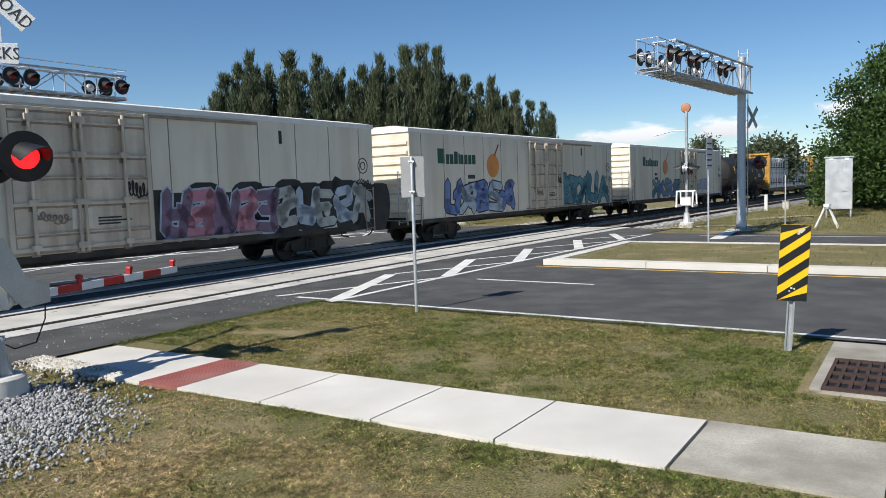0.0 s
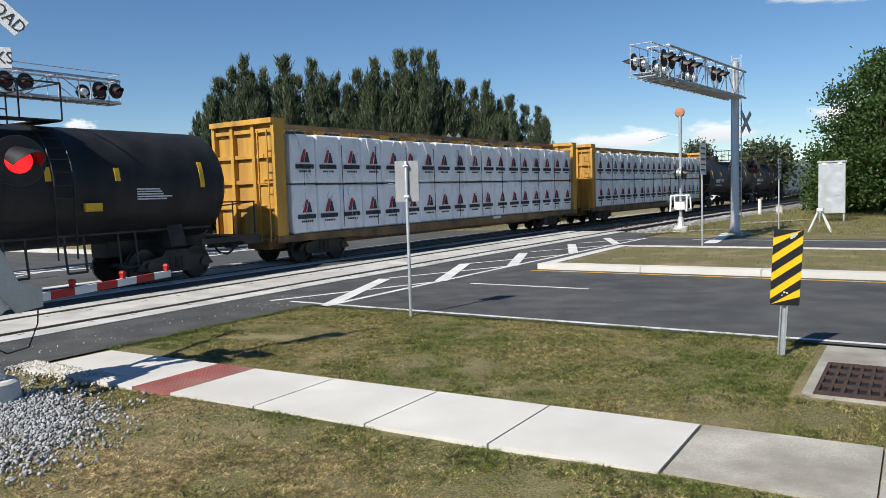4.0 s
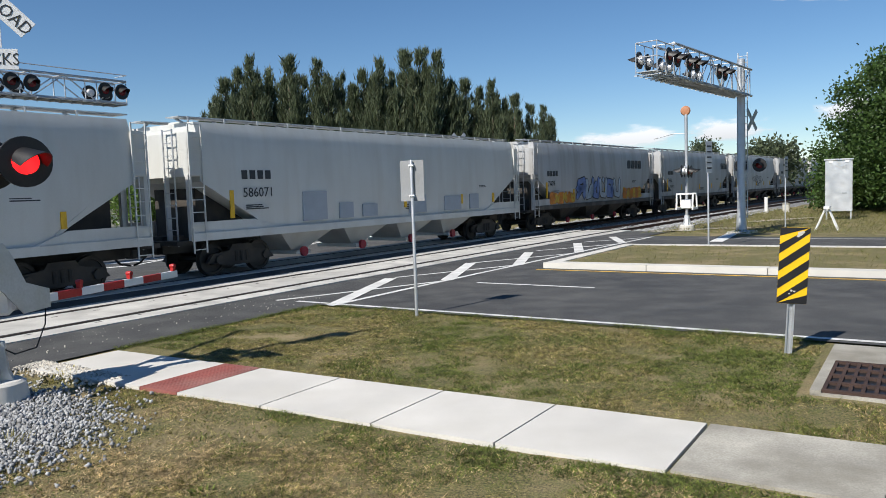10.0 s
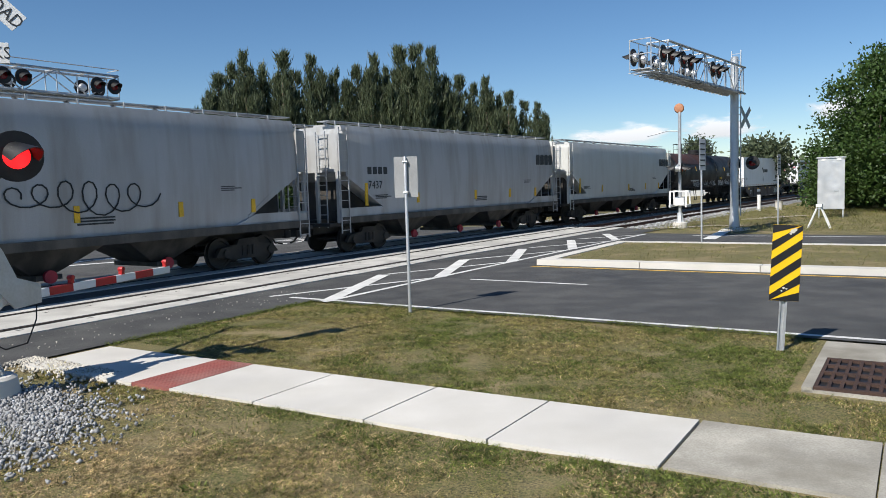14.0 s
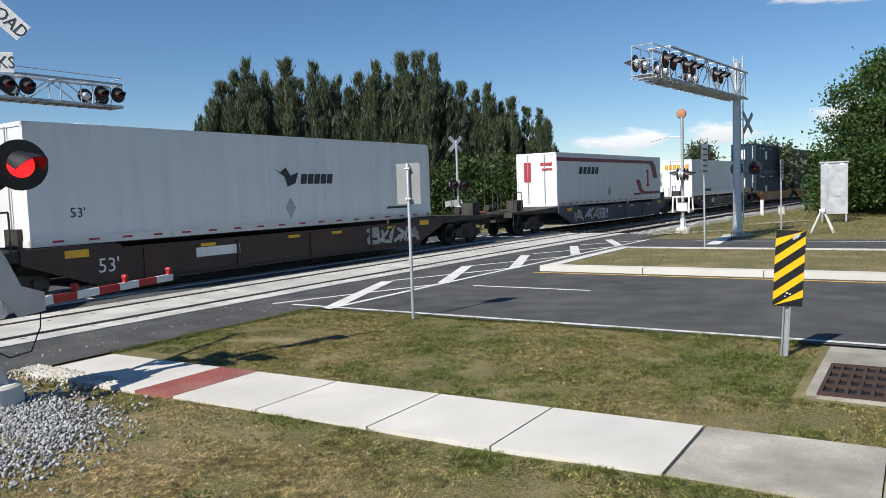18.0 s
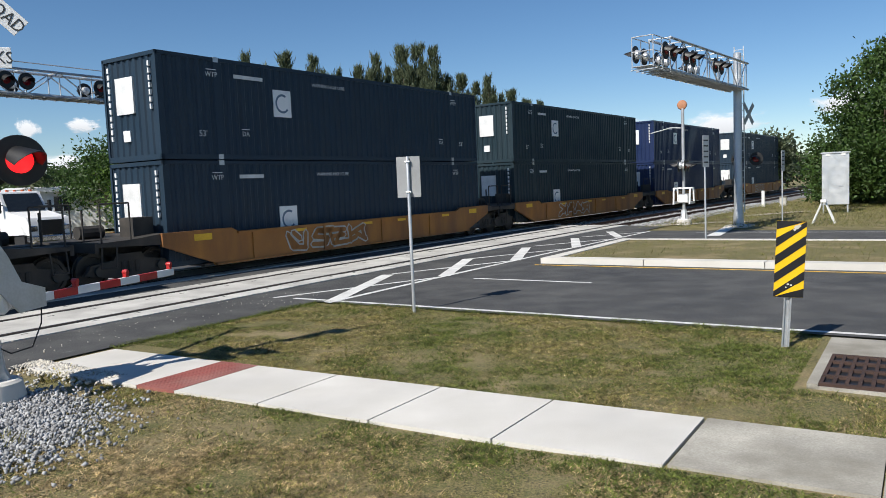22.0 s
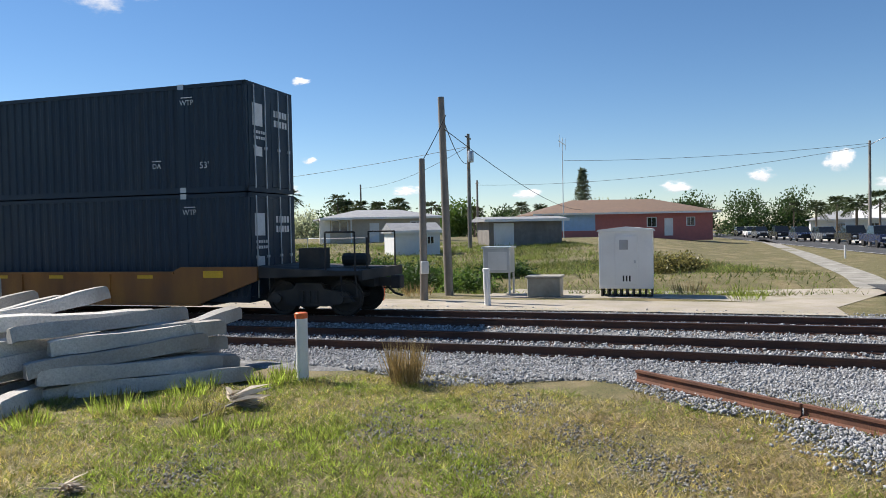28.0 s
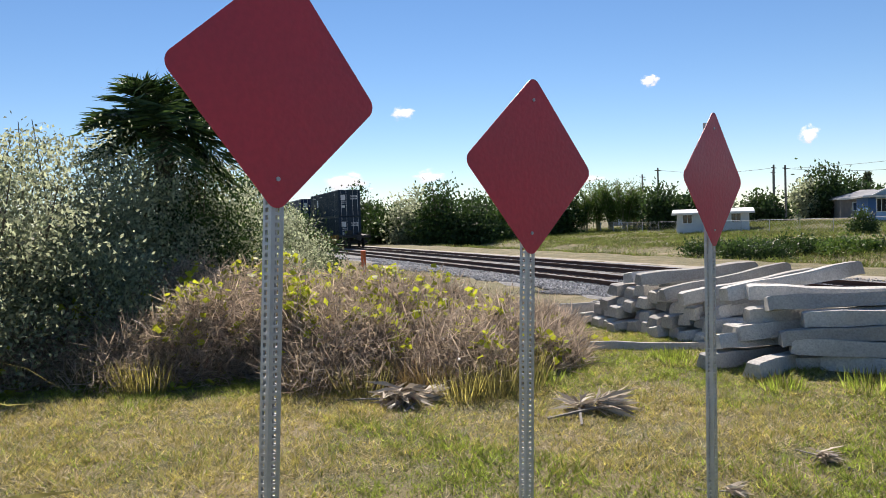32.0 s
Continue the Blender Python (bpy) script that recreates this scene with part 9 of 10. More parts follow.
def norfolk(az, d, h, s):
    rng = np.random.default_rng(s)
    x, y = polar(az, d)
    t = thing("norfolk_pine", "tiered conical pine above the roofs", "tree", pose(x, y, lay(x, y)))
    vs, fs, k = [], [], 0
    for i in range(13):
        z = h * (0.22 + 0.78 * i / 13)
        R = h * 0.19 * (1 - i / 13.5)
        for j in range(7):
            a = 2 * math.pi * j / 7 + i
            m = 22
            q = rng.uniform(0.1, 1, m)
            p = np.stack([np.cos(a) * R * q, np.sin(a) * R * q, z + 0.25 * q], 1) + rng.normal(size=(m, 3)) * 0.1
            v, f = leaves(p, rng.normal(size=(m, 3)) + np.array([math.cos(a), math.sin(a), 0.4]), 0.5, 0.16, rng)
            vs.append(v), fs.append(f + k)
            k += len(v)
    part("crown", raw("crown", np.concatenate(vs), np.concatenate(fs), LEAF["pine"]), None, t)
    g = G()
    g.tube((0, 0, -0.2), (0, 0, h * 0.97), 0.18, 0.03, n=8)
    part("trunk", g, "bark", t)


norfolk(69.0, 112, 9.8, 5), norfolk(103.0, 128, 6.4, 6), norfolk(45.5, 150, 14, 7), norfolk(98.8, 122, 7.4, 8)
for i, (az, d, h, r, lf) in enumerate(((106.6, 118, 5.2, 2.2, "grey"), (105.5, 118, 8.0, 2.3, "hedge"), (104.1, 122, 5.8, 2.4, "hedge"), (102.0, 126, 4.6, 3.5, "hedge"), (97.4, 118, 6.2, 2.8, "oak"), (95.6, 117, 6.0, 3.0, "hedge"), (93.6, 112, 4.6, 2.4, "oak"), (78.5, 118, 6.0, 3.2, "light"), (83.5, 110, 5.5, 3.4, "hedge"), (87, 120, 5.5, 4, "hedge"), (64.5, 120, 5.5, 3.5, "hedge"), (61, 150, 8, 5, "hedge"), (57.5, 160, 9, 5, "oak"), (54.5, 165, 9.5, 5, "oak"), (51, 170, 7, 6, "hedge"), (47, 170, 7, 6, "hedge"), (43, 160, 6, 6, "oak"), (39, 140, 6, 6, "hedge"), (35, 110, 6.5, 5, "hedge"), (31.5, 100, 6.0, 5, "oak"), (94.3, 70, 3.6, 0.9, "light"), (113, 108, 3.6, 2.5, "grey"), (116.3, 96, 5.0, 2.0, "hedge"), (114.6, 100, 3.8, 2.6, "hedge"), (67, 130, 5, 4, "grey"), (74.5, 125, 4.5, 4, "hedge"), (90, 140, 5, 6, "grey"), (109.6, 106, 3.4, 3.0, "hedge"))):
    x, y = polar(az, d)
    broad_tree(x, y, h, r, 200 + i, lf, "green garden tree beyond the houses", 75, 60, 0.8, 0.5, 0.3, 0.16, 0.03, "tree", 0.3)
# the trees that close the view along the line
for i, (az, d, h, r, lf) in enumerate(((143.5, 104, 6.5, 3.6, "hedge"), (141.2, 112, 7, 4.2, "grey"), (138.8, 104, 6.6, 3.6, "hedge"), (136.8, 96, 6.4, 3.6, "hedge"), (134.8, 92, 6.8, 3.6, "hedge"), (132.8, 88, 6.6, 3.4, "hedge"), (131, 86, 6.0, 3.2, "hedge"), (129.6, 90, 5.0, 3.0, "hedge"), (127.6, 96, 5.6, 3.0, "grey"), (125.6, 98, 5.4, 3.0, "grey"), (123.8, 100, 5.4, 2.6, "grey"), (145.5, 90, 7, 4, "hedge"), (148.5, 80, 7, 4, "hedge"), (147, 100, 8, 5, "grey"), (151, 90, 8, 5, "hedge"))):
    x, y = polar(az, d)
    broad_tree(x, y, h * (0.75 + 0.5 * ((i * 37) % 11) / 10), r, 300 + i, ("grey", "oak", "hedge", "oak")[i % 4], "green trees closing the view along the line", 95, 65, 0.75, 0.42, 0.26, 0.16, 0.0, "tree", 0.3)
# bamboo-like clump, garden shrubs, vines on the ditch bank
for i, (az, d, h, r, lf) in enumerate(((110.9, 45, 1.25, 1.2, "hedge"), (109.4, 45.3, 1.05, 1.1, "hedge"), (103.4, 66, 1.7, 0.9, "hedge"), (99.5, 47, 0.7, 1.2, "oak"), (101.5, 46, 0.8, 1.4, "oak"), (104.5, 46, 0.8, 1.5, "light"), (96.5, 45, 0.7, 1.4, "oak"), (93.5, 43, 0.8, 1.6, "oak"), (90.2, 40, 0.9, 1.8, "oak"), (87.0, 38, 0.8, 1.6, "light"), (84.0, 36, 0.9, 1.6, "oak"), (81.0, 34, 0.9, 1.4, "oak"), (78.5, 33, 0.8, 1.2, "light"), (107.5, 48, 0.7, 1.6, "oak"), (110.5, 50, 0.7, 1.6, "light"), (113.5, 52, 0.8, 1.6, "oak"), (75.5, 36, 0.6, 1.2, "oak"), (64.5, 38, 0.6, 1.6, "olive"), (62.5, 39, 0.6, 1.4, "olive"))):
    x, y = polar(az, d)
    broad_tree(x, y, h, r, 400 + i, lf, "low leafy growth on the ditch bank", 40, 60, 0.25, 0.16, 0.11, 0, 0.0, "shrub")

def bamboo(az, d, h, seed):
    """A clump of thin arching canes with drooping small leaves."""
    rng = np.random.default_rng(seed)
    x, y = polar(az, d)
    t = thing("bamboo_clump", "airy clump of pale green bamboo with arching tips", "bamboo", pose(x, y, lay(x, y)), "bamboo clumps")
    g, ps, ds = G(), [], []
    for i in range(26):
        a, b, hh = rng.uniform(0, 2 * math.pi), rng.uniform(0, 0.7), h * rng.uniform(0.65, 1.08)
        lean = rng.uniform(0.1, 0.42) * hh
        pts = [(math.cos(a) * (b + lean * u ** 2.2), math.sin(a) * (b + lean * u ** 2.2), hh * (u - 0.12 * u ** 3)) for u in np.linspace(0, 1, 7)]
        g.path(pts, 0.035, 5)
        u = rng.uniform(0.28, 1, 120)
        ps.append(np.stack([np.cos(a) * (b + lean * u ** 2.2), np.sin(a) * (b + lean * u ** 2.2), hh * (u - 0.12 * u ** 3)], 1) + rng.normal(size=(120, 3)) * 0.28)
        ds.append(rng.normal(size=(120, 3)) * 0.8 + np.array([math.cos(a) * 0.4, math.sin(a) * 0.4, -0.3]))
    tagged(part("cane_stand", g, "straw_cane", t), kind="stuff")
    v, f = leaves(np.concatenate(ps), np.concatenate(ds), 0.42, 0.10, rng)
    tagged(part("foliage", raw("foliage", v, f, LEAF["light"]), None, t), kind="stuff")


MAT["straw_cane"] = M("pale_cane", (0.34, 0.33, 0.16), 0.6, var=0.2)
for i, (az, d, h) in enumerate(((121.9, 100, 5.6), (120.9, 101, 7.4), (119.9, 100, 7.0), (119.0, 99, 6.6), (118.2, 100, 5.8))):
    bamboo(az, d, h, 700 + i)

# thicket by the line: grey-green bushes round a dark cabbage palm
for i, (az, d, h, r, lf) in enumerate(((163, 15.5, 4.6, 2.0, "grey"), (159.5, 16.5, 4.9, 2.0, "grey"), (156, 17.5, 5.0, 1.8, "grey"), (153.0, 19, 5.2, 2.0, "grey"), (150.8, 18.6, 4.6, 1.6, "oak"), (150.4, 20, 3.8, 1.6, "grey"), (147.6, 22, 3.6, 1.6, "grey"), (145.3, 24, 3.2, 1.5, "grey"), (167, 14.5, 4.4, 2.0, "grey"), (143.9, 27, 2.8, 1.4, "oak"), (157.5, 14.8, 2.2, 1.2, "grey"), (171, 14, 4.2, 2.0, "grey"))):
    x, y = polar(az, d)
    broad_tree(x, y, h, r, 500 + i, lf, "dense grey-green bush beside the line", 170, 100, 0.26, 0.095, 0.05, 0.06, 0.0, "bush", 0.35)
PALMS.append(palm_mesh(9, 4.6, 60, 1.5, "hedge", 0.2))
palm(*polar(153.2, 18.6), 3, 1.06, "dark cabbage palm rising from the thicket")

# mounds of dry brambles with yellow-green vines
def bramble(az, d, r, h, seed):
    rng = np.random.default_rng(seed)
    x, y = polar(az, d)
    t = thing("bramble_thicket", "tangled dry brambles with yellow-green vine leaves", "shrub", pose(x, y, lay(x, y)), "brambles")
    n = 2000
    a, q = rng.uniform(0, 2 * math.pi, n), np.sqrt(rng.uniform(0, 1, n))
    top = h * (1 - q ** 2.6) + 0.08
    p = np.stack([np.cos(a) * r * q, np.sin(a) * r * q, top * rng.uniform(0, 1, n) ** 0.7 * 0.92], 1)
    dirs = rng.normal(size=(n, 3)) + np.array([0, 0, 0.45])
    v, f = leaves(p, dirs, 0.42, 0.013, rng)
    tagged(part("tangle", raw("tangle", v, f, LEAF["twig"]), None, t, "dry grey-brown bramble canes"), kind="stuff")
    n = 750
    a, q = rng.uniform(0, 2 * math.pi, n), np.sqrt(rng.uniform(0, 1, n))
    p = np.stack([np.cos(a) * r * q, np.sin(a) * r * q, (h * (1 - q ** 2.6) + 0.1) * rng.uniform(0.2, 1.03, n)], 1)
    v, f = leaves(p, rng.normal(size=(n, 3)), 0.085, 0.04, rng)
    part("dry_leaves", raw("dry_leaves", v, f, LEAF["dry"]), None, t)
    k = int(rng.integers(2, 6))
    c = np.repeat(np.stack([rng.uniform(-r, r, k) * 0.85, rng.uniform(-r, r, k) * 0.85, np.zeros(k)], 1), 18, 0)
    c = c + rng.normal(size=c.shape) * 0.15
    qq = np.clip(np.hypot(c[:, 0], c[:, 1]) / r, 0, 1)
    c[:, 2] = h * (1 - qq ** 2.6) + rng.uniform(-0.05, 0.16, len(c))
    v, f = leaves(c, rng.normal(size=c.shape) * np.array([1, 1, 0.3]), 0.15, 0.12, rng)
    part("vine_leaves", raw("vine_leaves", v, f, LEAF["vine"]), None, t)


rd = random.Random(5)
FRONT_AZ, FRONT_D, CREST = (120, 122, 125, 129, 138, 150, 161, 168), (15.4, 14.6, 11.9, 9.9, 10.1, 11.1, 13.0, 13.4), (0.25, 0.3, 0.35, 0.95, 1.45, 1.9, 1.5, 1.2)
for i in range(74):
    az = rd.uniform(126.5, 167)
    back = rd.random() ** 0.8
    d = float(np.interp(az, FRONT_AZ, FRONT_D)) + 0.75 + back * 4.2
    top = float(np.interp(az, FRONT_AZ, CREST))
    bramble(az, d, rd.uniform(0.8, 1.3), top * rd.uniform(0.78, 1.05) * (0.62 + 0.38 * min(1.0, back * 1.6)), 600 + i)

# ---- grass, by patches ----
def sow(name, label, n, box, keep, height, width, mat, seed, lean=0.5, base=None, wedge=False):
    rng = np.random.default_rng(seed)
    x, y = rng.uniform(box[0], box[1], n), rng.uniform(box[2], box[3], n)
    if wedge:
        k = np.abs(x + 0.4) < 0.62 * y + 0.4
        x, y = x[k], y[k]
    k = keep(x, y, rng) & (rng.uniform(0, 1, len(x)) < 0.78 + 0.55 * patchy(x, y, 4.3, seed) + 0.3 * patchy(x, y, 11.0, seed))
    x, y = x[k], y[k]
    m = len(x)
    z = land(x, y) - 0.03 if base is None else np.full(m, base)
    p = np.stack([x, y, z - 0.005], 1)
    a = rng.uniform(0, 2 * math.pi, m)
    side = np.stack([np.cos(a), np.sin(a), np.zeros(m)], 1)
    h = height * rng.uniform(0.5, 1.5, m) * (1.0 + 0.6 * patchy(x, y, 3.7, 1.3))
    tip = p + np.stack([rng.normal(size=m) * lean, rng.normal(size=m) * lean, np.ones(m)], 1) * h[:, None]
    w = (width * rng.uniform(0.7, 1.3, m))[:, None] / 2
    v = np.stack([p - side * w, p + side * w, tip], 1).reshape(-1, 3)
    ob = new(name, raw(name, v, np.arange(3 * m).reshape(m, 3), LEAF[mat]))
    return tagged(ob, label, "grass", "", "stuff")


def lawn_keep(dead):
    def keep(x, y, rng):
        u, v = x * RD[0] + y * RD[1], x * RN[0] + y * RN[1]
        s, o = near_track(x, y)
        ok = (v < 11.98) & ~((v > 6.0 + 0.042 * u) & (v < 7.43 + 0.042 * u) & (u > -11.3)) & ~((u > -1.2) & (u < 1.55) & (v > 8.8) & (v < 12)) & (o > 5.8 + 0.2 * np.sin(s * 2.1))
        ok &= ~((v < 7.45) & (u < -9.6))
        gravel = np.hypot(x + 5.7, y - 8.0) < 1.75 + 0.35 * patchy(x, y, 1.2, 2.0)
        ok &= ~gravel
        bare = np.hypot(x + 3.2, (y - 7.2) * 0.8) < 1.15 + 0.5 * patchy(x, y, 1.4, 6.0)
        ok &= ~(bare & (rng.uniform(0, 1, len(x)) < 0.8))
        n1 = patchy(x, y, 0.55) + 0.5 * patchy(x, y, 1.9, 4.0)
        nearw = np.exp(-np.minimum(np.abs(v - 5.8), np.abs(v - 7.7)) * 2.0)
        q = 0.5 - n1 * 0.9 + nearw * 0.35 - 0.38 * (v < 5.2)
        q = np.clip(q, 0.05, 0.95)
        return ok & (rng.uniform(0, 1, len(x)) < (1 - q if dead else q))
    return keep


LAWN = (-9.5, 10.5, 4.0, 17.0)
sow("grass", "short green grass by the footpath", 1350000, LAWN, lawn_keep(False), 0.026, 0.014, "grass", 1, 1.2, None, True)
sow("dry_grass", "short dry olive grass by the footpath", 1050000, LAWN, lawn_keep(True), 0.023, 0.013, "olive", 2, 1.3, None, True)
sow("dead_grass", "pale dead stalks in the lawn", 520000, LAWN, lawn_keep(True), 0.020, 0.012, "tan", 3, 1.3, None, True)


def fringe_keep(x, y, rng):
    u, v = x * RD[0] + y * RD[1], x * RN[0] + y * RN[1]
    s, o = near_track(x, y)
    rag = 0.06 * patchy(x, y, 3.0, 5.0)
    side = (o > 5.9 + rag) & (o < 6.12) & (v < 12.0) & (v > 7.5 + 0.042 * u)
    edge = (v > 11.86 + rag * 0.5) & (v < 12.02) & (o > 6.0) & ~((u > -1.2) & (u < 1.55))
    return side | edge


def thatch_keep(x, y, rng):
    v = x * RN[0] + y * RN[1]
    s, o = near_track(x, y)
    q = np.clip(0.45 + 0.8 * patchy(x, y, 0.9, 8.0), 0.08, 1.0)
    return (v < 5.7) & (o > 6.3) & (np.hypot(x + 5.7, y - 8.0) > 2.1) & (rng.uniform(0, 1, len(x)) < q)


sow("edge_grass", "grass creeping over the edge of the asphalt", 900000, LAWN, fringe_keep, 0.034, 0.015, "grass", 11, 1.3, -0.012, True)
sow("thatch", "brown dead grass matted in the lawn", 620000, (-9.5, 6.0, 2.4, 9.0), thatch_keep, 0.017, 0.016, "tan", 12, 2.2)


def yard_keep(lo, hi, inv=False, gravel=True):
    def keep(x, y, rng):
        u, v = x * RD[0] + y * RD[1], x * RN[0] + y * RN[1]
        s, o = near_track(x, y)
        ok = (o > 6.3 + 0.5 * np.sin(s * 0.9)) & (v < 5.5) & (np.hypot(x, y) > 2.2) & (np.hypot(x + 5.6, y - 8.2) > 2.6) & ~((np.abs(x + 0.4) < 0.62 * y + 0.1 + 0.3 * np.sin(y * 2.3)) & (y > 3.6))
        ok &= ~((y > 2.6) & (rng.uniform(0, 1, len(x)) < 0.45))
        n1 = patchy(x, y, 0.45, 2.0) + 0.5 * patchy(x, y, 1.6, 7.0)
        q = np.clip(0.5 + n1 * 1.1, 0.0, 1.0)
        if inv:
            q = 1 - q
        return ok & (rng.uniform(0, 1, len(x)) < lo + (hi - lo) * q)
    return keep


YARD = (-17.0, 0.5, -15.0, 7.5)
sow("yard_grass", "green and yellowing grass of the yard", 620000, YARD, yard_keep(0.1, 1.0), 0.062, 0.014, "lush", 4, 0.8)
sow("yard_dry_grass", "dry olive grass of the yard", 560000, YARD, yard_keep(0.2, 1.0, True), 0.052, 0.013, "yard", 5, 1.0)
sow("yard_straw", "pale straw lying in the yard", 400000, YARD, yard_keep(0.2, 0.9, True), 0.045, 0.012, "pale", 6, 1.6)


def band(o0, o1, s0, s1):
    def keep(x, y, rng):
        s, o = near_track(x, y)
        u, v = x * RD[0] + y * RD[1], x * RN[0] + y * RN[1]
        return (o > o0) & (o < o1) & (s > s0) & (s < s1) & (v < 10) & (rng.uniform(0, 1, len(x)) < np.clip(0.55 + patchy(x, y, 0.3), 0.1, 1))
    return keep


sow("verge_grass", "rough grass beyond the main track", 420000, (-95, -12, -75, 22), band(-50, -9.5, -110, 14), 0.16, 0.035, "olive", 7, 0.8)
sow("verge_green_grass", "green grass on the ditch bank", 620000, (-95, -12, -75, 22), band(-50, -9.5, -110, 14), 0.22, 0.05, "verge", 8, 0.8)


sow("line_grass", "rough grass between the line and the brambles", 160000, (-62, -9, -80, -12), band(6.4, 17, -95, -12), 0.13, 0.025, "olive", 17, 0.8)


def far_keep(x, y, rng):
    u, v = x * RD[0] + y * RD[1], x * RN[0] + y * RN[1]
    s, o = near_track(x, y)
    return ((((v > 20.3) & (v < 26.4) & (u > -8.8)) | (v > 33.3)) & (o > 5.5) & (rng.uniform(0, 1, len(x)) < 0.6)) | ((v > 33.5) & (o < -5) & (rng.uniform(0, 1, len(x)) < 0.5))


sow("median_grass", "worn grass of the median and the far verge", 150000, (-20, 34, 12, 56), far_keep, 0.09, 0.022, "olive", 9, 0.8, 0.10)
sow("median_green_grass", "green grass of the median and the far verge", 90000, (-20, 34, 12, 56), far_keep, 0.09, 0.022, "grass", 10, 0.8, 0.10)


def tuft(x, y, n, h, r, mat, label, seed, w=0.012, lean=0.35):
    rng = np.random.default_rng(seed)
    a, q = rng.uniform(0, 2 * math.pi, n), np.sqrt(rng.uniform(0, 1, n)) * r * 0.4
    p = np.stack([np.cos(a) * q, np.sin(a) * q, np.zeros(n) - 0.02], 1)
    d = np.stack([np.cos(a) * lean * rng.uniform(0, 1.4, n), np.sin(a) * lean * rng.uniform(0, 1.4, n), np.ones(n)], 1)
    v, f = leaves(p, d, h, w, rng)
    ob = new("grass_tuft", raw("grass_tuft", v, f, LEAF[mat]))
    ob.location = (x, y, lay(x, y))
    return tagged(ob, label, "grass tuft", "grass tufts")


tuft(-11.2, 1.2, 420, 0.62, 0.5, "straw", "tall straw-coloured grass tuft beside the ballast", 1, 0.010, 0.3)
tuft(-12.0, -0.55, 160, 0.28, 0.6, "lush", "green weeds at the foot of a marker post", 2)
for i in range(16):
    rr = random.Random(i)
    tuft(rr.uniform(-12.2, -8.5), rr.uniform(-6.5, 0.2), 110, rr.uniform(0.14, 0.3), 0.6, rr.choice(["lush", "lush", "olive"]), "rough grass tuft beside the heap of ties", 20 + i, 0.012, 0.5)
for i in range(22):
    rr = random.Random(i + 70)
    az = rr.uniform(125, 163)
    x, y = polar(az, float(np.interp(az, FRONT_AZ, FRONT_D)) + rr.uniform(-0.1, 1.3))
    tuft(x, y, 130, rr.uniform(0.25, 0.5), 0.8, rr.choice(["olive", "olive", "yard", "straw"]), "tall grass tuft at the edge of the brambles", 50 + i, 0.012, 0.45)
for x, y, s in ((-27.8, -0.5, 1), (-27.2, 1.6, 2), (-26.0, 3.6, 3), (-28.5, -3.5, 4), (-20.5, 12.8, 5), (-22.8, 12.2, 6)):
    tuft(x, y, 160, 0.5, 1.2, "straw" if s != 5 else "lush", "dry grass tuft beyond the main track", 90 + s, 0.014, 0.6)
for i in range(6):
    rr = random.Random(i + 130)
    x, y, _ = rp(rr.uniform(-10.9, -8.9), rr.uniform(5.3, 6.0))
    tuft(x, y, 30, 0.10, 0.35, "yard" if i % 2 else "olive", "small weed beside the footpath", 140 + i, 0.02, 0.8)
tuft(-2.11, 5.86, 22, 0.07, 0.22, "grass", "small leafy weed in the lawn", 160, 0.025, 1.2)

for i in range(26):
    rr = random.Random(i + 170)
    k = rr.uniform(0.1, 0.95)
    x, y = -10.44 + 6.0 * k + rr.uniform(-0.5, 0.5), 4.55 + 2.06 * k + (rr.uniform(0.15, 0.8) if i % 3 else rr.uniform(-0.7, -0.2))
    tuft(x, y, 70, rr.uniform(0.09, 0.2), 0.55, rr.choice(["straw", "olive", "yard"]), "low dry grass tuft beside the scrap rail", 180 + i, 0.012, 1.0)

# fallen palm fronds
def fallen_frond(x, y, yaw, sc, seed):
    rng = np.random.default_rng(seed)
    ob = thing("fallen_palm_frond", "withered grey-brown palm frond lying on the grass", "frond", pose(x, y, lay(x, y), 0, 0, yaw) @ Matrix.Scale(sc, 4), "fallen fronds")
    n = 60
    a = rng.uniform(-1.3, 1.3, n)
    p = np.stack([rng.uniform(-0.1, 0.1, n), rng.uniform(-0.05, 0.05, n), rng.uniform(0.08, 0.26, n)], 1)
    d = np.stack([np.cos(a), np.sin(a), rng.uniform(-0.42, 0.35, n)], 1)
    v, f = leaves(p, d, 0.56, 0.075, rng)
    part("blade", raw("blade", v, f, LEAF["frond"]), None, ob)
    g = G()
    g.beam((-0.9, 0, 0.03), (0.05, 0, 0.12), 0.05, 0.03)
    part("stalk", g, "wood", ob)


fallen_frond(-6.71, -7.25, 40, 0.8, 1), fallen_frond(-6.55, -7.4, 110, 0.7, 5), fallen_frond(-6.9, -7.1, 200, 0.6, 6)
fallen_frond(-7.72, -4.95, 150, 0.75, 2), fallen_frond(-7.6, -5.15, 215, 0.6, 7)
fallen_frond(-7.43, -2.42, 60, 0.35, 3), fallen_frond(-6.1, -2.77, 100, 0.3, 4), fallen_frond(-10.3, -1.2, 140, 0.8, 8)
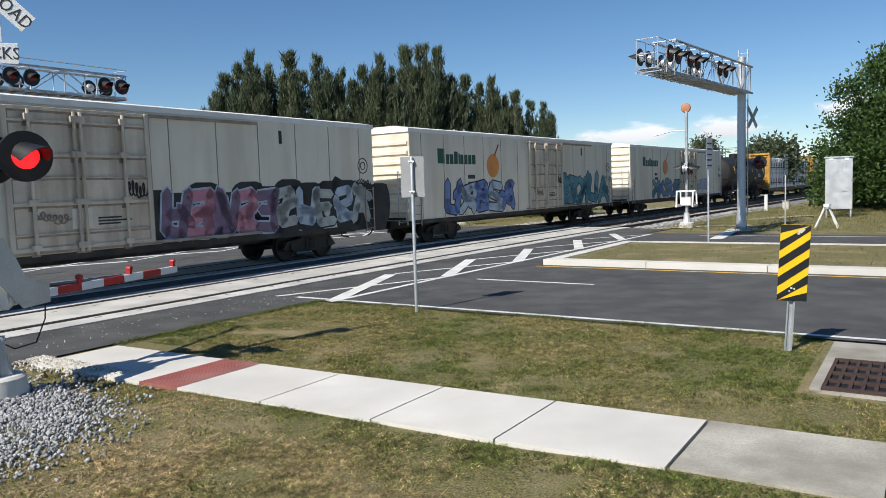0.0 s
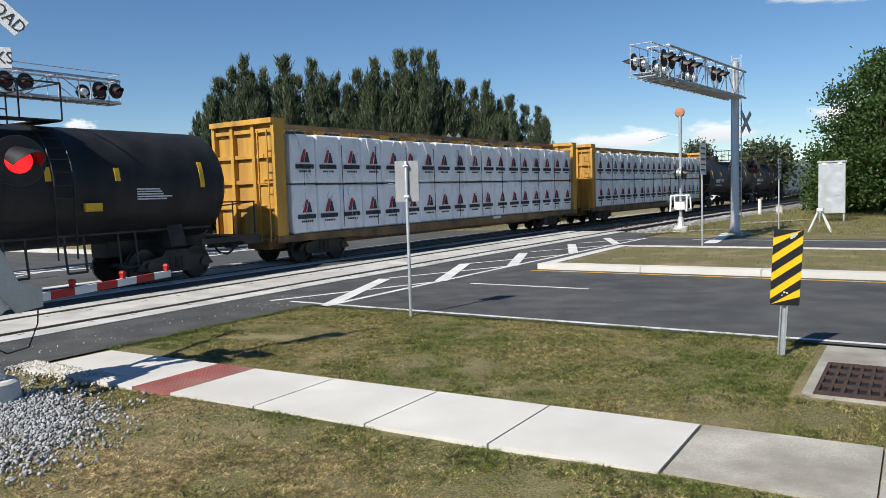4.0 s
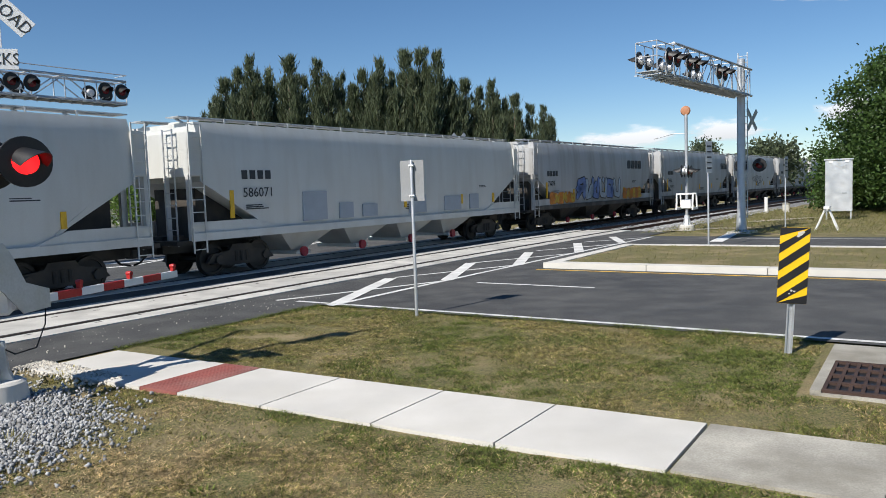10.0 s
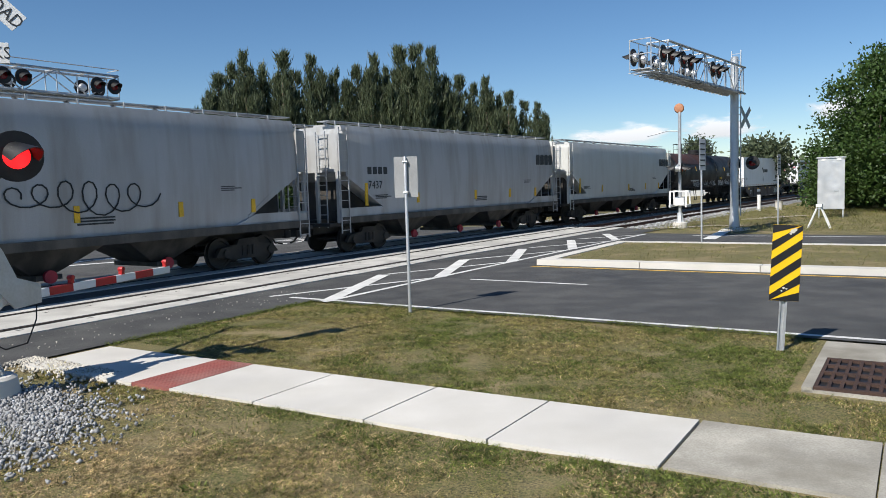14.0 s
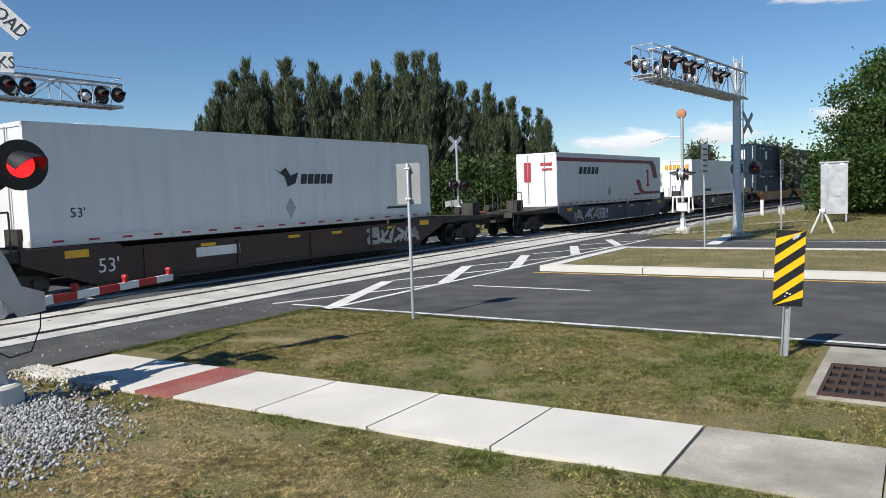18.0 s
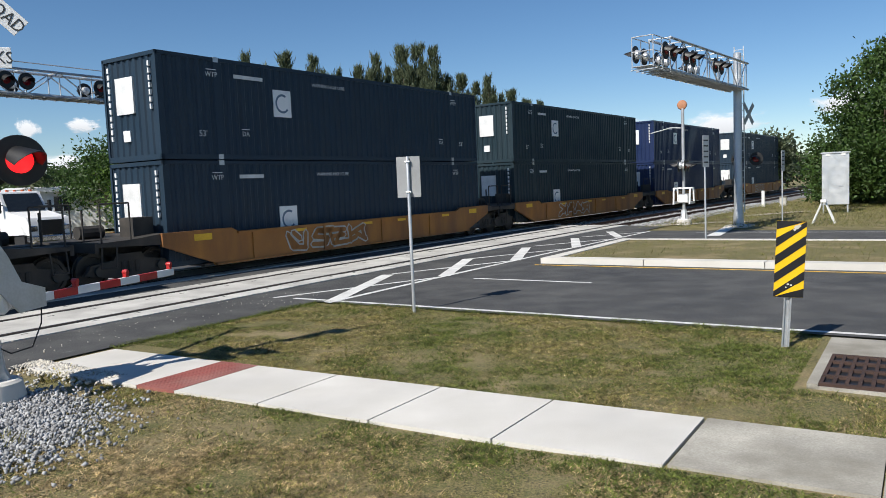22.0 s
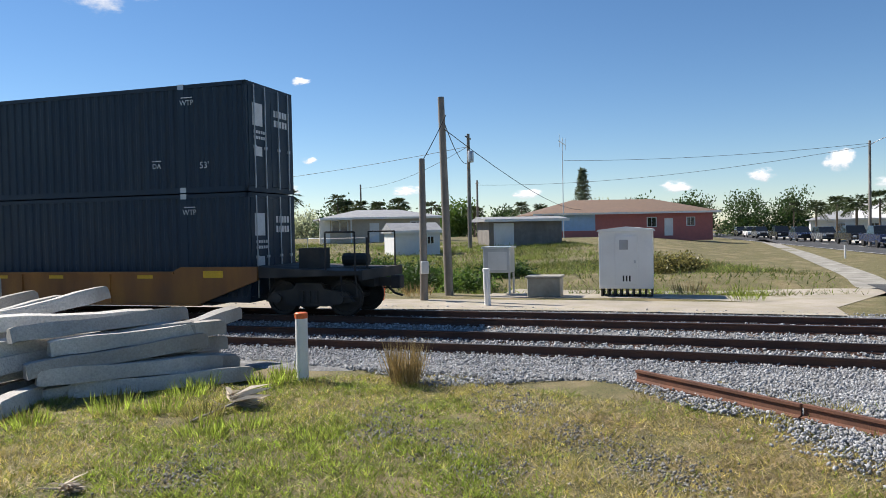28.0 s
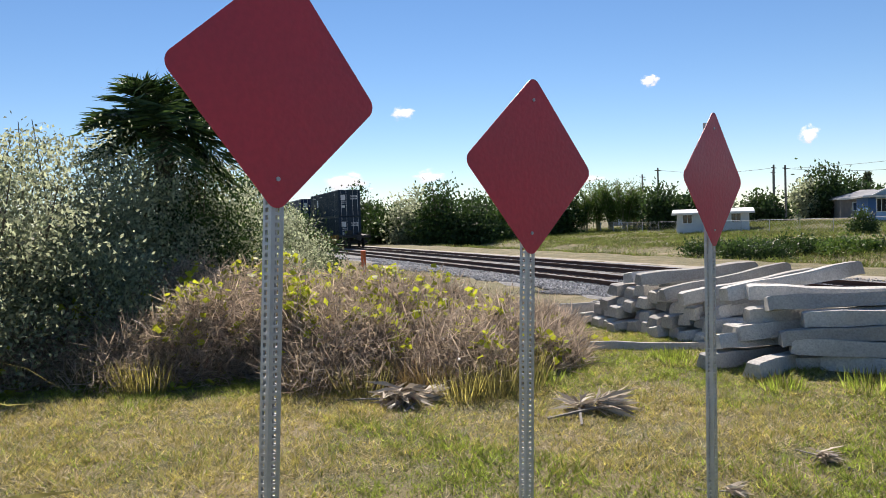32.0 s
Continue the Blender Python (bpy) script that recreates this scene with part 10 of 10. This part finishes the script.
# green frond tips that hang in beside the camera
ob = thing("palm_frond_tip", "living palm leaf tips reaching in from the side", "frond", pose(-0.55, -3.2, 0, 0, 0, 0))
rng = np.random.default_rng(77)
bx, by = polar(166.5, 3.4)
p = np.array([[bx + 0.55, by + 3.2, 1.55], [bx + 0.55, by + 3.2, 1.38], [bx + 0.53, by + 3.2, 1.20], [bx + 0.55, by + 3.2, 1.9], [bx + 0.55, by + 3.2, 1.75]])
tip = np.array([polar(163.2, 3.4)] * 5) - np.array([-0.55, -3.2])
d = np.concatenate([tip - p[:, :2], np.array([[-0.04], [-0.02], [-0.03], [-0.12], [-0.05]])], 1)
v, f = leaves(p, d, 0.30, 0.02, rng)
tagged(part("leaf_spray", raw("leaf_spray", v, f, LEAF["olive"]), None, ob), kind="stuff")

# ---- ballast stones ----
def stones(name, label, n, place, size, seed, mat="stone"):
    rng = np.random.default_rng(seed)
    p = place(rng, n)
    n = len(p)
    oct_v = np.array([[1, 0, 0], [-1, 0, 0], [0, 1, 0], [0, -1, 0], [0, 0, 1], [0, 0, -1]], float)
    oct_f = np.array([[0, 2, 4], [2, 1, 4], [1, 3, 4], [3, 0, 4], [2, 0, 5], [1, 2, 5], [3, 1, 5], [0, 3, 5]])
    sc = size * rng.uniform(0.55, 1.35, (n, 1, 1)) * rng.uniform(0.6, 1.2, (n, 1, 3))
    v = oct_v[None] * rng.uniform(0.7, 1.25, (n, 6, 1)) * sc
    q = rng.normal(size=(n, 4))
    q /= np.linalg.norm(q, axis=1, keepdims=True)
    w, x, y, z = q.T
    R = np.stack([1 - 2 * (y * y + z * z), 2 * (x * y - z * w), 2 * (x * z + y * w), 2 * (x * y + z * w), 1 - 2 * (x * x + z * z), 2 * (y * z - x * w), 2 * (x * z - y * w), 2 * (y * z + x * w), 1 - 2 * (x * x + y * y)], 1).reshape(n, 3, 3)
    v = np.einsum("nij,nkj->nki", R, v) + p[:, None, :]
    f = (oct_f[None] + 6 * np.arange(n)[:, None, None]).reshape(-1, 3)
    ob = new(name, raw(name, v.reshape(-1, 3), f, MAT[mat]))
    return tagged(ob, label, "stones", "", "stuff")


def by_track(s0, s1, o0, o1, zf, rag=0.0):
    def place(rng, n):
        s, o = rng.uniform(s0, s1, n), rng.uniform(o0, o1, n)
        if rag:
            lim = o1 - rag + patchy(s, s * 0, 0.5, 3.3) * rag
            k = o < lim
            s, o = s[k], o[k]
            n = len(s)
        x = np.interp(s, _s, _x) + np.interp(s, _s, _ty) * o
        y = np.interp(s, _s, _y) - np.interp(s, _s, _tx) * o
        return np.stack([x, y, np.interp(o, *zf) + rng.uniform(-0.015, 0.03, n)], 1)
    return place


ZF = ((-5.2, -3.1, -2.4, 0.0, 0.6, 0.95, 3.4, 4.2, 5.6, 7.5), (-0.02, -0.09, -0.055, -0.06, -0.12, -0.135, -0.12, -0.09, -0.01, 0.0))
stones("ballast_stones", "grey crushed stones on the shoulder of the siding", 66000, by_track(-13, S_IN, 3.2, 7.6, ZF, 1.3), 0.026, 1)
stones("ballast_stones_far", "grey crushed stones along the line", 16000, by_track(-45, -13, 3.2, 6.8, ZF, 1.0), 0.05, 2)
stones("ballast_stones_between", "grey crushed stones between the tracks", 20000, by_track(-16, S_IN, -0.3, 3.2, ZF), 0.034, 3)
stones("ballast_stones_main", "grey crushed stones of the main track", 12000, by_track(-16, S_IN, -4.4, -0.3, ZF), 0.036, 4)
stones("ballast_stones_east", "grey crushed stones beyond the road", 9000, by_track(S_OUT, 75, -4.4, 5.6, ZF), 0.06, 5)


def round_mast(rng, n):
    a, q = rng.uniform(0, 2 * math.pi, n), rng.uniform(0.0, 1, n) ** 0.62 * (1 + 0.12 * rng.normal(size=n))
    x, y = -6.7 + np.cos(a) * q * 2.8, 7.2 + np.sin(a) * q * 2.2
    u, v = x * RD[0] + y * RD[1], x * RN[0] + y * RN[1]
    s, o = near_track(x, y)
    k = ~((v > 5.95) & (u > -10.5)) & (o > 5.6) & (s < 17.2)
    return np.stack([x[k], y[k], np.full(k.sum(), 0.0) + rng.uniform(-0.02, 0.03, k.sum())], 1)


stones("gravel", "grey gravel round the foot of the crossing mast", 40000, round_mast, 0.024, 6)


def broken(rng, n):
    c = np.array([(-8.2, 2.6), (-7.4, 1.4), (-8.8, 0.6), (-6.6, 3.0), (-9.4, 2.4), (-5.3, 6.3), (-7.6, -1.4)])
    k = rng.integers(0, len(c), n)
    p = c[k] + rng.normal(size=(n, 2)) * np.array([0.5, 0.26])
    return np.stack([p[:, 0], p[:, 1], np.full(n, -0.005)], 1)


MAT["rubble"] = M("dirty_broken_stone", (0.26, 0.245, 0.22), 0.95, var=0.2, island=0.5)
stones("broken_gravel", "scattered broken stones in the yard", 3200, broken, 0.017, 7, "rubble")
MAT["shell"] = M("pale_gravel_stone", (0.50, 0.47, 0.41), 0.9, var=0.15, island=0.3)


def verge_of_walk(rng, n):
    u, v = rng.uniform(-11.2, -9.0, n), 6.0 - np.abs(rng.normal(size=n)) * 0.22
    x, y = u * RD[0] + v * RN[0], u * RD[1] + v * RN[1]
    return np.stack([x, y, np.full(n, 0.0)], 1)


stones("pale_gravel", "pale broken stones at the edge of the footpath", 1500, verge_of_walk, 0.028, 8, "shell")


def grit(rng, n):
    s, o = rng.uniform(15.5, 23, n), 3.6 + np.abs(rng.normal(size=n)) * 1.0
    x = np.interp(s, _s, _x) + np.interp(s, _s, _ty) * o
    y = np.interp(s, _s, _y) - np.interp(s, _s, _tx) * o
    k = o < 5.7
    return np.stack([x[k], y[k], np.full(k.sum(), 0.012)], 1)


stones("grit", "pale grit scattered on the asphalt", 260, grit, 0.016, 9, "shell")

# ---- clouds: far sheets of vapour ----
def cloud_material():
    m = bpy.data.materials.new("cloud_vapour")
    m.use_nodes = True
    n, l = m.node_tree.nodes, m.node_tree.links
    n.remove(n["Principled BSDF"])
    tc, oi = n.new("ShaderNodeTexCoord"), n.new("ShaderNodeObjectInfo")
    big = n.new("ShaderNodeTexNoise")
    big.noise_dimensions = "4D"
    big.inputs["Scale"].default_value, big.inputs["Detail"].default_value, big.inputs["Roughness"].default_value = 1.7, 7.0, 0.58
    sc = n.new("ShaderNodeMath")
    sc.operation, sc.inputs[1].default_value = "MULTIPLY", 37.0
    l.new(oi.outputs["Random"], sc.inputs[0]), l.new(sc.outputs[0], big.inputs["W"]), l.new(tc.outputs["Object"], big.inputs["Vector"])
    ln = n.new("ShaderNodeVectorMath")
    ln.operation = "LENGTH"
    l.new(tc.outputs["Object"], ln.inputs[0])
    a = n.new("ShaderNodeMath")
    a.operation, a.inputs[1].default_value = "MULTIPLY", 0.62
    l.new(ln.outputs["Value"], a.inputs[0])
    b = n.new("ShaderNodeMath")
    b.operation = "SUBTRACT"
    l.new(big.outputs["Fac"], b.inputs[0]), l.new(a.outputs[0], b.inputs[1])
    r = n.new("ShaderNodeMapRange")
    r.interpolation_type = "SMOOTHSTEP"
    r.inputs[1].default_value, r.inputs[2].default_value = 0.10, 0.34
    l.new(b.outputs[0], r.inputs[0])
    e, t, mx = n.new("ShaderNodeEmission"), n.new("ShaderNodeBsdfTransparent"), n.new("ShaderNodeMixShader")
    cr = n.new("ShaderNodeMapRange")
    cr.inputs[1].default_value, cr.inputs[2].default_value, cr.inputs[3].default_value, cr.inputs[4].default_value = -0.8, 0.6, 0.62, 0.92
    sx = n.new("ShaderNodeSeparateXYZ")
    l.new(tc.outputs["Object"], sx.inputs[0]), l.new(sx.outputs["Y"], cr.inputs[0]), l.new(cr.outputs[0], e.inputs["Strength"])
    e.inputs["Color"].default_value = (0.93, 0.96, 1.0, 1)
    l.new(r.outputs[0], mx.inputs[0]), l.new(t.outputs[0], mx.inputs[1]), l.new(e.outputs[0], mx.inputs[2])
    l.new(mx.outputs[0], n["Material Output"].inputs["Surface"])
    return m


CLOUD = cloud_material()
cme = bpy.data.meshes.new("cloud")
cme.from_pydata([(-1.2, -1.2, 0), (1.2, -1.2, 0), (1.2, 1.2, 0), (-1.2, 1.2, 0)], [], [(0, 1, 2, 3)])
cme.materials.append(CLOUD)
for az, el, w, h in ((103.0, 17.1, 9.0, 3.6), (112.1, 15.4, 1.7, 0.8), (116.7, 9.9, 1.5, 0.7), (90.0, 11.2, 1.7, 0.6), (99.8, 6.3, 1.2, 0.4), (91.7, 7.2, 1.1, 0.5), (89.5, 5.4, 1.4, 0.6), (91.2, 3.2, 2.6, 0.9), (106.3, 5.2, 1.6, 1.3), (135.3, 8.4, 2.2, 1.1), (116.9, 9.7, 1.4, 0.8), (106.3, 5.0, 1.3, 0.9), (139.9, 3.4, 4.5, 1.4), (133.6, 3.6, 3.5, 1.2), (51.5, 4.2, 2.6, 1.6), (38.0, 4.6, 4.0, 2.4), (29.4, 5.0, 1.8, 1.6), (26.0, 5.2, 2.6, 1.0), (56.4, 3.5, 2.2, 1.0), (43.5, 3.6, 3.4, 1.4), (27.5, 2.6, 5.5, 1.3), (34.0, 3.2, 4.5, 1.6), (-13.0, 3.2, 9.0, 2.0), (-20.0, 3.6, 7.0, 1.8), (-28.0, 4.5, 6.0, 2.4), (47.5, 2.6, 5, 1.2), (62, 2.8, 3, 0.9), (95.5, 2.4, 4.5, 1.0), (-5, 2.0, 7, 1.2), (-27.0, 12.6, 11.0, 2.0), (82, 3.0, 3.0, 0.9), (73, 2.6, 3, 0.8), (146, 4, 4, 1.5), (122, 3.0, 4, 1.0)):
    D = 2300.0
    c = (-math.sin(radians(az)) * math.cos(radians(el)) * D, math.cos(radians(az)) * math.cos(radians(el)) * D, math.sin(radians(el)) * D + 2.3)
    ob = new("cloud", cme)
    ob.matrix_basis = look(c, (2 * c[0], 2 * c[1], 2 * c[2])) @ Matrix.Diagonal((D * math.tan(radians(w / 2)) * 1.25, D * math.tan(radians(h / 2)) * 1.6, 1, 1))
    ob.visible_shadow = False
    tagged(ob, "small white fair-weather cloud", "cloud", "clouds", "structure")


# ---- what moves ----
def motions():
    for ob, place, z in MOVERS:
        rows = []
        t = 0.0
        while t <= 32.0:
            s = place - run(t)
            s = max(min(s, 590.0), -575.0)
            rows.append((t, on_track(s, MAIN, RAIL_Z + z)))
            t += 1.0 if -110 < s < 140 else 2.0
        if rows[-1][0] < 32.0:
            rows.append((32.0, on_track(max(place - run(32.0), -575.0), MAIN, RAIL_Z + z)))
        walk(ob, rows)


motions()
